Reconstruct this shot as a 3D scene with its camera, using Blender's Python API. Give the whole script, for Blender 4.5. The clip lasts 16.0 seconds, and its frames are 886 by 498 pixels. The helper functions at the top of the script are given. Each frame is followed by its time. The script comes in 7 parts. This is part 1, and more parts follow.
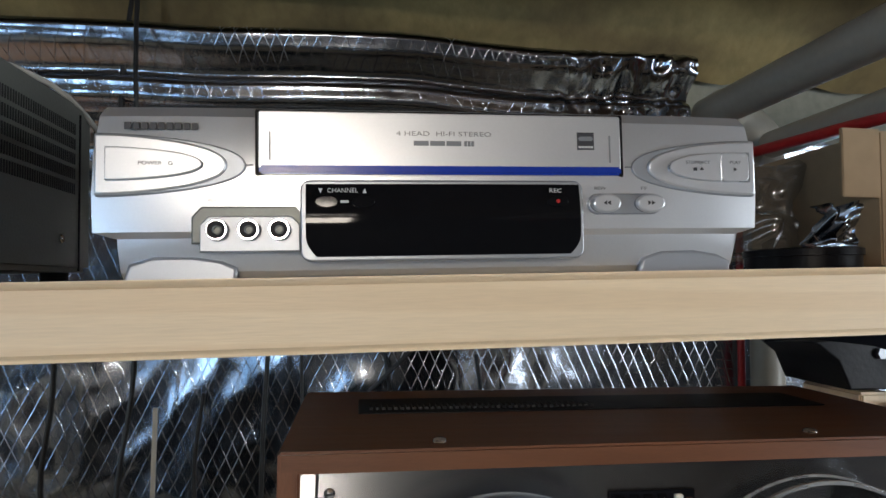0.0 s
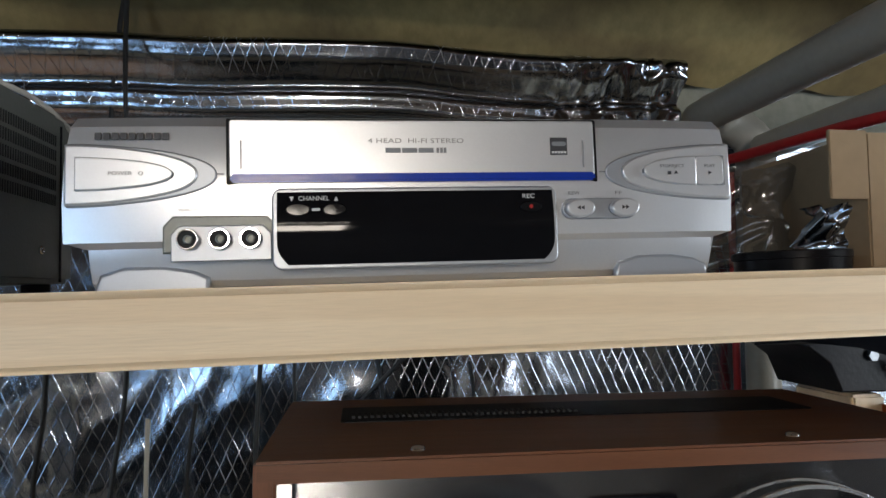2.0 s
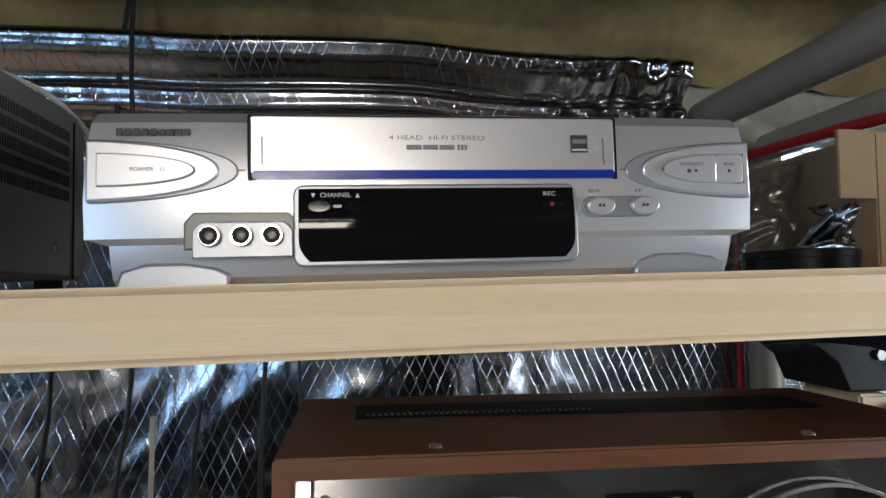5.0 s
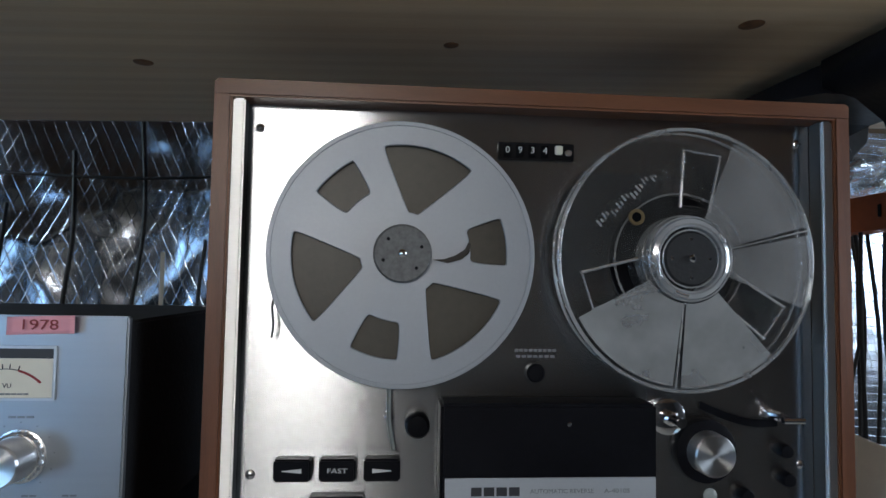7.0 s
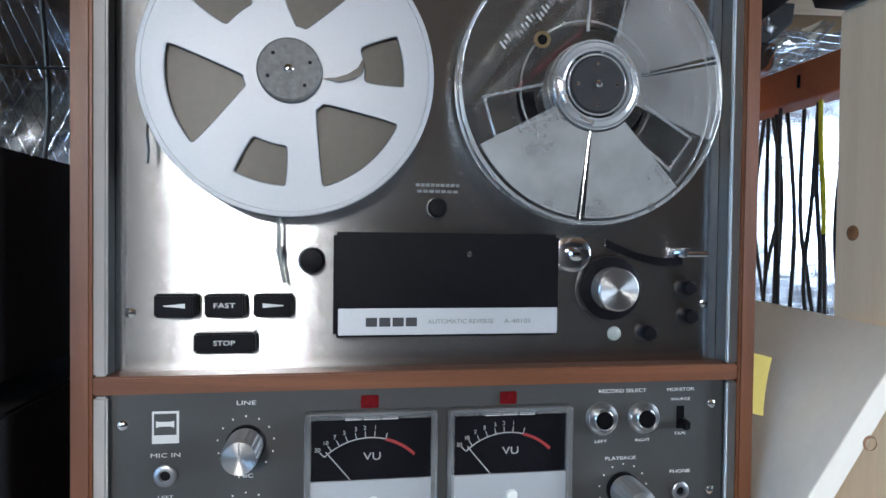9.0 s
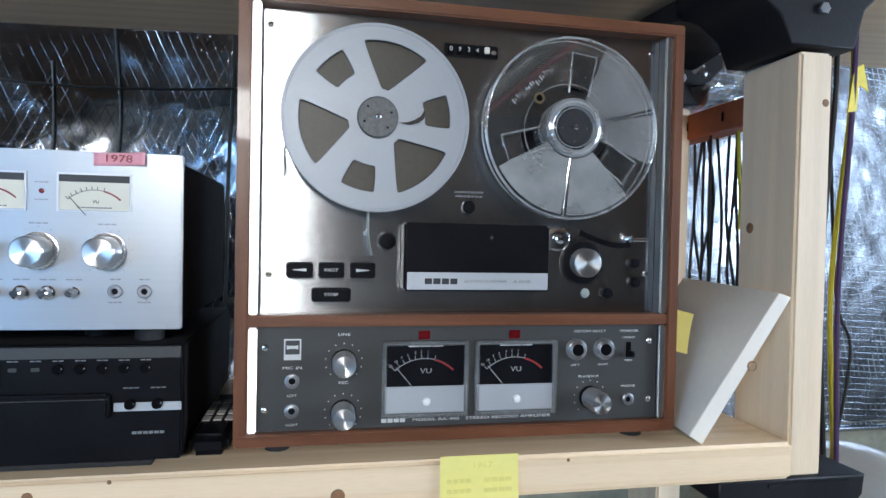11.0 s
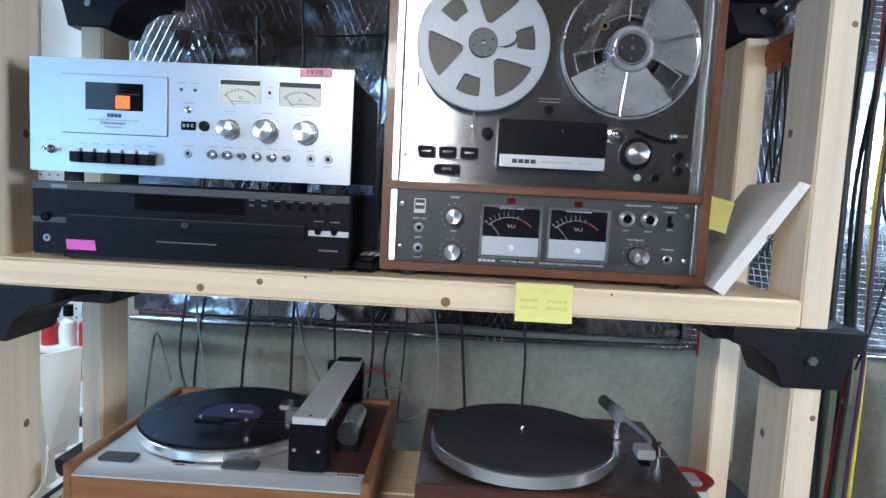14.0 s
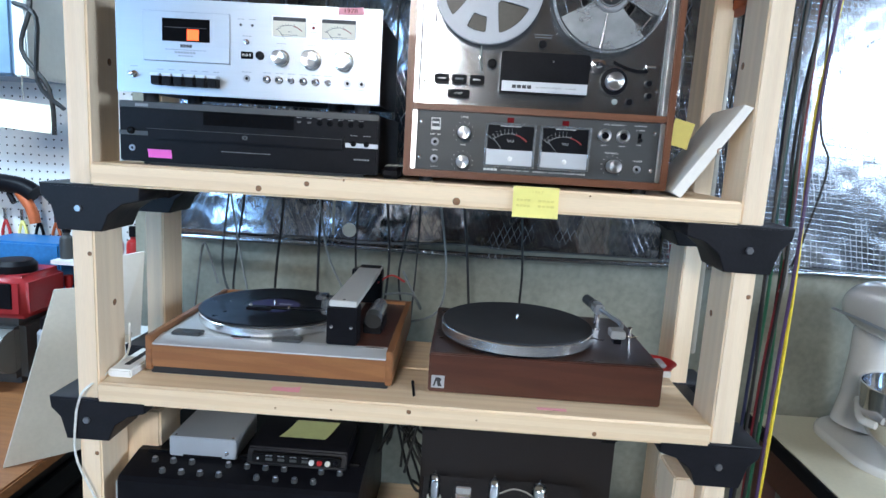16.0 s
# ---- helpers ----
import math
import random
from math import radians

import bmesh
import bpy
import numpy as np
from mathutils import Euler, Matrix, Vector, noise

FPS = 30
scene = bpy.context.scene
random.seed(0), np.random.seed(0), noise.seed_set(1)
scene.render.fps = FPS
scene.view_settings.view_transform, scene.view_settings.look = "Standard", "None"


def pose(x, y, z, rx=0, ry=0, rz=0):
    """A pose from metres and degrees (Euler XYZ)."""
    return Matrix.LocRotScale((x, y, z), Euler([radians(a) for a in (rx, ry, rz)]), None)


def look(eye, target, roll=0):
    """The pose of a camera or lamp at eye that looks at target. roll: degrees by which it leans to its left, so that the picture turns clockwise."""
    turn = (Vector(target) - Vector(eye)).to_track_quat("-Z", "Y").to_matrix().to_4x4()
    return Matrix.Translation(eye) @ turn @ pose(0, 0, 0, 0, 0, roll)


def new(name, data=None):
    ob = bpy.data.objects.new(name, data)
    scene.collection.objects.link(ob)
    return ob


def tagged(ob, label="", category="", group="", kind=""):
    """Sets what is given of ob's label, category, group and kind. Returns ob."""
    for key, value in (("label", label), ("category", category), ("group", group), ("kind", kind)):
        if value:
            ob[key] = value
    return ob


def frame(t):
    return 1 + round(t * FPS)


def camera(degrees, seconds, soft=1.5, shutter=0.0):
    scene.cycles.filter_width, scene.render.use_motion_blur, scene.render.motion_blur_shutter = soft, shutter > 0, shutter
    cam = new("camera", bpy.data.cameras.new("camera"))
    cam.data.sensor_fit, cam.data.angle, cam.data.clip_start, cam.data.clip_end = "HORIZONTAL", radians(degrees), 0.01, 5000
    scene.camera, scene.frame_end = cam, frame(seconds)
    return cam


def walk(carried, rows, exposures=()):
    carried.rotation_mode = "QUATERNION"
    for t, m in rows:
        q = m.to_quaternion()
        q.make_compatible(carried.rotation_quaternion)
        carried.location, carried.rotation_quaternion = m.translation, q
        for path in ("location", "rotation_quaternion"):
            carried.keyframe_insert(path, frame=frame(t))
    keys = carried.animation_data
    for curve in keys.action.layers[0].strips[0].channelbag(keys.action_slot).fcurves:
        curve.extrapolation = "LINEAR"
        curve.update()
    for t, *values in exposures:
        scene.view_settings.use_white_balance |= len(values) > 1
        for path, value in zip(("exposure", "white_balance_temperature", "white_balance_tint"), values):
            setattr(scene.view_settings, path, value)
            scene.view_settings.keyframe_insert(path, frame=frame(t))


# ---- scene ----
cam = camera(71.0, 16.0)
PATH = [
    (0, (0.003, 0.017, 1.853), (0.272, 1.996, 1.966), 0.5),
    (0.5, (0.01, 0.014, 1.854), (0.267, 1.994, 1.968), 0.3),
    (1, (0.01, 0.017, 1.854), (0.27, 1.996, 1.974), 0.4),
    (1.5, (0.017, 0.013, 1.854), (0.282, 1.991, 1.987), 0.0),
    (2, (0.017, 0.016, 1.853), (0.281, 1.993, 1.988), -0.2),
    (2.5, (0.015, 0.018, 1.855), (0.285, 1.995, 1.981), -0.4),
    (3, (0.014, 0.021, 1.854), (0.288, 1.998, 1.981), -0.5),
    (5.5, (0.005, 0.015, 1.851), (0.277, 1.992, 1.985), 0.1),
    (6, (0.01, -0.003, 1.811), (0.281, 1.969, 2.003), 0.1),
    (6.5, (0.044, -0.022, 1.735), (0.264, 1.953, 1.969), 0.3),
    (7, (0.078, -0.047, 1.639), (0.238, 1.944, 1.752), 1.0),
    (7.5, (0.095, -0.048, 1.602), (0.465, 1.918, 1.587), 2.3),
    (8, (0.12, -0.039, 1.582), (0.517, 1.921, 1.538), 2.0),
    (8.5, (0.134, -0.035, 1.569), (0.474, 1.935, 1.506), 1.0),
    (9, (0.117, -0.028, 1.564), (0.424, 1.948, 1.521), 0.7),
    (11.3, (0.033, -0.241, 1.552), (0.433, 1.718, 1.512), 0.8),
    (11.5, (0.032, -0.254, 1.551), (0.442, 1.703, 1.492), 0.5),
    (12, (0.05, -0.279, 1.536), (0.426, 1.684, 1.471), 0.1),
    (12.5, (0.088, -0.318, 1.521), (0.315, 1.667, 1.427), 0.6),
    (13, (0.089, -0.367, 1.503), (0.204, 1.626, 1.384), 1.3),
    (13.5, (0.075, -0.415, 1.48), (0.086, 1.58, 1.338), 2.3),
    (14, (0.072, -0.461, 1.469), (0.009, 1.529, 1.286), 2.9),
    (14.5, (0.045, -0.536, 1.458), (-0.018, 1.449, 1.225), 2.9),
    (15, (0.049, -0.599, 1.432), (0.038, 1.376, 1.119), 3.7),
    (15.5, (0.059, -0.639, 1.424), (0.024, 1.334, 1.096), 3.7),
    (16, (0.068, -0.661, 1.418), (0.006, 1.31, 1.085), 3.4),
]
EXPOSURES = [(0.0, -0.38, 6850, 12), (3.0, -0.4, 6850, 12), (6.0, -0.36, 6800, 12), (6.5, -0.36, 6600, 11), (6.75, -0.6, 6400, 11), (7.0, -0.95, 6200, 10), (7.6, -0.46, 6050, 10), (8.5, 0.24, 6000, 10), (9.2, 0.24, 6000, 10), (11.3, -0.02, 5850, 9), (12.5, -0.18, 5850, 9), (14.0, 0.08, 5750, 8), (14.5, 0.22, 5750, 8), (16.0, 0.27, 5800, 9)]
walk(cam, [(t, look(eye, target, roll)) for t, eye, target, roll in PATH], EXPOSURES)

# ---- world and light ----
world = bpy.data.worlds.new("world")
scene.world = world
world.use_nodes = True
world.node_tree.nodes["Background"].inputs[0].default_value = (0.5, 0.6, 0.8, 1)
world.node_tree.nodes["Background"].inputs[1].default_value = 0.05


def area(name, eye, target, sx, sy, watts, colour):
    data = bpy.data.lights.new(name, "AREA")
    data.shape, data.size, data.size_y, data.energy, data.color = "RECTANGLE", sx, sy, watts, colour
    ob = new(name, data)
    ob.matrix_world = look(eye, target)
    return ob


area("shop_light_lamp", (-0.34, -2.1, 2.15), (-0.3, -1.7, 1.2), 0.48, 0.6, 82, (1.0, 0.94, 0.85))
area("window_left_lamp", (-2.30, -2.05, 1.5), (0, 0.4, 1.5), 1.0, 1.2, 40, (0.42, 0.68, 1.0))
area("window_right_lamp", (2.25, -0.5, 1.75), (0, 0.4, 1.4), 0.9, 0.7, 38, (0.78, 0.89, 1.0))
area("bench_light_lamp", (-1.5, 0.55, 2.055), (-1.5, 0.75, 0), 0.9, 0.12, 26, (0.68, 0.86, 1.0))


# ---- materials ----
def mat(name, colour=(0.5, 0.5, 0.5), rough=0.5, metal=0.0, vary=0.15, scale=20.0, bump=0.1, bscale=120.0, stretch=(1, 1, 1), spec=0.5, rand=0.0, coat=0.0, rvar=0.08):
    """A surface with two scales of variation in colour, roughness and relief."""
    m = bpy.data.materials.new(name)
    m.use_nodes = True
    n, ln = m.node_tree.nodes, m.node_tree.links
    p = n["Principled BSDF"]
    p.inputs["Metallic"].default_value = metal
    p.inputs["Specular IOR Level"].default_value = spec
    p.inputs["Coat Weight"].default_value = coat
    tc = n.new("ShaderNodeTexCoord")
    mp = n.new("ShaderNodeMapping")
    mp.inputs["Scale"].default_value = stretch
    ln.new(tc.outputs["Object"], mp.inputs["Vector"])
    big = n.new("ShaderNodeTexNoise")
    big.inputs["Scale"].default_value, big.inputs["Detail"].default_value = scale, 5
    ln.new(mp.outputs[0], big.inputs["Vector"])
    fine = n.new("ShaderNodeTexNoise")
    fine.inputs["Scale"].default_value, fine.inputs["Detail"].default_value = bscale, 3
    ln.new(mp.outputs[0], fine.inputs["Vector"])
    ramp = n.new("ShaderNodeMapRange")
    ramp.inputs["To Min"].default_value, ramp.inputs["To Max"].default_value = 1 - vary, 1 + vary
    mixn = n.new("ShaderNodeMath")
    mixn.operation = "MULTIPLY_ADD"
    mixn.inputs[1].default_value = 0.35
    ln.new(fine.outputs[0], mixn.inputs[0])
    sc = n.new("ShaderNodeMath")
    sc.operation = "MULTIPLY"
    sc.inputs[1].default_value = 0.65
    ln.new(big.outputs[0], sc.inputs[0])
    ln.new(sc.outputs[0], mixn.inputs[2])
    ln.new(mixn.outputs[0], ramp.inputs["Value"])
    ramp.inputs["From Min"].default_value, ramp.inputs["From Max"].default_value = 0.3, 0.7
    mul = n.new("ShaderNodeVectorMath")
    mul.operation = "SCALE"
    mul.inputs[0].default_value = colour
    if rand:
        oi = n.new("ShaderNodeObjectInfo")
        rr = n.new("ShaderNodeMapRange")
        rr.inputs["To Min"].default_value, rr.inputs["To Max"].default_value = 1 - rand, 1 + rand
        ln.new(oi.outputs["Random"], rr.inputs["Value"])
        m2 = n.new("ShaderNodeMath")
        m2.operation = "MULTIPLY"
        ln.new(rr.outputs[0], m2.inputs[0])
        ln.new(ramp.outputs[0], m2.inputs[1])
        ln.new(m2.outputs[0], mul.inputs["Scale"])
    else:
        ln.new(ramp.outputs[0], mul.inputs["Scale"])
    ln.new(mul.outputs[0], p.inputs["Base Color"])
    rg = n.new("ShaderNodeMapRange")
    rg.inputs["To Min"].default_value, rg.inputs["To Max"].default_value = max(rough - rvar, 0.02), min(rough + rvar, 1)
    ln.new(big.outputs[0], rg.inputs["Value"])
    ln.new(rg.outputs[0], p.inputs["Roughness"])
    b = n.new("ShaderNodeBump")
    b.inputs["Strength"].default_value, b.inputs["Distance"].default_value = bump, 0.002
    ln.new(fine.outputs[0], b.inputs["Height"])
    ln.new(b.outputs[0], p.inputs["Normal"])
    return m


def lined(m, colour, factor, across, scale, distort, soft=(0.45, 0.7)):
    """Adds growth rings or grain of another colour to a material made by mat()."""
    n, ln = m.node_tree.nodes, m.node_tree.links
    p = n["Principled BSDF"]
    old = p.inputs["Base Color"].links[0].from_socket
    tc = n.new("ShaderNodeTexCoord")
    mp = n.new("ShaderNodeMapping")
    mp.inputs["Scale"].default_value = across
    ln.new(tc.outputs["Object"], mp.inputs["Vector"])
    oi = n.new("ShaderNodeObjectInfo")
    sh = n.new("ShaderNodeVectorMath")
    sh.operation = "MULTIPLY_ADD"
    sh.inputs[1].default_value = (3.1, 5.7, 4.3)
    ln.new(oi.outputs["Random"], sh.inputs[0])
    ln.new(mp.outputs[0], sh.inputs[2])
    w = n.new("ShaderNodeTexWave")
    w.bands_direction = "DIAGONAL"
    w.inputs["Scale"].default_value, w.inputs["Distortion"].default_value = scale, distort
    w.inputs["Detail"].default_value, w.inputs["Detail Scale"].default_value = 3, 1.2
    ln.new(sh.outputs[0], w.inputs["Vector"])
    r = n.new("ShaderNodeMapRange")
    r.inputs["From Min"].default_value, r.inputs["From Max"].default_value = soft
    r.inputs["To Max"].default_value = factor
    ln.new(w.outputs["Fac"], r.inputs["Value"])
    mx = n.new("ShaderNodeMix")
    mx.data_type = "RGBA"
    mx.inputs[7].default_value = (*colour, 1)
    ln.new(r.outputs[0], mx.inputs[0])
    ln.new(old, mx.inputs[6])
    ln.new(mx.outputs[2], p.inputs["Base Color"])
    return m


def brushed(name, colour, rough, along):
    """Brushed metal: streaks along one axis, that smear reflections across it."""
    m = mat(name, colour, rough, 1.0, 0.035, 30, 0.0, 400, along)
    n, ln = m.node_tree.nodes, m.node_tree.links
    p = n["Principled BSDF"]
    p.inputs["Anisotropic"].default_value = 0.97
    for nd in n:
        if nd.type == "MAP_RANGE" and nd.outputs[0].links and nd.outputs[0].links[0].to_socket.name == "Roughness":
            nd.inputs["To Min"].default_value, nd.inputs["To Max"].default_value = rough - 0.015, rough + 0.015
    geo = n.new("ShaderNodeCombineXYZ")
    geo.inputs[2].default_value = 1.0
    ln.new(geo.outputs[0], p.inputs["Tangent"])
    return m


def glow(name, colour, strength):
    m = bpy.data.materials.new(name)
    m.use_nodes = True
    p = m.node_tree.nodes["Principled BSDF"]
    p.inputs["Base Color"].default_value = (*colour, 1)
    p.inputs["Emission Color"].default_value = (*colour, 1)
    p.inputs["Emission Strength"].default_value = strength
    return m


def clear(name, tint, gloss, haze=0.0, rough=0.05):
    """Thin clear plastic or glass: see-through, with a gloss that grows at grazing angles and a slight haze."""
    m = bpy.data.materials.new(name)
    m.use_nodes = True
    n, ln = m.node_tree.nodes, m.node_tree.links
    out = n["Material Output"]
    n.remove(n["Principled BSDF"])
    tr = n.new("ShaderNodeBsdfTransparent")
    tr.inputs[0].default_value = (*tint, 1)
    gl = n.new("ShaderNodeBsdfGlossy")
    gl.inputs["Roughness"].default_value = rough
    df = n.new("ShaderNodeBsdfDiffuse")
    df.inputs[0].default_value = (0.8, 0.82, 0.84, 1)
    m1 = n.new("ShaderNodeMixShader")
    m1.inputs[0].default_value = haze
    if haze > 0.1:
        tc, cloud, span = n.new("ShaderNodeTexCoord"), n.new("ShaderNodeTexNoise"), n.new("ShaderNodeMapRange")
        cloud.inputs["Scale"].default_value, cloud.inputs["Detail"].default_value = 26, 4
        span.inputs["From Min"].default_value, span.inputs["From Max"].default_value = 0.3, 0.7
        span.inputs["To Min"].default_value, span.inputs["To Max"].default_value = haze * 0.6, haze * 1.35
        ln.new(tc.outputs["Object"], cloud.inputs["Vector"])
        ln.new(cloud.outputs[0], span.inputs["Value"])
        ln.new(span.outputs[0], m1.inputs[0])
    ln.new(tr.outputs[0], m1.inputs[1])
    ln.new(df.outputs[0], m1.inputs[2])
    fr = n.new("ShaderNodeFresnel")
    fr.inputs[0].default_value = 1.5
    ad = n.new("ShaderNodeMath")
    ad.inputs[1].default_value = gloss
    ln.new(fr.outputs[0], ad.inputs[0])
    m2 = n.new("ShaderNodeMixShader")
    ln.new(ad.outputs[0], m2.inputs[0])
    ln.new(m1.outputs[0], m2.inputs[1])
    ln.new(gl.outputs[0], m2.inputs[2])
    ln.new(m2.outputs[0], out.inputs[0])
    return m


def foil_material(name, angles, pitch, relief=0.13, rough=0.2, colour=(0.335, 0.365, 0.415)):
    """Aluminium foil facing with a diamond scrim pressed into it and fine crumples."""
    m = mat(name, colour, rough, 1.0, 0.15, 6, 0.0, 90)
    n, ln = m.node_tree.nodes, m.node_tree.links
    p = n["Principled BSDF"]
    tc = n.new("ShaderNodeTexCoord")
    waves = []
    for a in angles:
        mp = n.new("ShaderNodeMapping")
        mp.inputs["Rotation"].default_value = (0, radians(a), 0)
        ln.new(tc.outputs["Object"], mp.inputs["Vector"])
        w = n.new("ShaderNodeTexWave")
        w.bands_direction = "X"
        w.inputs["Scale"].default_value, w.inputs["Distortion"].default_value = 0.314 / pitch, 0.9
        w.inputs["Detail"].default_value = 1
        ln.new(mp.outputs[0], w.inputs["Vector"])
        r = n.new("ShaderNodeMapRange")
        r.inputs["From Min"].default_value, r.inputs["From Max"].default_value = 0.972, 0.998
        ln.new(w.outputs["Fac"], r.inputs["Value"])
        waves.append(r.outputs[0])
    mx = n.new("ShaderNodeMath")
    mx.operation = "MAXIMUM"
    ln.new(waves[0], mx.inputs[0])
    ln.new(waves[1], mx.inputs[1])
    # Threads brightened in patches: glints along the scrim put into the colour.
    glint_patch = n.new("ShaderNodeTexNoise")
    glint_patch.inputs["Scale"].default_value, glint_patch.inputs["Detail"].default_value = 9, 3
    ln.new(tc.outputs["Object"], glint_patch.inputs["Vector"])
    thread = n.new("ShaderNodeMath")
    thread.operation = "MULTIPLY"
    ln.new(mx.outputs[0], thread.inputs[0])
    patchy = n.new("ShaderNodeMapRange")
    patchy.inputs["From Min"].default_value, patchy.inputs["From Max"].default_value = 0.48, 0.75
    patchy.inputs["To Min"].default_value, patchy.inputs["To Max"].default_value = 0.02, 0.5
    ln.new(glint_patch.outputs[0], patchy.inputs["Value"])
    ln.new(patchy.outputs[0], thread.inputs[1])
    old = p.inputs["Base Color"].links[0].from_socket
    tint = n.new("ShaderNodeMix")
    tint.data_type = "RGBA"
    tint.inputs[7].default_value = (0.62, 0.65, 0.7, 1)
    ln.new(thread.outputs[0], tint.inputs[0])
    ln.new(old, tint.inputs[6])
    ln.new(tint.outputs[2], p.inputs["Base Color"])
    dull = n.new("ShaderNodeMath")
    dull.operation = "MULTIPLY_ADD"
    dull.inputs[1].default_value = 0.42
    ln.new(thread.outputs[0], dull.inputs[0])
    ln.new(p.inputs["Roughness"].links[0].from_socket, dull.inputs[2])
    ln.new(dull.outputs[0], p.inputs["Roughness"])
    crum = n.new("ShaderNodeTexNoise")
    crum.inputs["Scale"].default_value, crum.inputs["Detail"].default_value = 16, 5
    ln.new(tc.outputs["Object"], crum.inputs["Vector"])
    h = n.new("ShaderNodeMath")
    h.operation = "MULTIPLY_ADD"
    h.inputs[1].default_value = relief
    ln.new(mx.outputs[0], h.inputs[0])
    ln.new(crum.outputs[0], h.inputs[2])
    b = n.new("ShaderNodeBump")
    b.inputs["Strength"].default_value, b.inputs["Distance"].default_value = 0.34, 0.003
    ln.new(h.outputs[0], b.inputs["Height"])
    ln.new(b.outputs[0], p.inputs["Normal"])
    return m


PINE = lined(mat("pine", (0.845, 0.66, 0.44), 0.5, 0, 0.10, 5, 0.12, 110, (0.5, 9, 9), rand=0.05), (0.62, 0.40, 0.20), 0.22, (0.22, 14, 14), 1.9, 5.0)
PINE_UP = lined(mat("pine_upright", (0.84, 0.678, 0.485), 0.5, 0, 0.10, 5, 0.12, 110, (9, 9, 0.5), rand=0.05), (0.62, 0.41, 0.22), 0.09, (14, 14, 0.22), 1.9, 5.0)
KNOT = mat("knot", (0.24, 0.12, 0.055), 0.6, 0, 0.4, 160, 0.1)
WALNUT = lined(mat("walnut", (0.15, 0.055, 0.024), 0.38, 0, 0.22, 10, 0.08, 160, (1, 8, 8), coat=0.15), (0.085, 0.028, 0.012), 0.28, (1.2, 22, 22), 1.8, 8.0)
WALNUT_UP = lined(mat("walnut_upright", (0.15, 0.055, 0.024), 0.38, 0, 0.22, 10, 0.08, 160, (8, 8, 1), coat=0.15), (0.085, 0.028, 0.012), 0.28, (22, 22, 1.2), 1.8, 8.0)
DARKWOOD = lined(mat("dark_walnut", (0.078, 0.026, 0.015), 0.33, 0, 0.2, 10, 0.06, 160, (1, 8, 8), coat=0.2), (0.045, 0.015, 0.009), 0.28, (1.2, 14, 14), 1.6, 8.0)
TEAK = lined(mat("teak", (0.29, 0.125, 0.045), 0.42, 0, 0.2, 9, 0.08, 150, (1, 8, 8)), (0.2, 0.08, 0.03), 0.4, (1.2, 16, 16), 1.6, 8.0)
STEEL = brushed("brushed_steel", (0.55, 0.57, 0.59), 0.26, (1, 40, 40))
ALU = brushed("brushed_aluminium", (0.78, 0.79, 0.8), 0.36, (1, 40, 40))
CHROME = mat("chrome", (0.8, 0.8, 0.82), 0.12, 1.0, 0.05, 40, 0.02)
SPUN = mat("spun_aluminium", (0.82, 0.83, 0.85), 0.24, 0.92, 0.06, 60, 0.02, 300)


def spun(name, axis):
    """Lathe-turned aluminium, whose highlight fans out from its centre."""
    m = mat(name, (0.84, 0.85, 0.87), 0.3, 1.0, 0.05, 60, 0.0, 300, rvar=0.02)
    n, ln = m.node_tree.nodes, m.node_tree.links
    t = n.new("ShaderNodeTangent")
    t.direction_type, t.axis = "RADIAL", axis
    n["Principled BSDF"].inputs["Anisotropic"].default_value = 0.85
    n["Principled BSDF"].inputs["Anisotropic Rotation"].default_value = 0.25
    ln.new(t.outputs[0], n["Principled BSDF"].inputs["Tangent"])
    return m


SPUN_Y = spun("spun_dial", "Y")
STRIP = mat("satin_strip", (0.66, 0.68, 0.7), 0.35, 0.35, 0.04, 12, 0.03, 600)
SATIN = mat("satin_aluminium", (0.50, 0.525, 0.56), 0.46, 0.55, 0.04, 15, 0.03, 500)
REEL = mat("reel_aluminium", (0.33, 0.35, 0.38), 0.48, 0.5, 0.04, 15, 0.03, 500)
SILVER = mat("silver_paint", (0.66, 0.675, 0.70), 0.34, 0.68, 0.04, 14, 0.012, 900)
# Darker silver: the case's grey, and shade put into grip edges and trims.
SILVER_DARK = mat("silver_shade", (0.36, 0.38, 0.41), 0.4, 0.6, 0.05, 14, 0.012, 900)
BLACK = mat("black_plastic", (0.006, 0.006, 0.008), 0.4, 0, 0.3, 30, 0.05, 300, spec=0.1)
ZINC = mat("zinc_plate", (0.30, 0.31, 0.33), 0.38, 0.9, 0.12, 60, 0.05)
BLACK_GLOSS = mat("black_gloss", (0.006, 0.006, 0.007), 0.05, 0, 0.2, 12, 0.0, rvar=0.01, spec=0.12)
BLACK_MATT = mat("black_rubber", (0.012, 0.012, 0.014), 0.7, 0, 0.25, 40, 0.2, 300)
BRACKET = mat("black_resin", (0.009, 0.009, 0.012), 0.5, 0, 0.3, 18, 0.15, 220, spec=0.25)
CHARCOAL = mat("charcoal_paint", (0.050, 0.052, 0.052), 0.45, 0.1, 0.1, 25, 0.05, 400)
GREYMETAL = mat("grey_metal", (0.19, 0.197, 0.18), 0.42, 0.3, 0.1, 14, 0.08, 500)
WHITE = mat("white_paint", (0.78, 0.78, 0.76), 0.45, 0, 0.06, 12, 0.06, 90)
INK = mat("white_ink", (0.66, 0.66, 0.64), 0.6, 0, 0.05)
INK_DARK = mat("dark_ink", (0.03, 0.03, 0.035), 0.5, 0, 0.1)
INK_GREY = mat("grey_ink", (0.2, 0.21, 0.22), 0.5, 0, 0.1)
INK_DIM = mat("faded_ink", (0.38, 0.38, 0.37), 0.6, 0, 0.08)
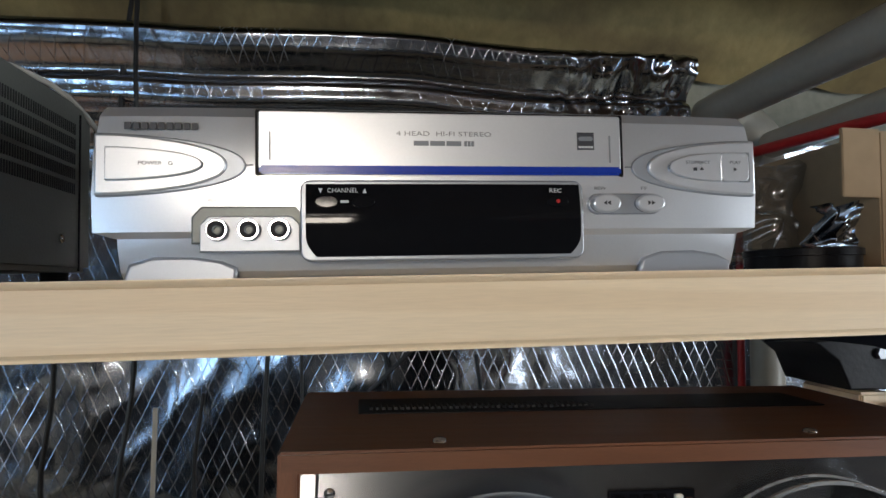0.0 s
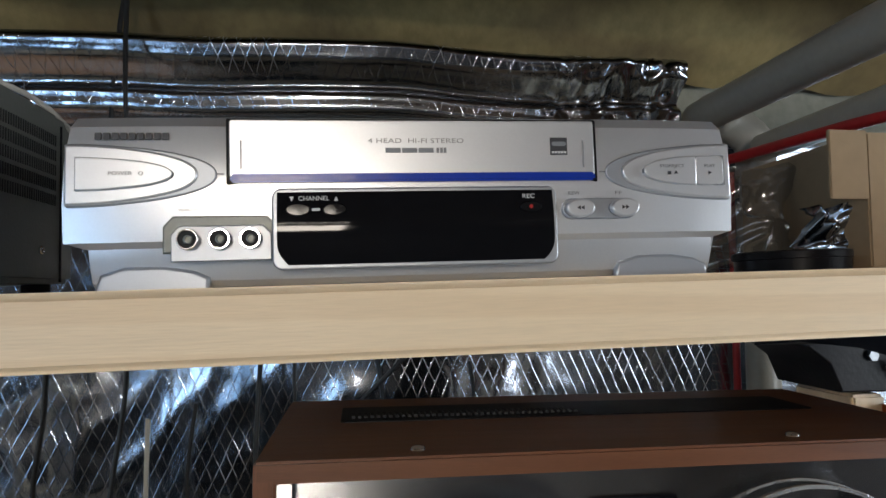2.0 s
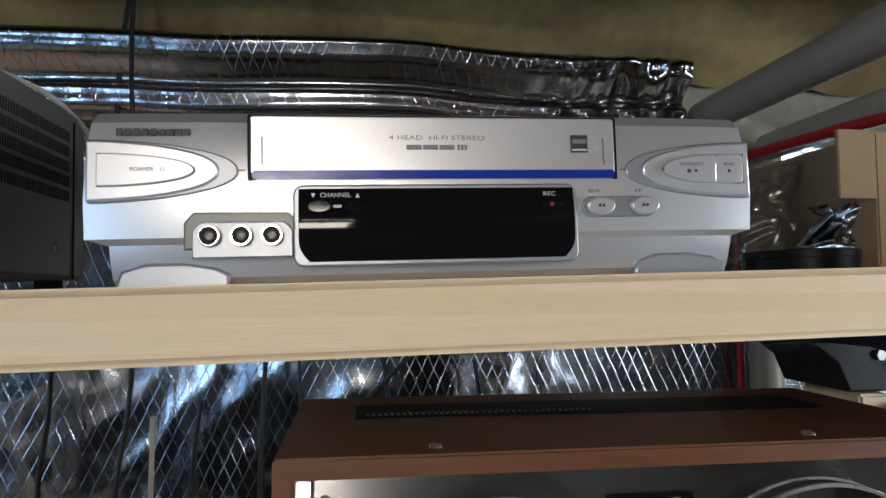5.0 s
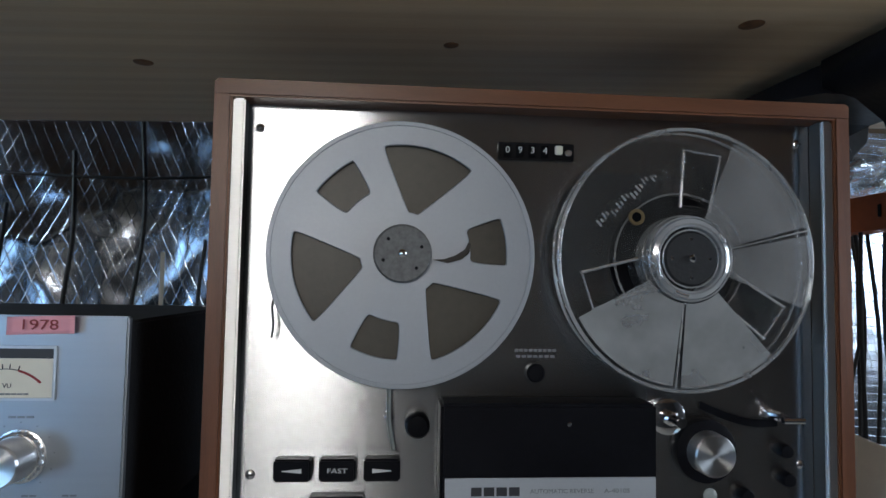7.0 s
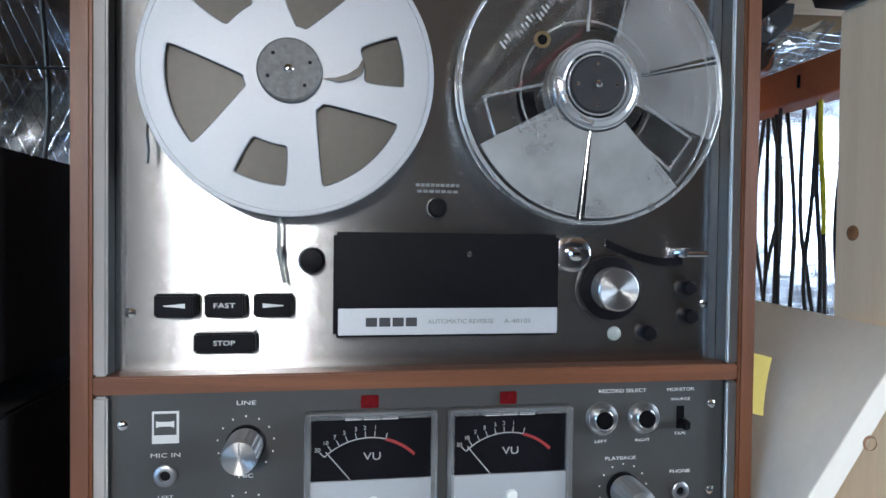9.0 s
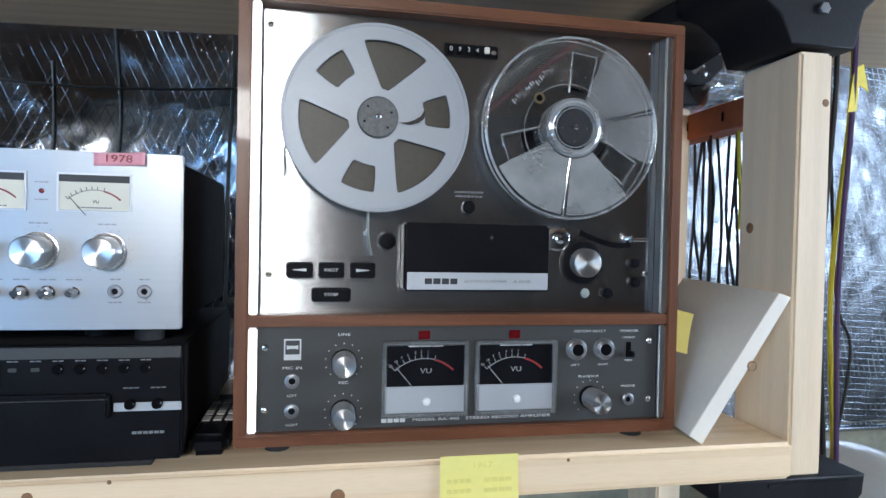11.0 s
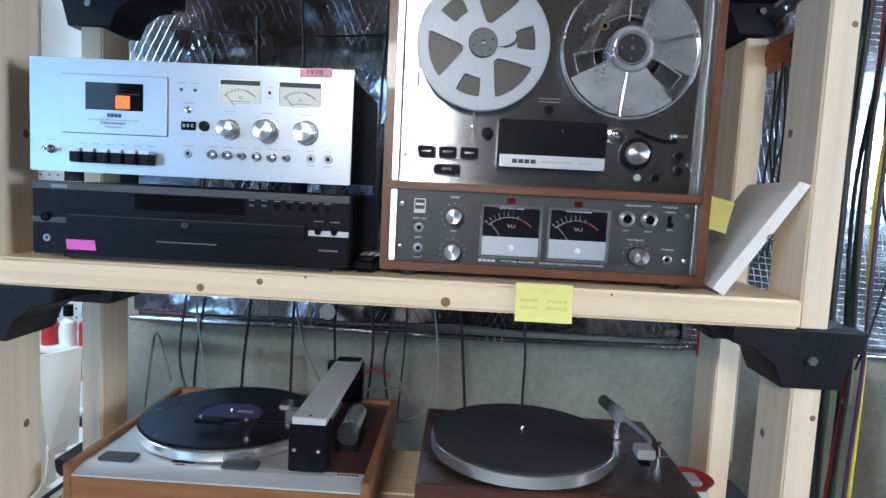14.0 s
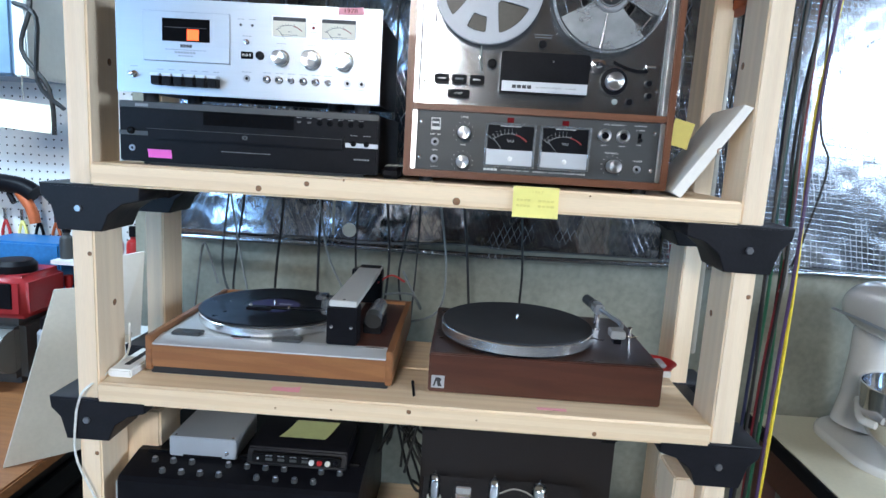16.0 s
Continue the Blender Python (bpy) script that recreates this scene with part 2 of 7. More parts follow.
INK_RED = mat("red_ink", (0.27, 0.025, 0.025), 0.5, 0, 0.1)
BLUE = mat("blue_plastic", (0.006, 0.035, 0.30), 0.2, 0, 0.08)
RED = mat("red_plastic", (0.42, 0.02, 0.02), 0.35, 0, 0.15, 20)
RED_LENS = mat("red_lens", (0.11, 0.005, 0.007), 0.15, 0, 0.3, 300)
PAPER_Y = mat("yellow_paper", (0.86, 0.78, 0.25), 0.8, 0, 0.05, 18, 0.08)
PAPER_P = mat("pink_paper", (0.9, 0.42, 0.48), 0.8, 0, 0.05, 18, 0.08)
MAGENTA = mat("magenta_paper", (0.85, 0.16, 0.62), 0.75, 0, 0.05, 18, 0.08)
PAPER = mat("cream_card", (0.8, 0.77, 0.66), 0.8, 0, 0.04, 18, 0.05)
CARDBOARD = mat("cardboard", (0.35, 0.24, 0.14), 0.85, 0, 0.12, 8, 0.15, 60)
TAPE = mat("magnetic_tape", (0.022, 0.018, 0.014), 0.3, 0.1, 0.3, 8, 0.03, 200)


def wound(m, x, z):
    """Rings of wound tape round a centre."""
    n, ln = m.node_tree.nodes, m.node_tree.links
    tc, mp, w, b = n.new("ShaderNodeTexCoord"), n.new("ShaderNodeMapping"), n.new("ShaderNodeTexWave"), n.new("ShaderNodeBump")
    mp.inputs["Location"].default_value = (-x, 0, -z)
    w.wave_type, w.rings_direction = "RINGS", "Y"
    w.inputs["Scale"].default_value, w.inputs["Distortion"].default_value, w.inputs["Detail"].default_value = 90, 9, 4
    w.inputs["Detail Scale"].default_value = 0.05
    b.inputs["Strength"].default_value, b.inputs["Distance"].default_value = 0.015, 0.001
    ln.new(tc.outputs["Object"], mp.inputs[0])
    ln.new(mp.outputs[0], w.inputs["Vector"])
    ln.new(w.outputs["Fac"], b.inputs["Height"])
    ln.new(b.outputs[0], n["Principled BSDF"].inputs["Normal"])
    return m


PACK = wound(mat("wound_tape", (0.05, 0.042, 0.03), 0.42, 0.0, 0.25, 8, 0.03, 200), 0.0838 - 0.177, 1.6575 - 1.3565)
CLEAR = clear("clear_plastic", (0.95, 0.96, 0.965), 0.015, 0.012, 0.03)
CLEAR_EDGE = clear("clear_edge", (0.86, 0.88, 0.9), 0.34, 0.42, 0.12)
FROST = clear("frosted_plastic", (0.9, 0.92, 0.93), 0.05, 0.23, 0.3)
FROST_DIM = clear("dim_frosted_plastic", (0.92, 0.93, 0.94), 0.04, 0.15, 0.3)
CLEAR_HUB = clear("clear_hub", (0.86, 0.89, 0.91), 0.16, 0.42, 0.12)
METER_CASE = clear("meter_case", (0.86, 0.88, 0.88), 0.06, 0.16, 0.12)
GLASS = clear("glass", (0.95, 0.96, 0.96), 0.03, 0.02)
FOIL = foil_material("foil_facing", (25, -25), 0.017, 0.2, 0.17)
FOIL_RIB = foil_material("ribbed_foil", (86, 14), 0.0145, 0.4, 0.24, (0.40, 0.44, 0.5))
CONCRETE = mat("concrete", (0.245, 0.245, 0.2), 0.85, 0, 0.3, 5, 0.5, 60)
FIBRE = lined(mat("glass_wool", (0.23, 0.175, 0.075), 0.95, 0, 0.4, 6, 0.9, 45), (0.07, 0.045, 0.022), 0.6, (0.9, 2.5, 3.5), 0.7, 20, (0.1, 1.1))
JOIST = lined(mat("joist_wood", (0.28, 0.17, 0.09), 0.75, 0, 0.25, 6, 0.2, 80, (1, 6, 6)), (0.14, 0.08, 0.04), 0.5, (10, 1, 10), 1.5, 3)
PEG = mat("pegboard_white", (0.78, 0.8, 0.8), 0.5, 0, 0.05, 12, 0.05)
CABLE = mat("black_cable", (0.012, 0.012, 0.013), 0.5, 0, 0.2, 60, 0.05)
PVC = mat("white_pvc", (0.33, 0.305, 0.255), 0.4, 0, 0.1, 9, 0.05)
ORANGE = mat("orange_paint", (0.5, 0.12, 0.035), 0.5, 0.1, 0.2, 20, 0.1, 120)
ENAMEL = mat("cream_enamel", (0.72, 0.7, 0.66), 0.18, 0, 0.04, 8, 0.02, coat=0.4)
VINYL = mat("record_vinyl", (0.005, 0.005, 0.006), 0.3, 0, 0.2, 20, 0.0, spec=0.2)
FLOOR = mat("floor_concrete", (0.25, 0.25, 0.24), 0.8, 0, 0.25, 4, 0.3, 50)
CUSTOM = {}


def colour_cable(name, c):
    if name not in CUSTOM:
        CUSTOM[name] = mat(name, c, 0.45, 0, 0.15, 60, 0.05)
    return CUSTOM[name]


# ---- builders ----
BASE = {}


def thing(name, x, y, z, label, category, group="", kind=""):
    """An empty at a thing's base, for its parts."""
    ob = new(name)
    ob.empty_display_size = 0.05
    ob.location = (x, y, z)
    BASE[ob] = Vector((x, y, z))
    return tagged(ob, label, category, group, kind)


def part(name, bm, material, parent=None, label=""):
    """Links a bmesh, built in world places, as one mesh under a thing or part."""
    me = bpy.data.meshes.new(name)
    if isinstance(bm, bpy.types.Mesh):
        me = bm
        me.name = name
    base = BASE.get(parent, Vector((0, 0, 0)))
    if not isinstance(bm, bpy.types.Mesh):
        bmesh.ops.translate(bm, verts=bm.verts, vec=-base)
        bm.to_mesh(me)
        bm.free()
    else:
        me.transform(Matrix.Translation(-base))
    me.materials.clear()
    me.materials.append(material)
    ob = new(name, me)
    if parent:
        ob.parent = parent
    BASE[ob] = base
    return tagged(ob, label) if label else ob


def smooth(bm, limit=35):
    for f in bm.faces:
        f.smooth = True
    for e in bm.edges:
        if len(e.link_faces) == 2 and e.calc_face_angle(0) > radians(limit):
            e.smooth = False
    return bm


def box(x0, x1, y0, y1, z0, z1, bevel=0.0, bm=None, seg=2):
    bm = bm or bmesh.new()
    r = bmesh.ops.create_cube(bm, size=1)
    for v in r["verts"]:
        v.co = Vector((x0 + (v.co.x + 0.5) * (x1 - x0), y0 + (v.co.y + 0.5) * (y1 - y0), z0 + (v.co.z + 0.5) * (z1 - z0)))
    if bevel:
        es = list({e for v in r["verts"] for e in v.link_edges})
        bmesh.ops.bevel(bm, geom=es, offset=bevel, segments=seg, affect="EDGES", clamp_overlap=True)
        smooth(bm, 60)
    return bm


AXES = {"x": Matrix.Rotation(radians(90), 4, "Y"), "y": Matrix.Rotation(radians(90), 4, "X"), "z": Matrix.Identity(4)}


def turned(cx, cy, cz, profile, axis="y", n=32, bm=None):
    """A turned solid: profile is (radius, distance along the axis) from the front; axis y runs towards the viewer."""
    bm = bm or bmesh.new()
    m = Matrix.Translation((cx, cy, cz)) @ AXES[axis]
    rings = []
    for r, h in profile:
        if r <= 0:
            rings.append([bm.verts.new(m @ Vector((0, 0, h)))])
        else:
            rings.append([bm.verts.new(m @ Vector((r * math.cos(2 * math.pi * i / n), r * math.sin(2 * math.pi * i / n), h))) for i in range(n)])
    for a, b in zip(rings, rings[1:]):
        for i in range(n):
            j = (i + 1) % n
            if len(a) == 1 and len(b) == 1:
                continue
            if len(a) == 1:
                bm.faces.new((a[0], b[i], b[j]))
            elif len(b) == 1:
                bm.faces.new((a[i], a[j], b[0]))
            else:
                bm.faces.new((a[i], a[j], b[j], b[i]))
    bmesh.ops.recalc_face_normals(bm, faces=bm.faces)
    return smooth(bm)


def disc(cx, cy, cz, r, depth, axis="y", n=32, bev=0.0006, bm=None):
    """A round plate or button that stands proud of cy by depth."""
    b = min(bev, r * 0.4, depth * 0.5)
    return turned(cx, cy, cz, [(0, 0), (r, 0), (r, depth - b), (r - b, depth), (0, depth)], axis, n, bm)


def tube(points, r, n=8, bm=None, smoothed=True):
    """A cable or rod swept along points."""
    bm = bm or bmesh.new()
    pts = [Vector(p) for p in points]
    if smoothed and len(pts) > 2:
        fine = []
        for i in range(len(pts) - 1):
            p0, p1, p2, p3 = pts[max(i - 1, 0)], pts[i], pts[i + 1], pts[min(i + 2, len(pts) - 1)]
            for k in range(5):
                t = k / 5
                fine.append(0.5 * ((2 * p1) + (p2 - p0) * t + (2 * p0 - 5 * p1 + 4 * p2 - p3) * t * t + (3 * p1 - p0 - 3 * p2 + p3) * t ** 3))
        pts = fine + [pts[-1]]
    rings, up = [], None
    for i, p in enumerate(pts):
        d = (pts[min(i + 1, len(pts) - 1)] - pts[max(i - 1, 0)]).normalized()
        up = d.orthogonal().normalized() if up is None else (up - d * up.dot(d)).normalized()
        s = d.cross(up)
        rings.append([bm.verts.new(p + r * (math.cos(2 * math.pi * k / n) * up + math.sin(2 * math.pi * k / n) * s)) for k in range(n)])
    for a, b in zip(rings, rings[1:]):
        for k in range(n):
            bm.faces.new((a[k], a[(k + 1) % n], b[(k + 1) % n], b[k]))
    bm.faces.new(rings[0][::-1])
    bm.faces.new(rings[-1])
    bmesh.ops.recalc_face_normals(bm, faces=bm.faces)
    return smooth(bm, 50)


def outline(loops, depth, x=0.0, y=0.0, z=0.0, bevel=0.0, turn=None):
    """A flat shape with holes, given by loops of (x, z), cut from a plate of that depth; its back stands at y, its front towards the viewer."""
    cu = bpy.data.curves.new("outline", "CURVE")
    cu.dimensions, cu.fill_mode = "2D", "BOTH"
    cu.extrude, cu.bevel_depth, cu.bevel_resolution = max(depth / 2 - bevel, 0.00005), bevel, 1
    for loop in loops:
        sp = cu.splines.new("POLY")
        sp.points.add(len(loop) - 1)
        for p, (a, b) in zip(sp.points, loop):
            p.co = (a, b, 0, 1)
        sp.use_cyclic_u = True
    return from_curve(cu, Matrix.Translation((x, y - depth / 2, z)) @ (turn or Matrix.Identity(4)) @ AXES["y"])


def from_curve(cu, m):
    ob = bpy.data.objects.new("shape", cu)
    scene.collection.objects.link(ob)
    me = bpy.data.meshes.new_from_object(ob.evaluated_get(bpy.context.evaluated_depsgraph_get()))
    bpy.data.objects.remove(ob)
    bpy.data.curves.remove(cu)
    me.transform(m)
    bm = bmesh.new()
    bm.from_mesh(me)
    bmesh.ops.remove_doubles(bm, verts=bm.verts, dist=0.000004)
    bm.to_mesh(me)
    bm.free()
    return me


def rrect(w, h, r, n=5, cx=0.0, cz=0.0):
    """A rounded rectangle as a loop."""
    pts = []
    for k, (sx, sz) in enumerate(((1, 1), (-1, 1), (-1, -1), (1, -1))):
        for i in range(n + 1):
            a = math.pi / 2 * (k + i / n)
            pts.append((cx + sx * (w / 2 - r) + r * math.cos(a), cz + sz * (h / 2 - r) + r * math.sin(a)))
    return pts


def ring(r, n=48, cx=0.0, cz=0.0, rz=None):
    return [(cx + r * math.cos(2 * math.pi * i / n), cz + (rz or r) * math.sin(2 * math.pi * i / n)) for i in range(n)]


def letters(name, words, x, y, z, height, material, parent, width=None, turn=None):
    """Lettering that faces the viewer, centred at (x, z) on the plane y."""
    cu = bpy.data.curves.new(name, "FONT")
    cu.body, cu.size, cu.align_x, cu.align_y, cu.extrude = words, height * 1.38, "CENTER", "CENTER", 0.0001
    cu.resolution_u = 3
    me = from_curve(cu, Matrix.Identity(4))
    k = 1.0
    if width and me.vertices:
        xs = [v.co.x for v in me.vertices]
        k = width / max(max(xs) - min(xs), 1e-6)
    me.transform(Matrix.Translation((x, y - 0.0003, z)) @ (turn or AXES["y"]) @ Matrix.Diagonal((k, 1, 1, 1)))
    return part(name, me, material, parent)


def bars(name, x0, x1, y, z, h, material, parent, pieces=1, gap=0.25):
    """Plain bars in the place of small print."""
    bm = bmesh.new()
    w = (x1 - x0) / (pieces + gap * (pieces - 1))
    for i in range(pieces):
        a = x0 + i * w * (1 + gap)
        box(a, a + w, y - 0.0004, y, z - h / 2, z + h / 2, bm=bm)
    return part(name, bm, material, parent)


def tilted(ob, m):
    """Turns a whole thing about its base."""
    ob.matrix_basis = Matrix.Translation(ob.location) @ m
    return ob

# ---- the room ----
# Unseen walls: dark colour chosen to cut bounce and keep metal reflections dark.
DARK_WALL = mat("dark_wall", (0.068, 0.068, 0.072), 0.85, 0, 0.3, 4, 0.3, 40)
def setting(name, bm, material, label, category):
    return tagged(part(name, bm, material), label, category, kind="structure")


setting("floor", box(-2.5, 2.5, -2.9, 1.6, -0.1, 0.0), FLOOR, "grey bare concrete basement floor", "floor")
setting("wall_back", box(-0.75, 2.5, 1.03, 1.2, 0, 2.6), CONCRETE, "bare grey concrete basement wall", "wall")
setting("wall_return", box(-0.85, -0.75, 1.03, 1.3, 0, 2.6), CONCRETE, "bare concrete wall corner", "wall")
setting("wall_bench", box(-2.5, -0.75, 1.3, 1.4, 0, 2.6), WHITE, "painted wall behind the workbench", "wall")
setting("wall_left", box(-2.5, -2.35, -2.9, 1.3, 0, 2.6), DARK_WALL, "unseen side wall, darkened to cut bounce light", "wall")
setting("wall_right", box(2.35, 2.5, -2.9, 1.03, 0, 2.6), DARK_WALL, "unseen side wall, darkened to cut bounce light", "wall")
setting("wall_front", box(-2.35, 2.35, -2.9, -2.75, 0, 2.6), DARK_WALL, "unseen front wall, darkened to cut bounce light", "wall")


def ceiling():
    bm = bmesh.new()
    box(-2.35, 2.35, -2.75, 1.3, 2.55, 2.6, bm=bm)
    # Joists out of view, set low to keep lamp light off the wool.
    for k in range(9):
        y = 0.72 - 0.41 * k
        box(-2.35, 2.35, y, y + 0.038, 2.262, 2.55, bm=bm)
    setting("ceiling", bm, JOIST, "wooden floor joists out of view, set low to shade the wool", "ceiling")


ceiling()


def sheet(nx, nz, place):
    bm = bmesh.new()
    rows = [[bm.verts.new(place(i / nx, k / nz)) for i in range(nx + 1)] for k in range(nz + 1)]
    for a, b in zip(rows, rows[1:]):
        for i in range(nx):
            bm.faces.new((a[i], a[i + 1], b[i + 1], b[i]))
    for f in bm.faces:
        f.smooth = True
    return bm


FOLDS = ((1.976, 0.0), (2.046, 0.022), (2.091, 0.058), (2.107, 0.082), (2.115, 0.086), (2.122, 0.085), (2.127, 0.087), (2.134, 0.088), (2.142, 0.078), (2.185, 0.112), (2.196, 0.118), (2.204, 0.112), (2.214, 0.09), (2.226, 0.05))


def fold(z):
    """How far the blanket's folded top stands off the wall."""
    if z <= FOLDS[0][0]:
        return 0.0
    for (a, p), (b, q) in zip(FOLDS, FOLDS[1:]):
        if z <= b:
            u = (z - a) / (b - a)
            return p + (q - p) * u * u * (3 - 2 * u)
    return FOLDS[-1][1]


def blanket(x0, x1, zb, zt, seed, sag):
    """Foil-faced insulation hung on the wall: bulges between its fixings and crumples."""
    def place(u, v):
        x, z = x0 + u * (x1 - x0), zb + v * (zt - zb)
        roll = fold(z + 0.004 * noise.noise((x * 4, 1.0, seed))) * sag + 0.03 * math.sin(v * math.pi) * (0.5 + 0.5 * math.sin(x * 7 + seed))
        n1 = noise.noise((x * 3 + seed, z * 2.4, seed)) * (0.03 if sag > 0.5 else 0.006)
        n2 = abs(noise.noise((x * 13, z * 11 + seed, 3.0))) * (0.006 if sag > 0.5 else 0.0022 + 0.008 * max(0, 1 - (z - zb) / 0.18))
        n3 = noise.noise((x * 40 + seed, z * 34, 5.0)) * 0.0008
        if sag > 0.5 and z > 2.06:
            loose = min(max((x - 0.22) / 0.2, 0), 1)
            n1, n2 = n1 * 0.25, n2 * (0.12 + 1.1 * loose) + loose * abs(noise.noise((x * 26, z * 30, 9.0))) * 0.02
            x -= 0.085 * min(max((x - 0.3) / 0.3, 0), 1) * min((z - 2.06) / 0.05, 1)
        return (x, 1.0 - roll - n1 + n2 + n3 + (0.02 if v < 0.015 else 0), z + 0.006 * noise.noise((x * 6, seed, 0)))
    return sheet(150, 200, place)


wall_foil = thing("foil_insulation", -0.02, 1.0, 1.13, "shiny foil-faced insulation blanket hung on the concrete wall", "insulation", kind="structure")
part("foil_facing", blanket(-0.72, 0.60, 1.128, 2.221, 1.3, 1.0), FOIL, wall_foil)
part("bottom_fold", tube([(-0.72, 0.995, 1.128), (-0.3, 0.985, 1.132), (0.1, 0.992, 1.127), (0.6, 0.99, 1.134)], 0.007), FOIL, wall_foil)
right_foil = thing("foil_insulation", 1.4, 1.0, 1.13, "crumpled foil-faced insulation blanket on the concrete wall", "insulation", kind="structure")
part("foil_facing", blanket(0.60, 2.35, 1.135, 2.1, 7.7, 0.3), FOIL_RIB, right_foil)
part("bottom_fold", tube([(0.60, 0.99, 1.136), (1.0, 0.985, 1.14), (1.6, 0.99, 1.134), (2.35, 0.99, 1.14)], 0.007), FOIL, right_foil)


def wool():
    def place(u, v):
        x, a = -0.9 + u * 3.2, v * math.pi * 0.5
        n1 = noise.noise((x * 3, v * 2, 1.0)) * 0.05 + noise.noise((x * 12, v * 7, 4.0)) * 0.02
        return (x, 1.0 - 0.10 * math.sin(a) - 0.12 * v - n1, 2.21 + 0.34 * v + n1 * 0.4)
    setting("wool_insulation", sheet(90, 24, place), FIBRE, "yellow glass wool insulation stuffed above the foil", "insulation")


wool()

# ---- the rack ----
rack = thing("storage_rack", -0.02, 0.5, 0.0, "home-made pine rack of planks and black resin brackets", "shelving")
TILT_TOP = Matrix.Rotation(radians(-1.62), 4, "Y")


def knots(parent, front, places):
    for x, z, r in places:
        part("knot", turned(x, front, z, [(r, 0), (r * 0.9, 0.0004), (r * 0.35, 0.0006), (0, 0.0004)], "y", 14), KNOT, parent)


def shelf(ztop, kn, tilt=None):
    count, wide = (1, 0.344) if tilt else (2, 0.1722)
    for k in range(count):
        y = 0.318 + 0.1732 * k
        p = part("shelf_plank", box(-0.538 if not tilt else -0.62, 0.499 if not tilt else 0.95, y, y + wide, ztop - 0.037, ztop, 0.004, seg=3), PINE, rack)
        if tilt:
            for x, yy, r in ((0.118, 0.42, 0.006), (0.33, 0.37, 0.009), (-0.13, 0.47, 0.008), (-0.2, 0.38, 0.005)):
                part("knot", turned(x, yy, ztop - 0.037, [(r, 0), (r * 0.9, -0.0004), (r * 0.35, -0.0006), (0, -0.0004)], "z", 14), KNOT, p)
        if k == 0:
            knots(p, 0.318, kn)
        if tilt:
            at = Vector((0.02, 0.318, 1.857)) - BASE[rack]
            p.matrix_basis = Matrix.Translation(at) @ tilt @ Matrix.Translation(-at)


shelf(1.857, [], TILT_TOP)
shelf(1.3565, [(-0.185, 1.343, 0.0042), (-0.126, 1.352, 0.0018), (0.054, 1.33, 0.0062), (-0.262, 1.331, 0.005), (0.262, 1.351, 0.0016)])
shelf(0.984, [(-0.004, 0.972, 0.004), (0.307, 0.957, 0.004), (-0.23, 0.962, 0.0018), (-0.135, 0.966, 0.0018), (0.11, 0.966, 0.0016)])
shelf(0.64, [])

POSTS = [(-0.5765, 0.3265), (0.5, 0.3265), (-0.596, 0.60), (0.518, 0.60)]
for px, py in POSTS:
    for z0, z1 in ((0.0, 0.90), (0.945, 1.255), (1.318, 1.745)):
        p = part("post", box(px, px + 0.038, py, py + 0.087, z0, z1, 0.003), PINE_UP, rack)
        if py < 0.4:
            for dz, side in ((0.05, 0), (0.14 + 0.05 * (px > 0) + 0.1 * z0 % 0.07, 1)):
                if z0 + dz < z1:
                    if side == 0:
                        part("knot", turned(px + 0.03, py, z1 - dz, [(0.004, 0), (0.003, 0.0005), (0, 0.0004)], "y", 12), KNOT, p)
                    else:
                        xs = px if px > 0 else px + 0.038
                        b = turned(0, 0, 0, [(0.006, 0), (0.004, 0.0006), (0, 0.0004)], "x", 12)
                        bmesh.ops.transform(b, matrix=Matrix.Translation((xs, py + 0.03 + dz * 0.15, z0 + dz)) @ (Matrix.Rotation(math.pi, 4, "Z") if px > 0 else Matrix.Identity(4)), verts=b.verts)
                        part("knot", b, KNOT, p)


def bracket(px, py, z, side, depth=0.1):
    """A winged resin connector below a shelf, with its bolt."""
    cx = px + 0.019
    loop = [(-0.098 - 0.02 * (py > 0.5), 0.0), (0.064, 0.0), (0.062, -0.018), (0.046, -0.034), (0.036, -0.072), (-0.034, -0.072), (-0.046, -0.044), (-0.07, -0.026), (-0.098 - 0.02 * (py > 0.5), -0.018)]
    if side < 0:
        loop = [(-a, b) for a, b in loop]
    me = outline([loop], depth, cx, py + depth - 0.006, z, 0.002)
    ob = part("bracket", me, BRACKET, rack, "black resin bracket")
    part("bolt", disc(cx - 0.001, py - 0.006, z - 0.037, 0.0062, 0.004, "y", 6), ZINC, ob, "zinc bolt head")
    part("side_bolt", disc(cx - side * 0.03, py + 0.045, z - 0.05, 0.006, 0.003, "y", 10), ZINC, ob)
    part("rib", box(cx - 0.046, cx + 0.046, py - 0.0075, py - 0.006, z - 0.006, z - 0.002), BRACKET, ob)


for px, py in POSTS:
    for z in (0.951, 1.318, 1.808 + 0.0285 * px):
        bracket(px, py, z, 1 if px > 0 else -1)

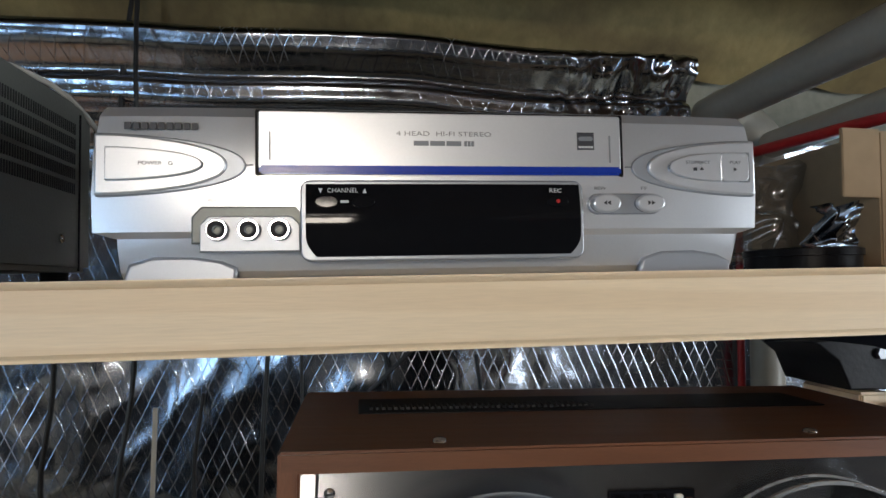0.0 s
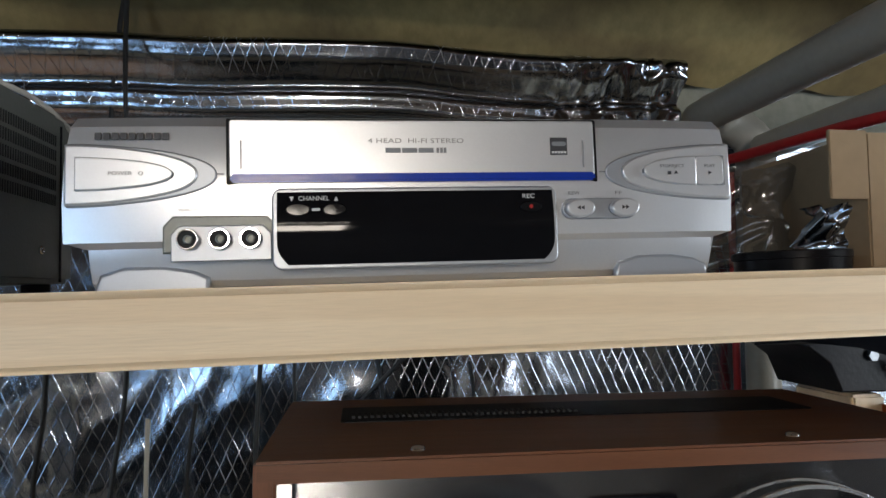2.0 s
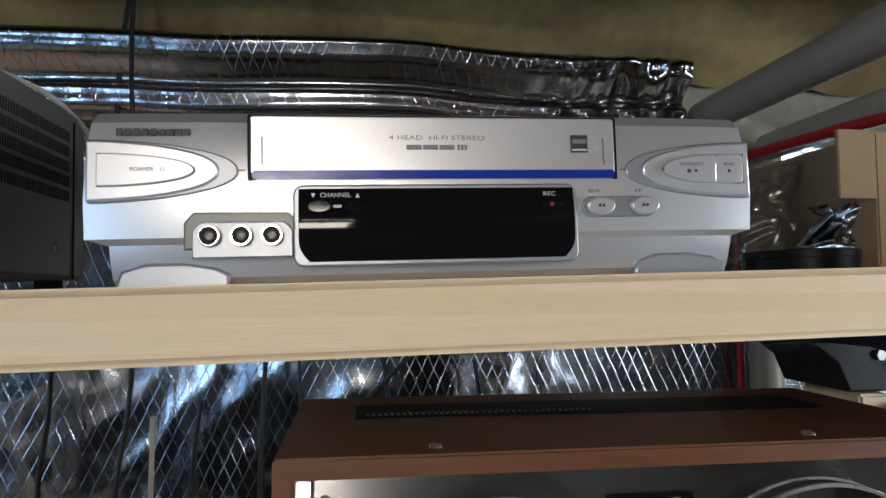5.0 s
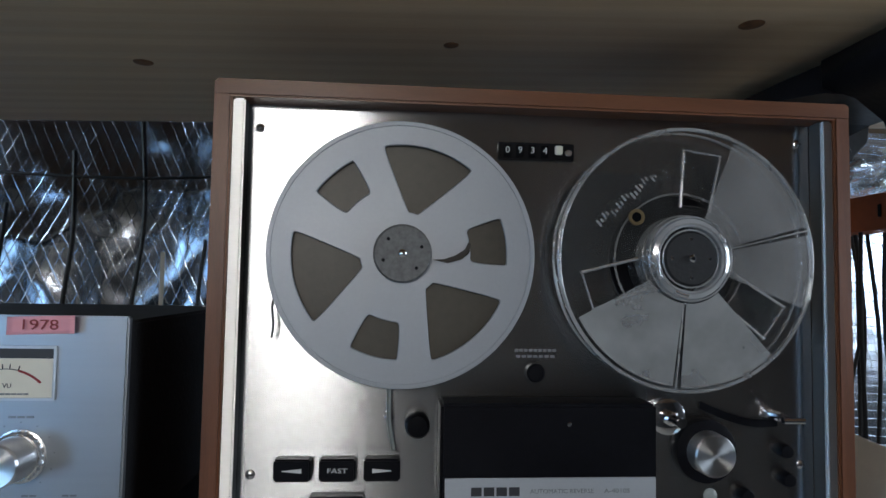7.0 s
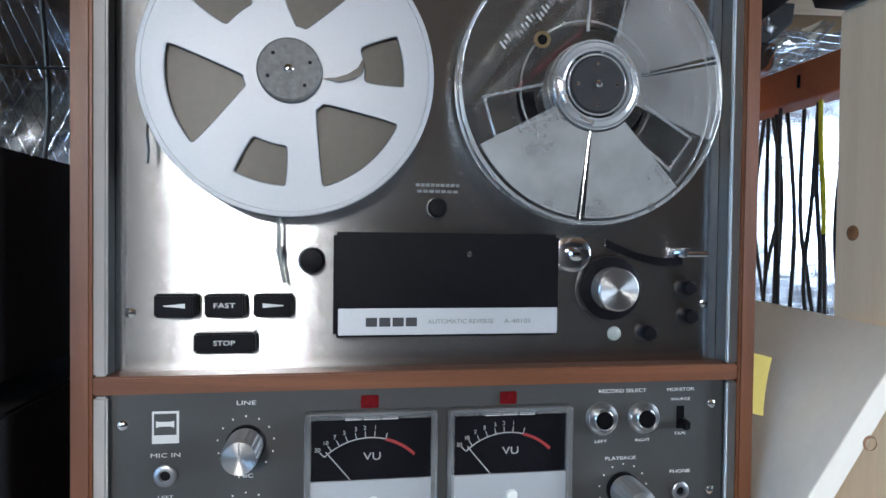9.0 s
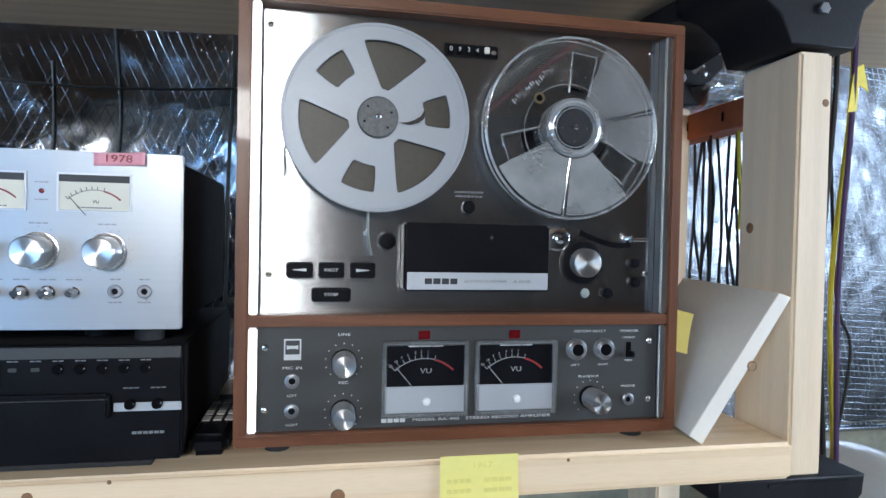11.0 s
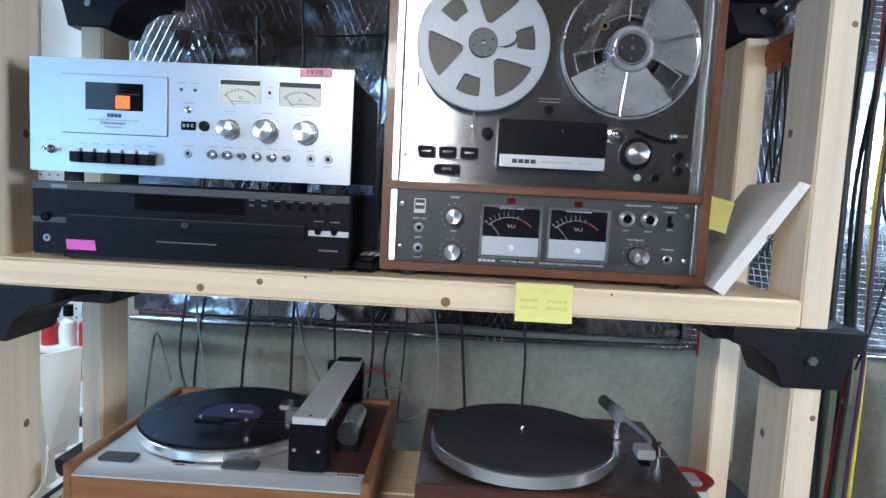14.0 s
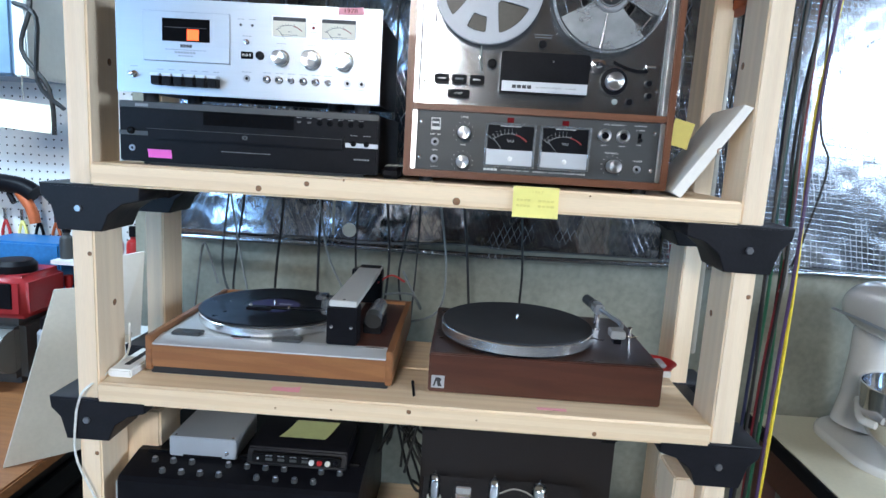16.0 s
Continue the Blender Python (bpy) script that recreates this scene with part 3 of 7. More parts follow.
for side, px in ((-1, -0.5765), (1, 0.5)):
    for z in (0.951, 1.318, 1.808 + 0.0285 * px):
        cx = px + 0.019
        web = bmesh.new()
        spans = ((0.4205, 0.098, 0.030, 0.024), (0.47, 0.104, 0.034, 0.016), (0.535, 0.108, 0.036, 0.016), (0.5935, 0.112, 0.036, 0.024))
        rings = []
        for y, inner, outer, deep in spans:
            xs = (cx - side * inner, cx + side * outer)
            rings.append([web.verts.new(c) for c in ((xs[0], y, z), (xs[1], y, z), (xs[1], y, z - deep), (xs[0], y, z - deep))])
        for a, b in zip(rings, rings[1:]):
            for i in range(4):
                j = (i + 1) % 4
                web.faces.new((a[i], a[j], b[j], b[i]))
        web.faces.new(rings[0]), web.faces.new(rings[-1][::-1])
        bmesh.ops.recalc_face_normals(web, faces=web.faces)
        part("bracket_web", web, BRACKET, rack)

# ---- lamps and windows behind the camera ----
lamp = thing("shop_light", -0.34, -2.1, 2.25, "white square fluorescent shop light under the joists", "ceiling light")
part("housing", box(-0.60, -0.08, -2.42, -1.78, 2.19, 2.25, 0.01), WHITE, lamp)
TUBE = glow("lit_tube", (1.0, 0.95, 0.86), 6)
for x in (-0.55, -0.13):
    for y in (-2.3, -1.9):
        part("hanger", tube([(x, y, 2.25), (x, y, 2.56)], 0.003, 6, smoothed=False), CHROME, lamp)
for x in (-0.46, -0.22):
    part("tube", tube([(x, -2.4, 2.177), (x, -1.8, 2.177)], 0.013, 10, smoothed=False), TUBE, lamp)


def window(x, y, z, w, h, colour, strength):
    win = thing("window_1" if x < 0 else "window_2", x, y, z - h / 2, "small basement window with daylight outside", "window", kind="structure")
    s = 1 if x < 0 else -1
    part("pane", box(x, x + s * 0.004, y - w / 2, y + w / 2, z - h / 2, z + h / 2), glow("daylight", colour, strength), win)
    for a, b, c, d in ((-w / 2 - 0.05, -w / 2, -h / 2, h / 2), (w / 2, w / 2 + 0.05, -h / 2, h / 2), (-w / 2 - 0.05, w / 2 + 0.05, -h / 2 - 0.05, -h / 2), (-w / 2 - 0.05, w / 2 + 0.05, h / 2, h / 2 + 0.05), (-0.015, 0.015, -h / 2, h / 2)):
        part("window_frame", box(min(x, x + s * 0.03), max(x, x + s * 0.03), y + a, y + b, z + c, z + d, 0.003), WHITE, win)


window(-2.345, -2.05, 1.5, 1.0, 1.2, (0.35, 0.65, 1.0), 3.0)
window(2.345, -0.5, 1.75, 0.9, 0.7, (0.8, 0.9, 1.0), 3.5)

# ---- video recorder on the top shelf ----
def top_z(x):
    return 1.857 + math.tan(radians(1.62)) * (x - 0.02)


def video_recorder():
    F, Z = 0.322, 1.857                     # front plane, shelf top; built level and then leaned with the shelf
    t = thing("video_recorder", 0.048, 0.32, Z, "silver plastic video cassette recorder with blue door line", "video recorder")
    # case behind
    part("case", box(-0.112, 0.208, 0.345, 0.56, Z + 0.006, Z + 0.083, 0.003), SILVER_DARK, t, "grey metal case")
    # fascia: a bulged profile swept across, with tucked ends
    bm = bmesh.new()
    prof = [(0.085, 0.020), (0.084, 0.010), (0.078, 0.004), (0.06, 0.0005), (0.04, 0.0), (0.022, 0.002), (0.019, 0.005), (0.014, 0.006), (0.003, 0.010), (0.0, 0.014)]
    cols = []
    N = 24
    for i in range(N + 1):
        u = i / N * 2 - 1
        e = abs(u) ** 6
        col = []
        for h, d in prof:
            half = 0.1685 - 0.003 * (h / 0.085) ** 4 - (0.010 if h < 0.02 else 0)
            col.append(bm.verts.new((0.048 + u * half, F + d + 0.003 * e, Z + h)))
        col.append(bm.verts.new((0.048 + u * 0.15, F + 0.05, Z)))
        col.insert(0, bm.verts.new((0.048 + u * 0.16, F + 0.05, Z + 0.085)))
        cols.append(col)
    for a, b in zip(cols, cols[1:]):
        for k in range(len(a) - 1):
            bm.faces.new((a[k], b[k], b[k + 1], a[k + 1]))
    bm.faces.new(cols[0])
    bm.faces.new(cols[-1][::-1])
    bmesh.ops.recalc_face_normals(bm, faces=bm.faces)
    part("fascia", smooth(bm, 30), SILVER, t)
    # cassette door
    door = part("cassette_door", outline([rrect(0.182, 0.0275, 0.001, 3)], 0.008, 0.0475, F + 0.0075, Z + 0.066, 0.0006), SILVER, t)
    part("door_gap", outline([rrect(0.186, 0.0325, 0.001, 3)], 0.004, 0.0475, F + 0.0043, Z + 0.0648), BLACK, t)
    part("blue_line", box(-0.0435, 0.1385, F - 0.0025, F + 0.005, Z + 0.0492, Z + 0.0535, 0.001), BLUE, door, "blue plastic strip")
    for x in (-0.0385, 0.133):
        part("groove", box(x - 0.0004, x + 0.0004, F - 0.0008, F + 0.0, Z + 0.056, Z + 0.070), INK_GREY, door)
    letters("lettering", "4 HEAD  HI-FI STEREO", 0.0465, F - 0.0005, Z + 0.0697, 0.0024, INK_GREY, door, 0.048)
    bars("model_mark", 0.031, 0.055, F - 0.0005, Z + 0.065, 0.0024, INK_GREY, door, 3, 0.1)
    bars("format_mark", 0.0565, 0.0615, F - 0.0005, Z + 0.065, 0.0026, INK_GREY, door, 3, 0.3)
    part("energy_badge", box(0.1155, 0.1245, F - 0.0009, F - 0.0003, Z + 0.0625, Z + 0.0715), INK_DARK, door)
    for s, x0, x1 in ((-1, -0.0595, -0.0465), (1, 0.1415, 0.1545)):
        part("seam", box(x0, x1, F - 0.0002, F + 0.001, Z + 0.0535, Z + 0.0541), INK_GREY, t)
    part("badge_arc", outline([rrect(0.0075, 0.0022, 0.001, 3)], 0.0006, 0.12, F - 0.0007, Z + 0.0682), INK_GREY, door)
    bars("badge_line", 0.1162, 0.1238, F - 0.0009, Z + 0.0638, 0.001, INK, door, 5)
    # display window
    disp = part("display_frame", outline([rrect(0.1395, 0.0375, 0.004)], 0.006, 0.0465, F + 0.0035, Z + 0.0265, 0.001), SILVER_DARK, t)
    bm = bmesh.new()
    rows = []
    for i in range(25):
        u = i / 12 - 1
        row = []
        for k in range(17):
            v = k / 8 - 1
            half = 0.068 - (0.005 * max(0, (-v - 0.45) / 0.55) ** 2)
            bulge = 0.0042 * (1 - v * v) + 0.0014 * (1 - u * u)
            row.append(bm.verts.new((0.0465 + u * half, F - 0.0035 - bulge * 0.5, Z + 0.0265 + 0.0175 * v)))
        rows.append(row)
    for a, b in zip(rows, rows[1:]):
        for k in range(16):
            bm.faces.new((a[k], b[k], b[k + 1], a[k + 1]))
    rim = [r[0] for r in rows] + rows[-1][1:] + [r[-1] for r in rows[::-1][1:]] + rows[0][::-1][1:-1]
    back = [bm.verts.new((v.co.x, F + 0.002, v.co.z)) for v in rim]
    for i in range(len(rim)):
        j = (i + 1) % len(rim)
        bm.faces.new((rim[i], back[i], back[j], rim[j]))
    bmesh.ops.recalc_face_normals(bm, faces=bm.faces)
    part("display", smooth(bm, 50), BLACK_GLOSS, disp, "glossy black curved display window")
    letters("lettering", "CHANNEL", -0.004, F - 0.0056, Z + 0.0405, 0.0022, INK, disp, 0.0145)
    for x, s in ((-0.0145, -1), (0.0065, 1)):
        part("arrow_mark", outline([[(-0.001, -0.0011 * s), (0.001, -0.0011 * s), (0, 0.0011 * s)]], 0.0003, x, F - 0.0053, Z + 0.0405), INK, disp)
    letters("lettering", "REC", 0.1015, F - 0.0056, Z + 0.0405, 0.0022, INK, disp, 0.0062)
    for x in (-0.0115, 0.0058):
        part("channel_button", outline([ring(0.0052, 24, rz=0.0026)], 0.0016, x, F - 0.0052, Z + 0.0352, 0.0005), BLACK_GLOSS, disp)
    part("button_mark", box(-0.0050, -0.0012, F - 0.0062, F - 0.0056, Z + 0.0346, Z + 0.0358), INK, disp)
    part("record_button", outline([ring(0.0052, 24, rz=0.0023)], 0.0016, 0.1025, F - 0.0052, Z + 0.0352, 0.0005), BLACK_GLOSS, disp)
    part("record_dot", disc(0.1025, F - 0.0068, Z + 0.0352, 0.001, 0.0004, "y", 10), RED, disp)
    # end grips with their buttons
    for s, tip, wide in ((-1, -0.0505, "power"), (1, 0.1455, "play")):
        xe = 0.048 + s * 0.1645
        def lens(x0, x1, h0, h1, zc, n=18):
            pts = []
            for i in range(-n, n + 1):
                a = math.pi / 2 * (1 - abs(i) / n)
                pts.append((x0 + (x1 - x0) * math.sin(a) ** 1.15, zc + math.copysign(h0 * math.cos(a) ** 0.9, -i) if i else zc))
            return pts
        zc = Z + 0.0535
        # Darker lens behind the grip: shade at its edge put into the colour.
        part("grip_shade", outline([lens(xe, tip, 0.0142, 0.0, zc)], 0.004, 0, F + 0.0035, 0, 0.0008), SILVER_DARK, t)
        part("grip", outline([lens(xe, tip - s * -0.009, 0.0132, 0.0, zc)], 0.0055, 0, F + 0.0038, 0, 0.0012), SILVER, t)
        bx0, bx1 = (-0.1115, -0.069) if s < 0 else (0.2085, 0.164)
        part("button_gap", outline([lens(bx0 - 0.0005 * s * -1, bx1, 0.0078, 0.0, zc)], 0.003, 0, F - 0.0009, 0), INK_GREY, t)
        if s < 0:
            part("power_button", outline([lens(bx0, bx1 - 0.0008, 0.0072, 0.0, zc)], 0.003, 0, F - 0.0012, 0, 0.0006), SILVER, t)
        else:
            part("eject_button", outline([lens(0.1925, bx1 + 0.0008, 0.0069, 0.0, zc)], 0.003, 0, F - 0.0012, 0, 0.0006), SILVER, t)
            part("play_button", outline([rrect(0.0148, 0.0142, 0.002, 3)], 0.003, 0.2005, F - 0.0012, zc, 0.0006), SILVER, t)
    zc = Z + 0.0535
    letters("lettering", "POWER", -0.092, F - 0.0042, zc, 0.0019, INK_GREY, t, 0.0105)
    part("power_mark", outline([ring(0.001, 12), ring(0.0007, 12)], 0.0003, -0.083, F - 0.0042, zc), INK_GREY, t)
    letters("lettering", "STOP/EJECT", 0.1795, F - 0.0042, zc + 0.0022, 0.0017, INK_GREY, t, 0.0135)
    letters("lettering", "PLAY", 0.2005, F - 0.0042, zc + 0.0022, 0.0017, INK_GREY, t, 0.006)
    part("stop_mark", box(0.177, 0.1788, F - 0.0047, F - 0.0042, zc - 0.0022, zc - 0.0005), INK_DARK, t)
    part("eject_mark", outline([[(0.1805, zc - 0.0018), (0.1827, zc - 0.0018), (0.1816, zc - 0.0002)]], 0.0004, 0, F - 0.0042), INK_DARK, t)
    part("play_mark", outline([[(0.1997, zc - 0.0024), (0.1997, zc - 0.0004), (0.2015, zc - 0.0014)]], 0.0004, 0, F - 0.0042), INK_DARK, t)
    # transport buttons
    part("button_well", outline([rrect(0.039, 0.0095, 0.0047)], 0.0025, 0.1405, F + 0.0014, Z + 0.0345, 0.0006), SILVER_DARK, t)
    for x, s in ((0.129, -1), (0.153, 1)):
        part("button_ring", outline([ring(0.0075, 28, rz=0.0043)], 0.003, x, F + 0.0002, Z + 0.0345, 0.0004), INK_GREY, t)
        b = part("transport_button", outline([ring(0.0066, 28, rz=0.0037)], 0.004, x, F - 0.0012, Z + 0.0345, 0.0012), SILVER, t)
        for k in (-0.0012, 0.0008):
            part("arrow_mark", outline([[(k - 0.0009 * s, 0.0011), (k - 0.0009 * s, -0.0011), (k + 0.0009 * s, 0)]], 0.0003, x, F - 0.0052, Z + 0.0345), INK_DARK, b)
    letters("lettering", "REW", 0.127, F - 0.0005, Z + 0.0425, 0.0018, INK_GREY, t, 0.0062)
    letters("lettering", "FF", 0.151, F - 0.0005, Z + 0.0425, 0.0018, INK_GREY, t, 0.0035)
    # sockets
    part("socket_surround", outline([[(-0.0255, -0.0065), (-0.0255, 0.005), (-0.0215, 0.0095), (0.0215, 0.0095), (0.0255, 0.005), (0.0255, -0.0065)]], 0.004, -0.0485, F + 0.0045, Z + 0.0235, 0.001), GREYMETAL, t)
    # Plate darker than the fascia's silver to offset the lamp's reflection.
    part("socket_plate", outline([[(-0.0225, -0.01), (-0.0225, 0.002), (-0.019, 0.0058), (0.019, 0.0058), (0.0225, 0.002), (0.0225, -0.01)]], 0.003, -0.0475, F + 0.0012, Z + 0.0225, 0.0006), SILVER_DARK, t)
    for x in (-0.0622, -0.0478, -0.0338):
        s = part("socket", turned(x, F - 0.0018, Z + 0.0222, [(0.0051, 0), (0.0051, 0.0035), (0.0047, 0.0042), (0.0042, 0.0042), (0.0040, 0.001), (0, 0.001)], "y", 28), CHROME, t, "chrome phono socket")
        part("socket_collar", outline([ring(0.0041, 28), ring(0.0021, 20)], 0.0012, x, F - 0.0028, Z + 0.0222, 0.0002), BLACK_MATT, s)
        part("socket_hole", turned(x, F - 0.0028, Z + 0.0222, [(0.0021, 0), (0.0021, 0.002), (0.0015, 0.0022), (0.0014, 0.0008), (0, 0.0008)], "y", 16), GREYMETAL, s)
    letters("lettering", "VIDEO IN 2", -0.062, F - 0.0004, Z + 0.0365, 0.0014, INK_GREY, t, 0.0105)
    for i in range(9):
        x = -0.1055 + 0.0038 * i
        part("maker_mark", box(x, x + 0.003, F + 0.0015, F + 0.0023, Z + 0.0708, Z + 0.0742, 0.0002), INK_DARK, t)
    for x in (-0.082, 0.176):
        # Arches coloured as shaded silver, since plain silver mirrors the lamp.
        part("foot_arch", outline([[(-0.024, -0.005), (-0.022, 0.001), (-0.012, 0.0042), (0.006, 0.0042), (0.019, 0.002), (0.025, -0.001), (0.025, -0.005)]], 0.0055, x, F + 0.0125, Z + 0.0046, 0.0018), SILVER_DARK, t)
    for x in (-0.085, 0.18):
        for y in (0.36, 0.53):
            part("foot", disc(x, y, Z, 0.008, 0.007, "z", 16), BLACK_MATT, t)
    t.matrix_basis = Matrix.Translation((0.048, 0.32, top_z(0.048) + 0.0005)) @ TILT_TOP
    return t


video_recorder()


# ---- grey receiver beside it ----
def receiver():
    t = thing("receiver", -0.3, 0.42, top_z(-0.3), "grey metal cased receiver with side vents", "receiver")
    z = BASE[t].z
    part("case", box(-0.52, -0.192, 0.345, 0.505, z + 0.008, z + 0.128, 0.0035), GREYMETAL, t)
    bm = bmesh.new()
    for k in range(44):
        for j in range(5):
            y = 0.356 + k * 0.0028
            box(-0.1922, -0.1914, y, y + 0.0009, z + 0.062 + j * 0.0105, z + 0.0695 + j * 0.0105, bm=bm)
    part("vents", bm, CHARCOAL, t)
    part("screw", disc(-0.192, 0.458, z + 0.03, 0.003, 0.0016, "x", 12), CHROME, t)
    part("seam", box(-0.1924, -0.1912, 0.484, 0.4855, z + 0.009, z + 0.12), BLACK, t)
    for x in (-0.5, -0.21):
        for y in (0.36, 0.49):
            part("foot", disc(x, y, z, 0.009, 0.009, "z", 14), BLACK_MATT, t)
    tilted(t, TILT_TOP)


receiver()


# ---- open-reel tape recorder ----
def lens_window(a0, a1, r0, r1, cx=0.0, cz=0.0, rc=0.004, n=8):
    """A wedge-shaped opening in a reel, corners softened."""
    pts = []
    am = (a0 + a1) / 2
    for i in range(n + 1):
        a = radians(a0 + (a1 - a0) * i / n)
        pts.append((r1 * math.cos(a), r1 * math.sin(a)))
    w = r0[1] if isinstance(r0, tuple) else None
    rin = r0[0] if isinstance(r0, tuple) else r0
    span = (a1 - a0) / 2 if w is None else w
    for i in range(4):
        a = radians(am + span - 2 * span * i / 3)
        pts.append((rin * math.cos(a), rin * math.sin(a)))
    # soften corners by one pass of corner cutting
    out = []
    for i, p in enumerate(pts):
        q = pts[(i + 1) % len(pts)]
        d = math.hypot(q[0] - p[0], q[1] - p[1])
        k = min(0.25, rc / max(d, 1e-6))
        out.append((p[0] + (q[0] - p[0]) * k, p[1] + (q[1] - p[1]) * k))
        out.append((q[0] - (q[0] - p[0]) * k, q[1] - (q[1] - p[1]) * k))
    for _ in range(2):
        cut = []
        for i, p in enumerate(out):
            q = out[(i + 1) % len(out)]
            cut.append((p[0] * 0.75 + q[0] * 0.25, p[1] * 0.75 + q[1] * 0.25))
            cut.append((p[0] * 0.25 + q[0] * 0.75, p[1] * 0.25 + q[1] * 0.75))
        out = cut
    return [(cx + x, cz + z) for x, z in out]


def knob(x, y, z, r, depth, material, parent, name="knob", flutes=True, skirt=0.0):
    """A turned knob with knurled flank and spun face."""
    n = 48
    bm = bmesh.new()
    m = Matrix.Translation((x, y, z)) @ AXES["y"]
    prof = [(r * (1.0 + skirt), 0), (r * (1.0 + skirt), depth * 0.15), (r, depth * 0.2), (r * 0.97, depth * 0.92), (r * 0.88, depth), (r * 0.2, depth * 0.985)]
    rings = []
    for k, (rr, h) in enumerate(prof):
        rings.append([bm.verts.new(m @ Vector(((rr * (1 - (0.05 if flutes and i % 2 and k in (2, 3) else 0))) * math.cos(2 * math.pi * i / n), (rr * (1 - (0.05 if flutes and i % 2 and k in (2, 3) else 0))) * math.sin(2 * math.pi * i / n), h))) for i in range(n)])
    for a, b in zip(rings, rings[1:]):
        for i in range(n):
            bm.faces.new((a[i], a[(i + 1) % n], b[(i + 1) % n], b[i]))
    bm.faces.new(rings[-1])
    bmesh.ops.recalc_face_normals(bm, faces=bm.faces)
    return part(name, smooth(bm, 25), material, parent)


def jack(x, y, z, parent, r=0.0052, name="jack_socket"):
    j = part(name, turned(x, y, z, [(r, 0), (r, 0.0018), (r * 0.85, 0.0024), (r * 0.5, 0.0024), (r * 0.5, 0.0008), (0, 0.0008)], "y", 20), ZINC, parent)
    part("socket_hole", disc(x, y - 0.0006, z, r * 0.46, 0.0004, "y", 12), BLACK, j)
    return j


def screw(x, y, z, parent, r=0.0032):
    s = part("screw", turned(x, y, z, [(r, 0), (r * 0.9, 0.0008), (r * 0.4, 0.0016), (0, 0.0017)], "y", 16), CHROME, parent)
    part("screw_slot", box(x - r * 0.6, x + r * 0.6, y - 0.0019, y - 0.0012, z - 0.0004, z + 0.0004), INK_DARK, s)


def vu_scale(x, y, z, w, parent, ink, red, needle, yaw=0.0):
    """Arc, marks and needle of a level meter, centred on x with its arc's top at z."""
    R = w * 0.62
    def arc(a0, a1, r0, r1, n=14):
        pts = [(r1 * math.sin(radians(a0 + (a1 - a0) * i / n)), r1 * math.cos(radians(a0 + (a1 - a0) * i / n)) - R) for i in range(n + 1)]
        pts += [(r0 * math.sin(radians(a1 + (a0 - a1) * i / n)), r0 * math.cos(radians(a1 + (a0 - a1) * i / n)) - R) for i in range(n + 1)]
        return pts
    part("scale_arc", outline([arc(-44, 14, R * 0.985, R * 1.0)], 0.0003, x, y, z), ink, parent)
    part("red_arc", outline([arc(14, 44, R * 0.965, R * 1.01)], 0.0003, x, y, z), red, parent)
    bm = bmesh.new()
    for a in (-44, -36, -28, -20, -12, -4, 4, 14):
        b = box(-0.00025, 0.00025, -0.0003, 0, R * 1.0, R * 1.09)
        bmesh.ops.transform(b, matrix=Matrix.Translation((x, y, z - R)) @ Matrix.Rotation(radians(a), 4, "Y"), verts=b.verts)
        me = bpy.data.meshes.new("tick")
        b.to_mesh(me)
        bm.from_mesh(me)
        bpy.data.meshes.remove(me)
        b.free()
    part("scale_marks", bm, ink, parent)
    b = box(-0.0003, 0.0003, -0.0012, -0.0008, R * 0.35, R * 1.04)
    bmesh.ops.transform(b, matrix=Matrix.Translation((x, y, z - R)) @ Matrix.Rotation(radians(-40), 4, "Y"), verts=b.verts)
    part("needle", b, needle, parent)


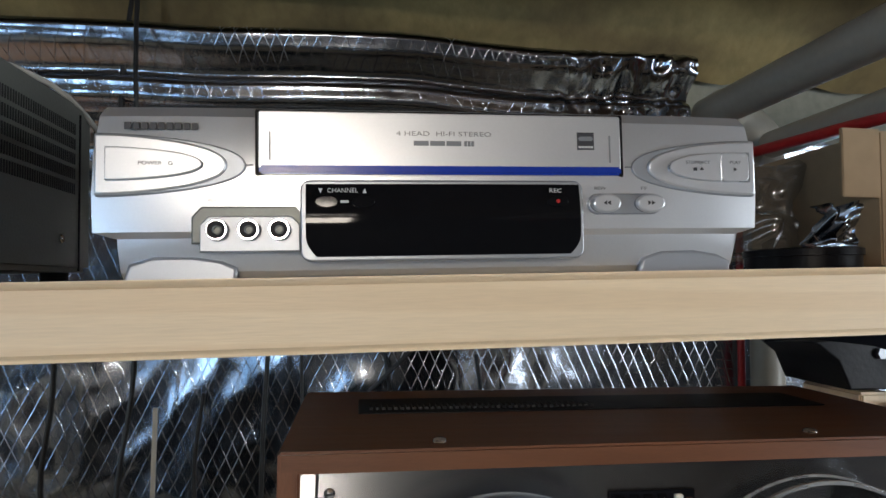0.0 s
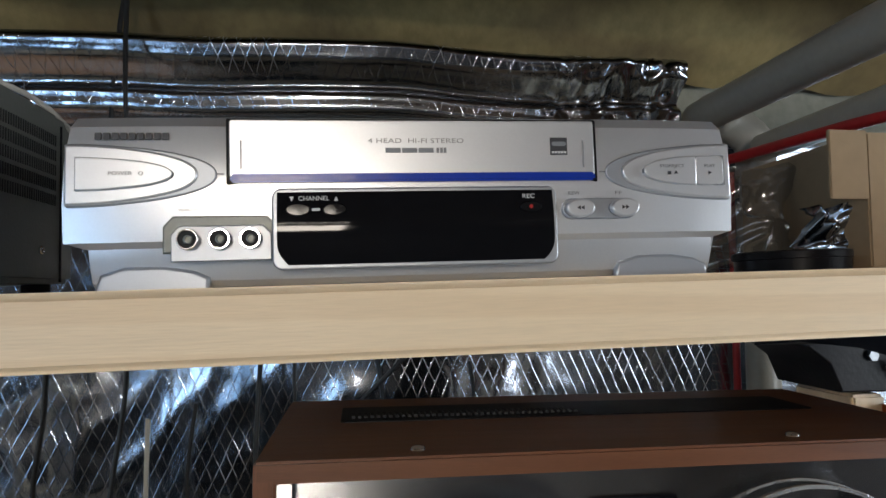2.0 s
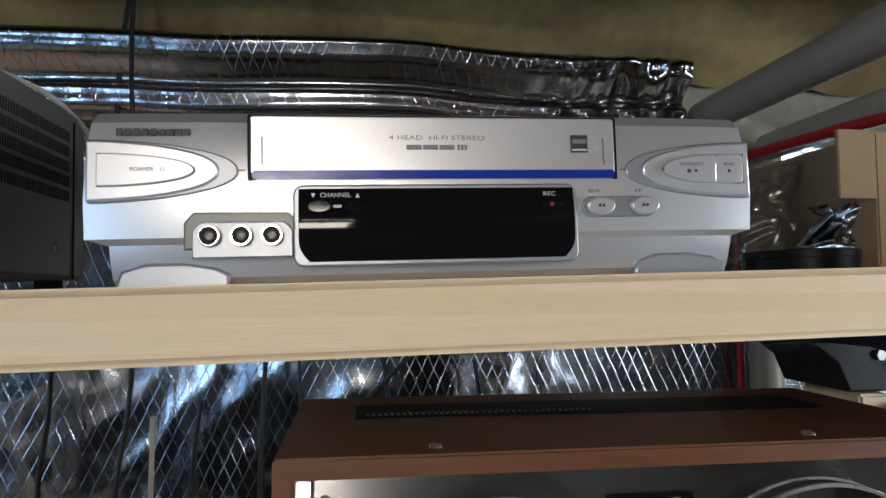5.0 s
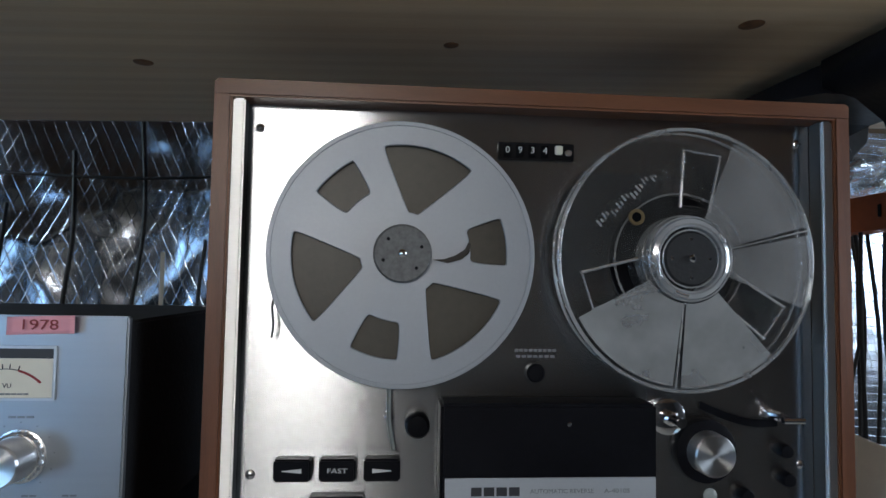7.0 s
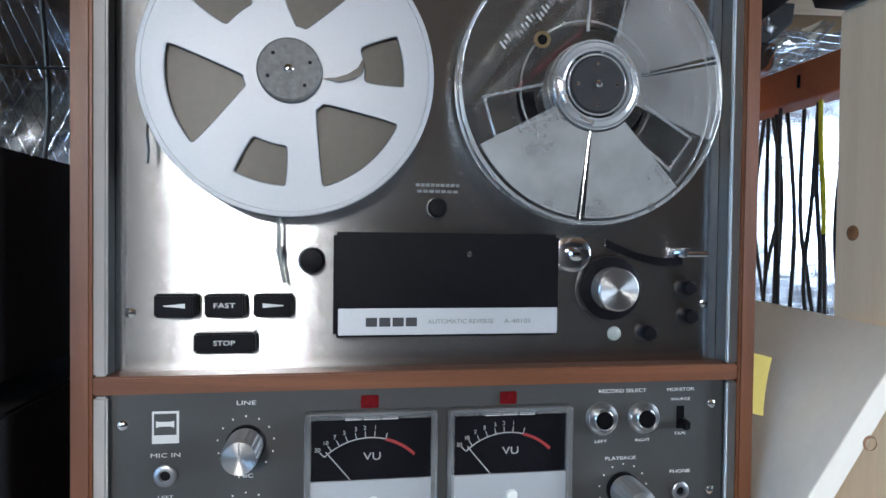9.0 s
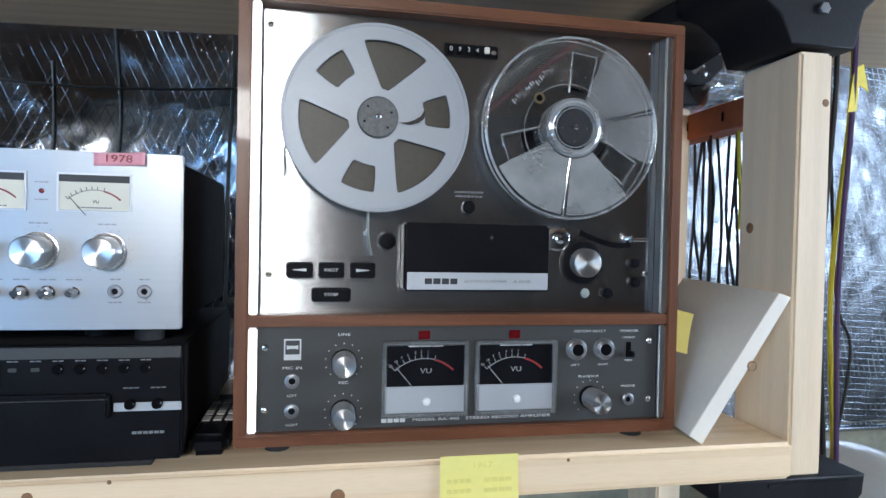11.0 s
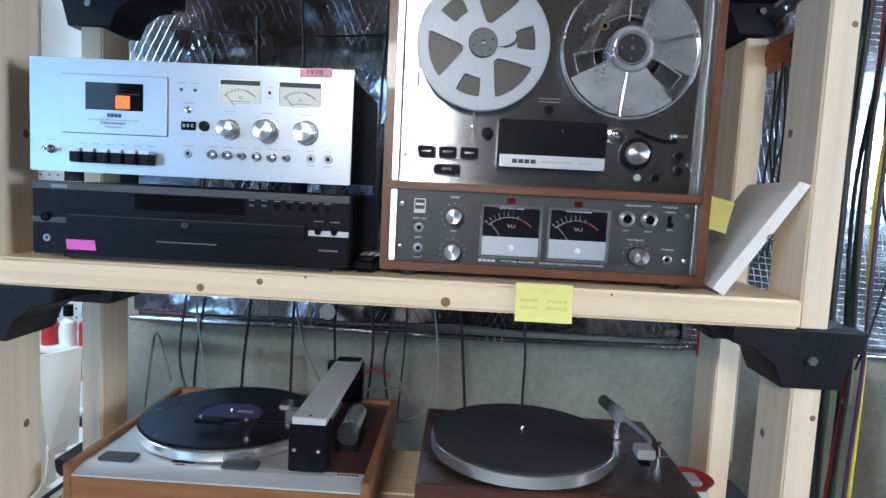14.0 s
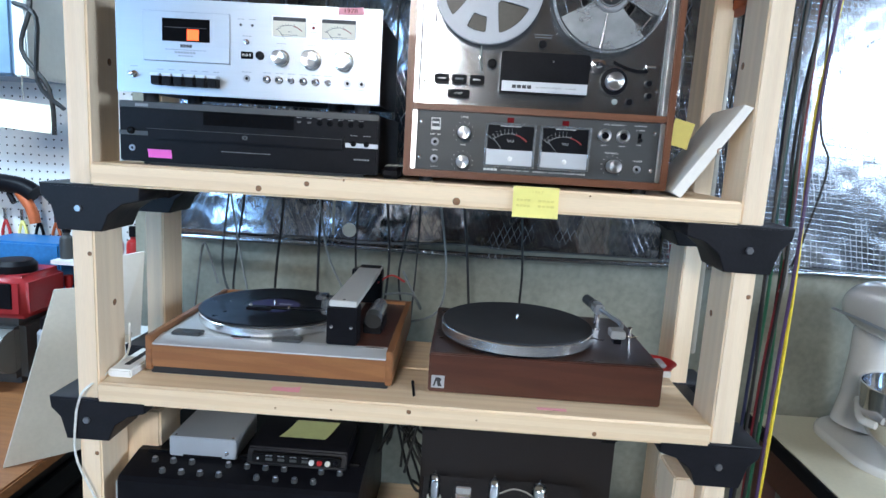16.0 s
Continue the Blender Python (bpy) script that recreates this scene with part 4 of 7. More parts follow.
def tape_recorder():
    F, FU = 0.355, 0.364
    t = thing("tape_recorder", 0.177, 0.42, 1.3565, "vintage open-reel tape recorder in a walnut case", "tape recorder")
    X0, X1, ZB, ZT, Y1 = -0.0365, 0.3868, 1.3645, 1.7665, 0.525
    Y0 = 0.3465
    w = 0.0115
    case = part("case_top", box(X0 + 0.0005, X1 - 0.0005, Y0, Y1, ZT - w, ZT, 0.0015), WALNUT, t, "walnut veneered case top")
    part("case_bottom", box(X0 + 0.0005, X1 - 0.0005, Y0, Y1, ZB, ZB + w, 0.0015), WALNUT, t)
    for x in (X0, X1 - w):
        part("case_side", box(x, x + w, Y0 + 0.0008, Y1 - 0.001, ZB + 0.0005, ZT - 0.0005, 0.0015), WALNUT_UP, t)
    part("case_divider", box(X0 + w, X1 - w, Y0 + 0.002, 0.38, 1.4705, 1.481, 0.001), WALNUT, t)
    part("case_back", box(X0 + w, X1 - w, Y1 - 0.012, Y1 - 0.002, ZB + w, ZT - w), BLACK_MATT, t)
    grille = part("top_grille", outline([rrect(0.34, 0.05, 0.002)], 0.0016, 0.175, 0.001, 0, 0.0004), BLACK, t)
    grille.data.transform(Matrix.Translation(Vector((0, 0.462, ZT + 0.0002)) - BASE[t]) @ Matrix.Rotation(radians(-90), 4, "X") @ Matrix.Translation(BASE[t]))
    bm = bmesh.new()
    for k in range(38):
        x = 0.012 + k * 0.0042
        box(x, x + 0.0022, 0.445, 0.456, ZT + 0.001, ZT + 0.0026, bm=bm)
    part("vent_grille", bm, BLACK_MATT, t)
    for x in (0.049, 0.273):
        part("case_screw", turned(x, 0.362, ZT, [(0.0042, 0), (0.0038, 0.0012), (0.002, 0.002), (0, 0.0021)], "z", 16), CHROME, t)
    for x in (0.0, 0.35):
        for y in (0.37, 0.48):
            part("foot", disc(x, y, 1.3565, 0.011, 0.0082, "z", 16), BLACK_MATT, t)
    # panels and their edge strips
    part("upper_panel", box(-0.0185, 0.3685, FU, FU + 0.003, 1.4812, 1.7548), STEEL, t, "brushed steel transport panel")
    part("lower_panel", box(-0.0185, 0.3685, F, F + 0.003, 1.3762, 1.4702), CHARCOAL, t, "charcoal painted amplifier panel")
    for z0, z1 in ((1.4812, 1.7548), (1.3765, 1.4695)):
        for x in (-0.0248, 0.3676):
            strip = part("edge_strip", box(x, x + 0.0076, 0.3490, 0.3525, z0, z1, 0.0012), ALU, t, "bright aluminium edge strip")
            part("strip_backing", box(x + 0.0008, x + 0.0068, 0.3525, FU - 0.0005, z0, z1), CHARCOAL, strip)
    for x, z in ((-0.0095, 1.516), (0.359, 1.52), (-0.0105, 1.7395), (0.3595, 1.7415), (-0.0105, 1.4515), (0.3605, 1.4535), (-0.0105, 1.396), (0.3605, 1.395)):
        screw(x, F if z < 1.47 else FU, z, t)
    # supply reel: pressed aluminium with six openings over a full tape pack
    cx, cz, R = 0.0838, 1.6575, 0.0858
    reel = part("supply_reel", outline([ring(R, 96)] + [lens_window(a - 26, a + 26, (0.0265, 8), 0.0715, rc=0.003) for a in (76, 194, 311)] + [lens_window(a - 14, a + 14, (0.0435, 15), 0.0685, rc=0.003) for a in (8, 132, 255)], 0.0022, cx, 0.3500, cz, 0.0007), REEL, t, "satin aluminium reel flange")
    part("reel_back", outline([ring(R, 96)], 0.0015, cx, 0.3600, cz, 0.0004), REEL, reel)
    part("tape_pack", turned(cx, 0.3585, cz, [(0.0, 0), (0.0722, 0), (0.0722, 0.0065), (0.0, 0.0066)], "y", 64), PACK, reel, "wound brown magnetic tape")
    part("reel_hub", disc(cx, 0.3605, cz, 0.0205, 0.011, "y", 40), BLACK, reel)
    part("rim_bead", outline([ring(R, 96), ring(R - 0.0022, 96)], 0.0012, cx, 0.3483, cz, 0.0004), REEL, reel)
    cap = part("hub_cap", disc(cx, 0.3480, cz, 0.0182, 0.012, "y", 40, 0.0012), mat("speckled_grey", (0.13, 0.13, 0.128), 0.55, 0.2, 0.3, 260, 0.2, 500), t, "dark grey reel cap")
    for a in (100, 220, 340):
        part("hub_claw", disc(cx + 0.0195 * math.cos(radians(a)), 0.3475, cz + 0.0195 * math.sin(radians(a)), 0.0042, 0.003, "y", 16), BLACK, cap)
    for a in (20, 135, 200, 315):
        part("cap_screw", disc(cx + 0.0125 * math.cos(radians(a)), 0.3362, cz + 0.0125 * math.sin(radians(a)), 0.0011, 0.0005, "y", 10), BLACK, cap)
    part("spindle", turned(cx, 0.3362, cz, [(0.0027, 0), (0.0025, 0.002), (0.0012, 0.003), (0, 0.0031)], "y", 16), CHROME, cap)
    b = outline([[(0, -0.0015), (0.008, -0.001), (0.015, 0.0015), (0.021, 0.0055), (0.0235, 0.0105), (0.025, 0.009), (0.024, 0.003), (0.019, -0.001), (0.01, -0.0035)]], 0.0004, cx + 0.019, 0.3460, cz - 0.002)
    part("loose_tape", b, TAPE, reel)
    part("tape_end", tube([(0.002, 0.3615, 1.632), (0.0005, 0.3595, 1.622), (0.0015, 0.3595, 1.61), (0.0005, 0.3605, 1.602)], 0.0008, 6), TAPE, reel)
    # take-up reel: clear plastic
    cx = 0.2685
    R = 0.0888
    cz = 1.658
    clearreel = part("take_up_reel", outline([ring(R, 96)] + [lens_window(a - 9, a + 9, (0.036, 17), 0.0735) for a in (82, 198, 325)], 0.0018, cx, 0.3500, cz, 0.0004), CLEAR, t, "empty clear plastic reel")
    part("reel_back", outline([ring(R, 96)] + [lens_window(a - 9, a + 9, (0.036, 17), 0.0735) for a in (82, 198, 325)], 0.0015, cx, 0.3625, cz, 0.0003), CLEAR, clearreel)
    part("rim", outline([ring(R, 96), ring(R - 0.0013, 96)], 0.0032, cx, 0.3507, cz, 0.0006), CLEAR_EDGE, clearreel)
    part("rim_back", outline([ring(R, 96), ring(R - 0.001, 96)], 0.0022, cx, 0.3627, cz, 0.0004), CLEAR_EDGE, clearreel)
    # Lower sectors get more haze: their brighter reflection is put into the plastic.
    for a0, a1 in ((208, 262), (266, 312), (338, 372), (16, 68)):
        pts = [((R - 0.004) * math.cos(radians(a0 + (a1 - a0) * i / 12)), (R - 0.004) * math.sin(radians(a0 + (a1 - a0) * i / 12))) for i in range(13)]
        pts += [(0.03 * math.cos(radians(a1 + (a0 - a1) * i / 8)), 0.03 * math.sin(radians(a1 + (a0 - a1) * i / 8))) for i in range(9)]
        sector = part("frosted_sector", outline([pts], 0.0006, cx, 0.3470, cz), FROST if 200 < a0 < 300 else FROST_DIM, clearreel)
        edge = [((R - 0.004) * math.cos(radians(a0 + (a1 - a0) * i / 12)), (R - 0.004) * math.sin(radians(a0 + (a1 - a0) * i / 12))) for i in range(13)]
        part("sector_edge", tube([(cx + u, 0.3463, cz + v) for u, v in edge], 0.00055, 6, smoothed=False), CLEAR_EDGE, sector)
    for a in (82, 198, 325):
        for d in (-10, 10):
            u, v = math.cos(radians(a + d)), math.sin(radians(a + d))
            u0, v0 = math.cos(radians(a + d * 1.7)), math.sin(radians(a + d * 1.7))
            part("reel_rib", tube([(cx + 0.035 * u0, 0.3475, cz + 0.035 * v0), (cx + 0.0745 * u, 0.3475, cz + 0.0745 * v)], 0.0011, 6, smoothed=False), CLEAR_EDGE, clearreel)
        w0, w1 = radians(a - 9), radians(a + 9)
        part("reel_rib", tube([(cx + 0.0735 * math.cos(w0), 0.3475, cz + 0.0735 * math.sin(w0)), (cx + 0.0735 * math.cos(w1), 0.3475, cz + 0.0735 * math.sin(w1))], 0.0008, 6, smoothed=False), CLEAR_EDGE, clearreel)
    for a in (264, 14):
        u, v = math.cos(radians(a)), math.sin(radians(a))
        part("reel_rib", tube([(cx + 0.029 * u, 0.3475, cz + 0.029 * v), (cx + 0.087 * u, 0.3475, cz + 0.087 * v)], 0.0007, 6, smoothed=False), CLEAR_EDGE, clearreel)
    hub = part("reel_hub", turned(cx, 0.363, cz, [(0.0305, 0), (0.0305, 0.004), (0.029, 0.010), (0.0285, 0.016), (0.0265, 0.0195), (0.0235, 0.0205), (0.0215, 0.0195), (0.0205, 0.015), (0.0205, 0.002)], "y", 64), CLEAR_HUB, clearreel, "clear plastic hub")
    for r, y in ((0.0195, 0.3449), (0.0235, 0.3428), (0.0285, 0.3455), (0.0300, 0.3530)):
        part("hub_rim", outline([ring(r, 64), ring(r - 0.0007, 64)], 0.0012, cx, y, cz, 0.0002), CLEAR_EDGE, hub)
    # Fins added to the hub to break up its glints.
    for k in range(6):
        ang = radians(20 + 60 * k)
        u, v = math.cos(ang), math.sin(ang)
        part("hub_fin", tube([(cx + 0.0205 * u, 0.3445, cz + 0.0205 * v), (cx + 0.0285 * u, 0.347, cz + 0.0285 * v)], 0.0008, 6, smoothed=False), CLEAR_EDGE, hub)
    # Short metal arcs stand in for the bright crescents reflected in the hub.
    for ang, w in ((252, 11), (205, 7), (35, 8)):
        bead = [(cx + 0.0248 * math.cos(radians(ang + w * (i / 4 - 1))), 0.3425, cz + 0.0248 * math.sin(radians(ang + w * (i / 4 - 1)))) for i in range(9)]
        part("hub_bead", tube(bead, 0.0017, 8, smoothed=False), SPUN, hub)
    eye = part("flange_hole", outline([ring(0.0052, 24), ring(0.0036, 24)], 0.0012, cx - 0.0358, 0.3478, cz + 0.0273, 0.0003), mat("brass", (0.2, 0.15, 0.08), 0.35, 0.8, 0.1), clearreel)
    part("hole_core", disc(cx - 0.0358, 0.3474, cz + 0.0273, 0.0034, 0.0006, "y", 16), BLACK_GLOSS, eye)
    part("hub_ring", outline([ring(0.0465, 64), ring(0.0452, 64)], 0.001, cx, 0.3608, cz), CLEAR_EDGE, clearreel)
    part("turntable_disc", disc(cx, FU, cz, 0.0445, 0.0018, "y", 48), BLACK, t)
    for k in range(9):
        u = -0.024 + 0.006 * k
        for q, h in ((0.0, 0.0055), (0.0028, 0.0035)):
            mark = Matrix.Rotation(radians(-42), 4, "Y") @ Matrix.Translation((u + q, 0, 0.0015 * math.sin(k * 2.1)))
            part("maker_relief", outline([rrect(0.0015, h, 0.0006, 2)], 0.0005, cx - 0.0435, 0.3478, cz + 0.0385, 0, mark), CLEAR_EDGE, clearreel)
    cap = part("hub_cap", disc(cx, 0.3480, cz, 0.0176, 0.012, "y", 40, 0.0012), BLACK_MATT, t, "black reel cap")
    for a in (0, 90, 180, 270):
        part("cap_screw", disc(cx + 0.0125 * math.cos(radians(a)), 0.3362, cz + 0.0125 * math.sin(radians(a)), 0.0011, 0.0004, "y", 10), CHROME, cap)
    part("spindle", turned(cx, 0.3362, cz, [(0.0025, 0), (0.0023, 0.002), (0.0012, 0.003), (0, 0.0031)], "y", 16), CHROME, cap)
    for top, x, k in ((reel, 0.0838, 0.97), (clearreel, 0.2685, 0.965)):
        at = Vector((x, 0.42, 1.6577)) - BASE[t]
        size = Matrix.Translation(at + Vector((0, -0.007, 0))) @ Matrix.Diagonal((k, 1, k, 1)) @ Matrix.Translation(-at)
        for ob in [top, *top.children_recursive]:
            ob.data.transform(size)
    # counter
    ctr = part("tape_counter", box(0.147, 0.199, FU - 0.002, FU, 1.7235, 1.7355, 0.0006), BLACK, t)
    for k in range(4):
        wheel = part("number_wheel", turned(0.1505 + k * 0.0085, 0, 0, [(0, 0), (0.005, 0), (0.005, 0.0048), (0, 0.0048)], "x", 18), BLACK_GLOSS, ctr)
        wheel.data.transform(Matrix.Translation((0, FU + 0.0005, 1.7295)))
        letters("digit", "0934"[k], 0.1529 + k * 0.0085, FU - 0.0046, 1.7295, 0.0045, INK, wheel)
    part("reset_button", box(0.1855, 0.1905, FU - 0.005, FU - 0.002, 1.7275, 1.7335, 0.0006), PAPER, ctr)
    part("counter_screw", disc(0.195, FU - 0.002, 1.729, 0.0026, 0.0015, "y", 14), CHROME, ctr)
    # head cover and its name strip
    cover = part("head_cover", box(0.1095, 0.2465, 0.338, FU, 1.5035, 1.5655, 0.002), BLACK, t, "scuffed black head cover")
    strip = part("name_strip", box(0.1125, 0.245, 0.3366, 0.338, 1.5052, 1.5208, 0.0003), SATIN, cover, "silver name strip")
    bars("maker_mark", 0.1285, 0.1585, 0.3366, 1.5128, 0.0052, INK_DARK, strip, 4, 0.2)
    letters("lettering", "AUTOMATIC REVERSE", 0.185, 0.3364, 1.5128, 0.0027, INK_GREY, strip, 0.040)
    letters("lettering", "A-4010S", 0.2198, 0.3364, 1.5128, 0.0027, INK_GREY, strip, 0.0165)
    part("cover_screw", disc(0.19, 0.338, 1.553, 0.0015, 0.0006, "y", 10), CHROME, cover)
    # piano keys
    for x0, x1, z0, z1, what in ((0.0065, 0.0295, 1.514, 1.528, "<"), (0.0345, 0.0575, 1.514, 1.528, "FAST"), (0.0625, 0.0855, 1.514, 1.528, ">"), (0.0285, 0.0635, 1.4925, 1.505, "STOP")):
        k = part("transport_key", box(x0, x1, FU - 0.011, FU, z0, z1, 0.0012), BLACK, t, "black transport key")
        xm, zm = (x0 + x1) / 2, (z0 + z1) / 2
        if what in "<>":
            s = -1 if what == "<" else 1
            part("arrow_mark", outline([[(-0.006 * s, 0.0014), (-0.006 * s, -0.0014), (0.006 * s, -0.0002), (0.006 * s, 0.0002)]], 0.0003, xm, FU - 0.011, zm), INK, k)
        else:
            letters("lettering", what, xm, FU - 0.011, zm, 0.003, INK, k, 0.0122)
    # guides, capstan, levers and knobs
    part("mode_button", turned(0.096, FU, 1.548, [(0.0082, 0), (0.008, 0.008), (0.0065, 0.011), (0, 0.0115)], "y", 28), BLACK, t)
    arm = part("tension_arm", tube([(0.0775, 0.35, 1.575), (0.0778, 0.349, 1.553), (0.081, 0.349, 1.535)], 0.0013, 8), GREYMETAL, t)
    part("arm_roller", turned(0.0775, FU, 1.554, [(0.003, 0), (0.003, 0.012), (0.0024, 0.0135), (0, 0.0137)], "y", 16), CHROME, arm)
    part("speed_button", turned(0.1735, FU, 1.5815, [(0.0064, 0), (0.0062, 0.004), (0.005, 0.0055), (0, 0.0058)], "y", 28), BLACK, t)
    bars("small_print", 0.16, 0.188, FU, 1.596, 0.0019, INK_GREY, t, 9, 0.35)
    bars("small_print", 0.161, 0.187, FU, 1.592, 0.0017, INK_GREY, t, 7, 0.35)
    part("capstan_base", turned(0.2625, FU, 1.5535, [(0.0125, 0), (0.012, 0.006), (0.008, 0.0072), (0.0048, 0.0072), (0.0048, 0.012), (0.0032, 0.013), (0.0032, 0.026), (0, 0.0262)], "y", 32), CHROME, t, "chrome tape guide")
    knob(0.2895, FU, 1.5305, 0.0215, 0.006, BLACK, t, "dial_ring", False)
    part("dial", turned(0.2895, FU - 0.006, 1.5305, [(0.0142, 0), (0.0138, 0.011), (0.0128, 0.012), (0, 0.0115)], "y", 40), SPUN_Y, t, "spun aluminium dial")
    slot = [(0.287 + 0.055 * u, 1.5605 - 0.0125 * math.sin(u * math.pi * 0.62)) for u in [i / 10 for i in range(11)]]
    part("tension_slot", outline([[(x, z + 0.0026) for x, z in slot] + [(x, z - 0.0026) for x, z in slot[::-1]]], 0.0012, 0, FU, 0), BLACK, t)
    sw = part("swing_arm", turned(0.338, FU, 1.5545, [(0.0035, 0), (0.0035, 0.014), (0.0028, 0.015), (0, 0.0152)], "y", 18), CHROME, t)
    part("arm_pin", tube([(0.333, 0.343, 1.554), (0.3475, 0.343, 1.554)], 0.0022, 8, smoothed=False), CHROME, sw)
    for x, z, r in ((0.345, 1.5305, 0.0052), (0.3465, 1.5115, 0.0052), (0.317, 1.5005, 0.0056)):
        part("push_button", turned(x, FU, z, [(r, 0), (r * 0.97, 0.006), (r * 0.8, 0.0075), (0, 0.0078)], "y", 20), BLACK, t)
    part("pilot_lamp", turned(0.2945, FU, 1.5, [(0.0048, 0), (0.0045, 0.001), (0.003, 0.002), (0, 0.0023)], "y", 20), mat("pilot_grey", (0.3, 0.33, 0.31), 0.3), t)
    # lower amplifier panel
    logo = part("maker_badge", box(0.0055, 0.0205, F - 0.0008, F, 1.44, 1.459, 0.0002), INK, t)
    part("badge_field", box(0.0068, 0.0192, F - 0.0012, F - 0.0008, 1.4452, 1.4577), CHARCOAL, logo)
    part("badge_shape", outline([[(-0.005, 0.002), (-0.003, 0.0015), (0.003, 0.0015), (0.005, 0.002), (0.005, -0.002), (0.003, -0.0012), (-0.003, -0.0012), (-0.005, -0.002)]], 0.0003, 0.013, F - 0.0012, 1.4515), INK, logo)
    for z in (1.421, 1.394):
        jack(0.013, F, z, t, 0.0066)
    letters("lettering", "MIC IN", 0.013, F, 1.4328, 0.0026, INK, t, 0.0165)
    letters("lettering", "LEFT", 0.013, F, 1.4078, 0.0022, INK, t, 0.0085)
    letters("lettering", "RIGHT", 0.013, F, 1.3815, 0.0022, INK, t, 0.0105)
    for z, word, zz in ((1.438, "LINE", 1.4625), (1.392, "MIC", 1.4185)):
        k = knob(0.0585, F - 0.004, z, 0.0105, 0.022, SPUN_Y, t, "level_knob", True, 0.0)
        # Black disc stands in for the shadow at the knob's foot.
        part("knob_skirt", disc(0.0585, F, z, 0.0114, 0.004, "y", 36, 0.0012), BLACK, k)
        part("pointer", box(0.058, 0.059, F - 0.0262, F - 0.0255, z + 0.002, z + 0.009), INK_GREY, k)
        letters("lettering", word, 0.0585, F, zz, 0.0026, INK, t, 0.011 if word == "LINE" else 0.0085)
        bm = bmesh.new()
        for i in range(11):
            a = radians(-135 + 27 * i)
            disc(0.0585 + 0.0165 * math.sin(a), F, z + 0.0165 * math.cos(a), 0.0006, 0.0003, "y", 6, bm=bm)
        part("dial_marks", bm, INK, t)
    for x0, xr in ((0.0935, 0.132), (0.1805, 0.2195)):
        x1 = x0 + 0.0795
        xm = (x0 + x1) / 2
        m = part("level_meter", outline([rrect(0.0795, 0.069, 0.002), rrect(0.0735, 0.063, 0.001)], 0.008, xm, F, 1.4215, 0.0006), METER_CASE, t, "clear framed level meter")
        part("meter_face", box(x0 + 0.003, x1 - 0.003, F - 0.004, F, 1.4145, 1.453), BLACK, m, "black meter scale")
        part("meter_apron", box(x0 + 0.003, x1 - 0.003, F - 0.0055, F, 1.39, 1.4145), SATIN, m, "silver meter apron")
        vu_scale(xm - 0.001, F - 0.004, 1.4405, 0.064, m, INK_DIM, INK_RED, INK_DIM)
        letters("lettering", "VU", xm + 0.0005, F - 0.004, 1.4285, 0.0048, INK_DIM, m, 0.0105)
        for i, ch in enumerate(("20", "10", "7", "5", "3", "2", "1")):
            a = radians((-44, -36, -28, -20, -11, -4, 4)[i])
            letters("digit", ch, xm - 0.001 + 0.0455 * math.sin(a), F - 0.004, 1.4405 - 0.0397 + 0.0455 * math.cos(a), 0.0026, INK_DIM, m)
        bars("small_print", xm - 0.016, xm + 0.016, F - 0.004, 1.4518, 0.0013, INK, m, 3, 0.1)
        part("adjust_screw", turned(xm + 0.001, F - 0.0055, 1.4005, [(0.004, 0), (0.0035, 0.002), (0.002, 0.0027), (0, 0.0028)], "y", 18), WHITE, m)
        part("record_lamp", box(xr - 0.0055, xr + 0.0055, F - 0.0022, F, 1.4575, 1.4655, 0.0006), RED_LENS, t, "dark red record lamp")
    for x in (0.2825, 0.3115):
        part("select_button", turned(x, F, 1.446, [(0.0105, 0), (0.0105, 0.003), (0.0095, 0.0045), (0.008, 0.0045), (0.0078, 0.0015), (0.0066, 0.0015), (0.0064, 0.0052), (0.0055, 0.006), (0, 0.006)], "y", 32), SPUN_Y, t, "chrome ringed button")
        part("button_core", disc(x, F - 0.006, 1.446, 0.0058, 0.0012, "y", 20), BLACK_GLOSS, t)
    letters("lettering", "RECORD SELECT", 0.297, F, 1.4635, 0.0024, INK, t, 0.033)
    letters("lettering", "LEFT", 0.2825, F, 1.4305, 0.0019, INK, t, 0.0085)
    letters("lettering", "RIGHT", 0.3115, F, 1.4305, 0.0019, INK, t, 0.010)
    letters("lettering", "MONITOR", 0.338, F, 1.4635, 0.0023, INK, t, 0.0195)
    letters("lettering", "SOURCE", 0.338, F, 1.457, 0.0018, INK, t, 0.0135)
    letters("lettering", "TAPE", 0.338, F, 1.434, 0.0018, INK, t, 0.0085)
    part("switch_slot", box(0.3355, 0.3405, F - 0.0008, F, 1.4375, 1.4525), BLACK_GLOSS, t)
    part("switch_lever", box(0.336, 0.341, F - 0.009, F - 0.0008, 1.4385, 1.4445, 0.001), BLACK, t)
    letters("lettering", "PLAYBACK", 0.2965, F, 1.419, 0.0023, INK, t, 0.0215)
    k = knob(0.2985, F - 0.004, 1.3985, 0.0105, 0.024, SPUN_Y, t, "playback_knob", True, 0.0)
    # Shadow round the playback knob, made as a black disc.
    part("knob_skirt", disc(0.2985, F, 1.3985, 0.0114, 0.004, "y", 36, 0.0012), BLACK, k)
    bm = bmesh.new()
    for i in range(11):
        a = radians(-135 + 27 * i)
        disc(0.2985 + 0.0165 * math.sin(a), F, 1.3985 + 0.0165 * math.cos(a), 0.0006, 0.0003, "y", 6, bm=bm)
    part("dial_marks", bm, INK, t)
    letters("lettering", "PHONE", 0.3385, F, 1.4085, 0.0023, INK, t, 0.0145)
    jack(0.3385, F, 1.3955, t, 0.0062)
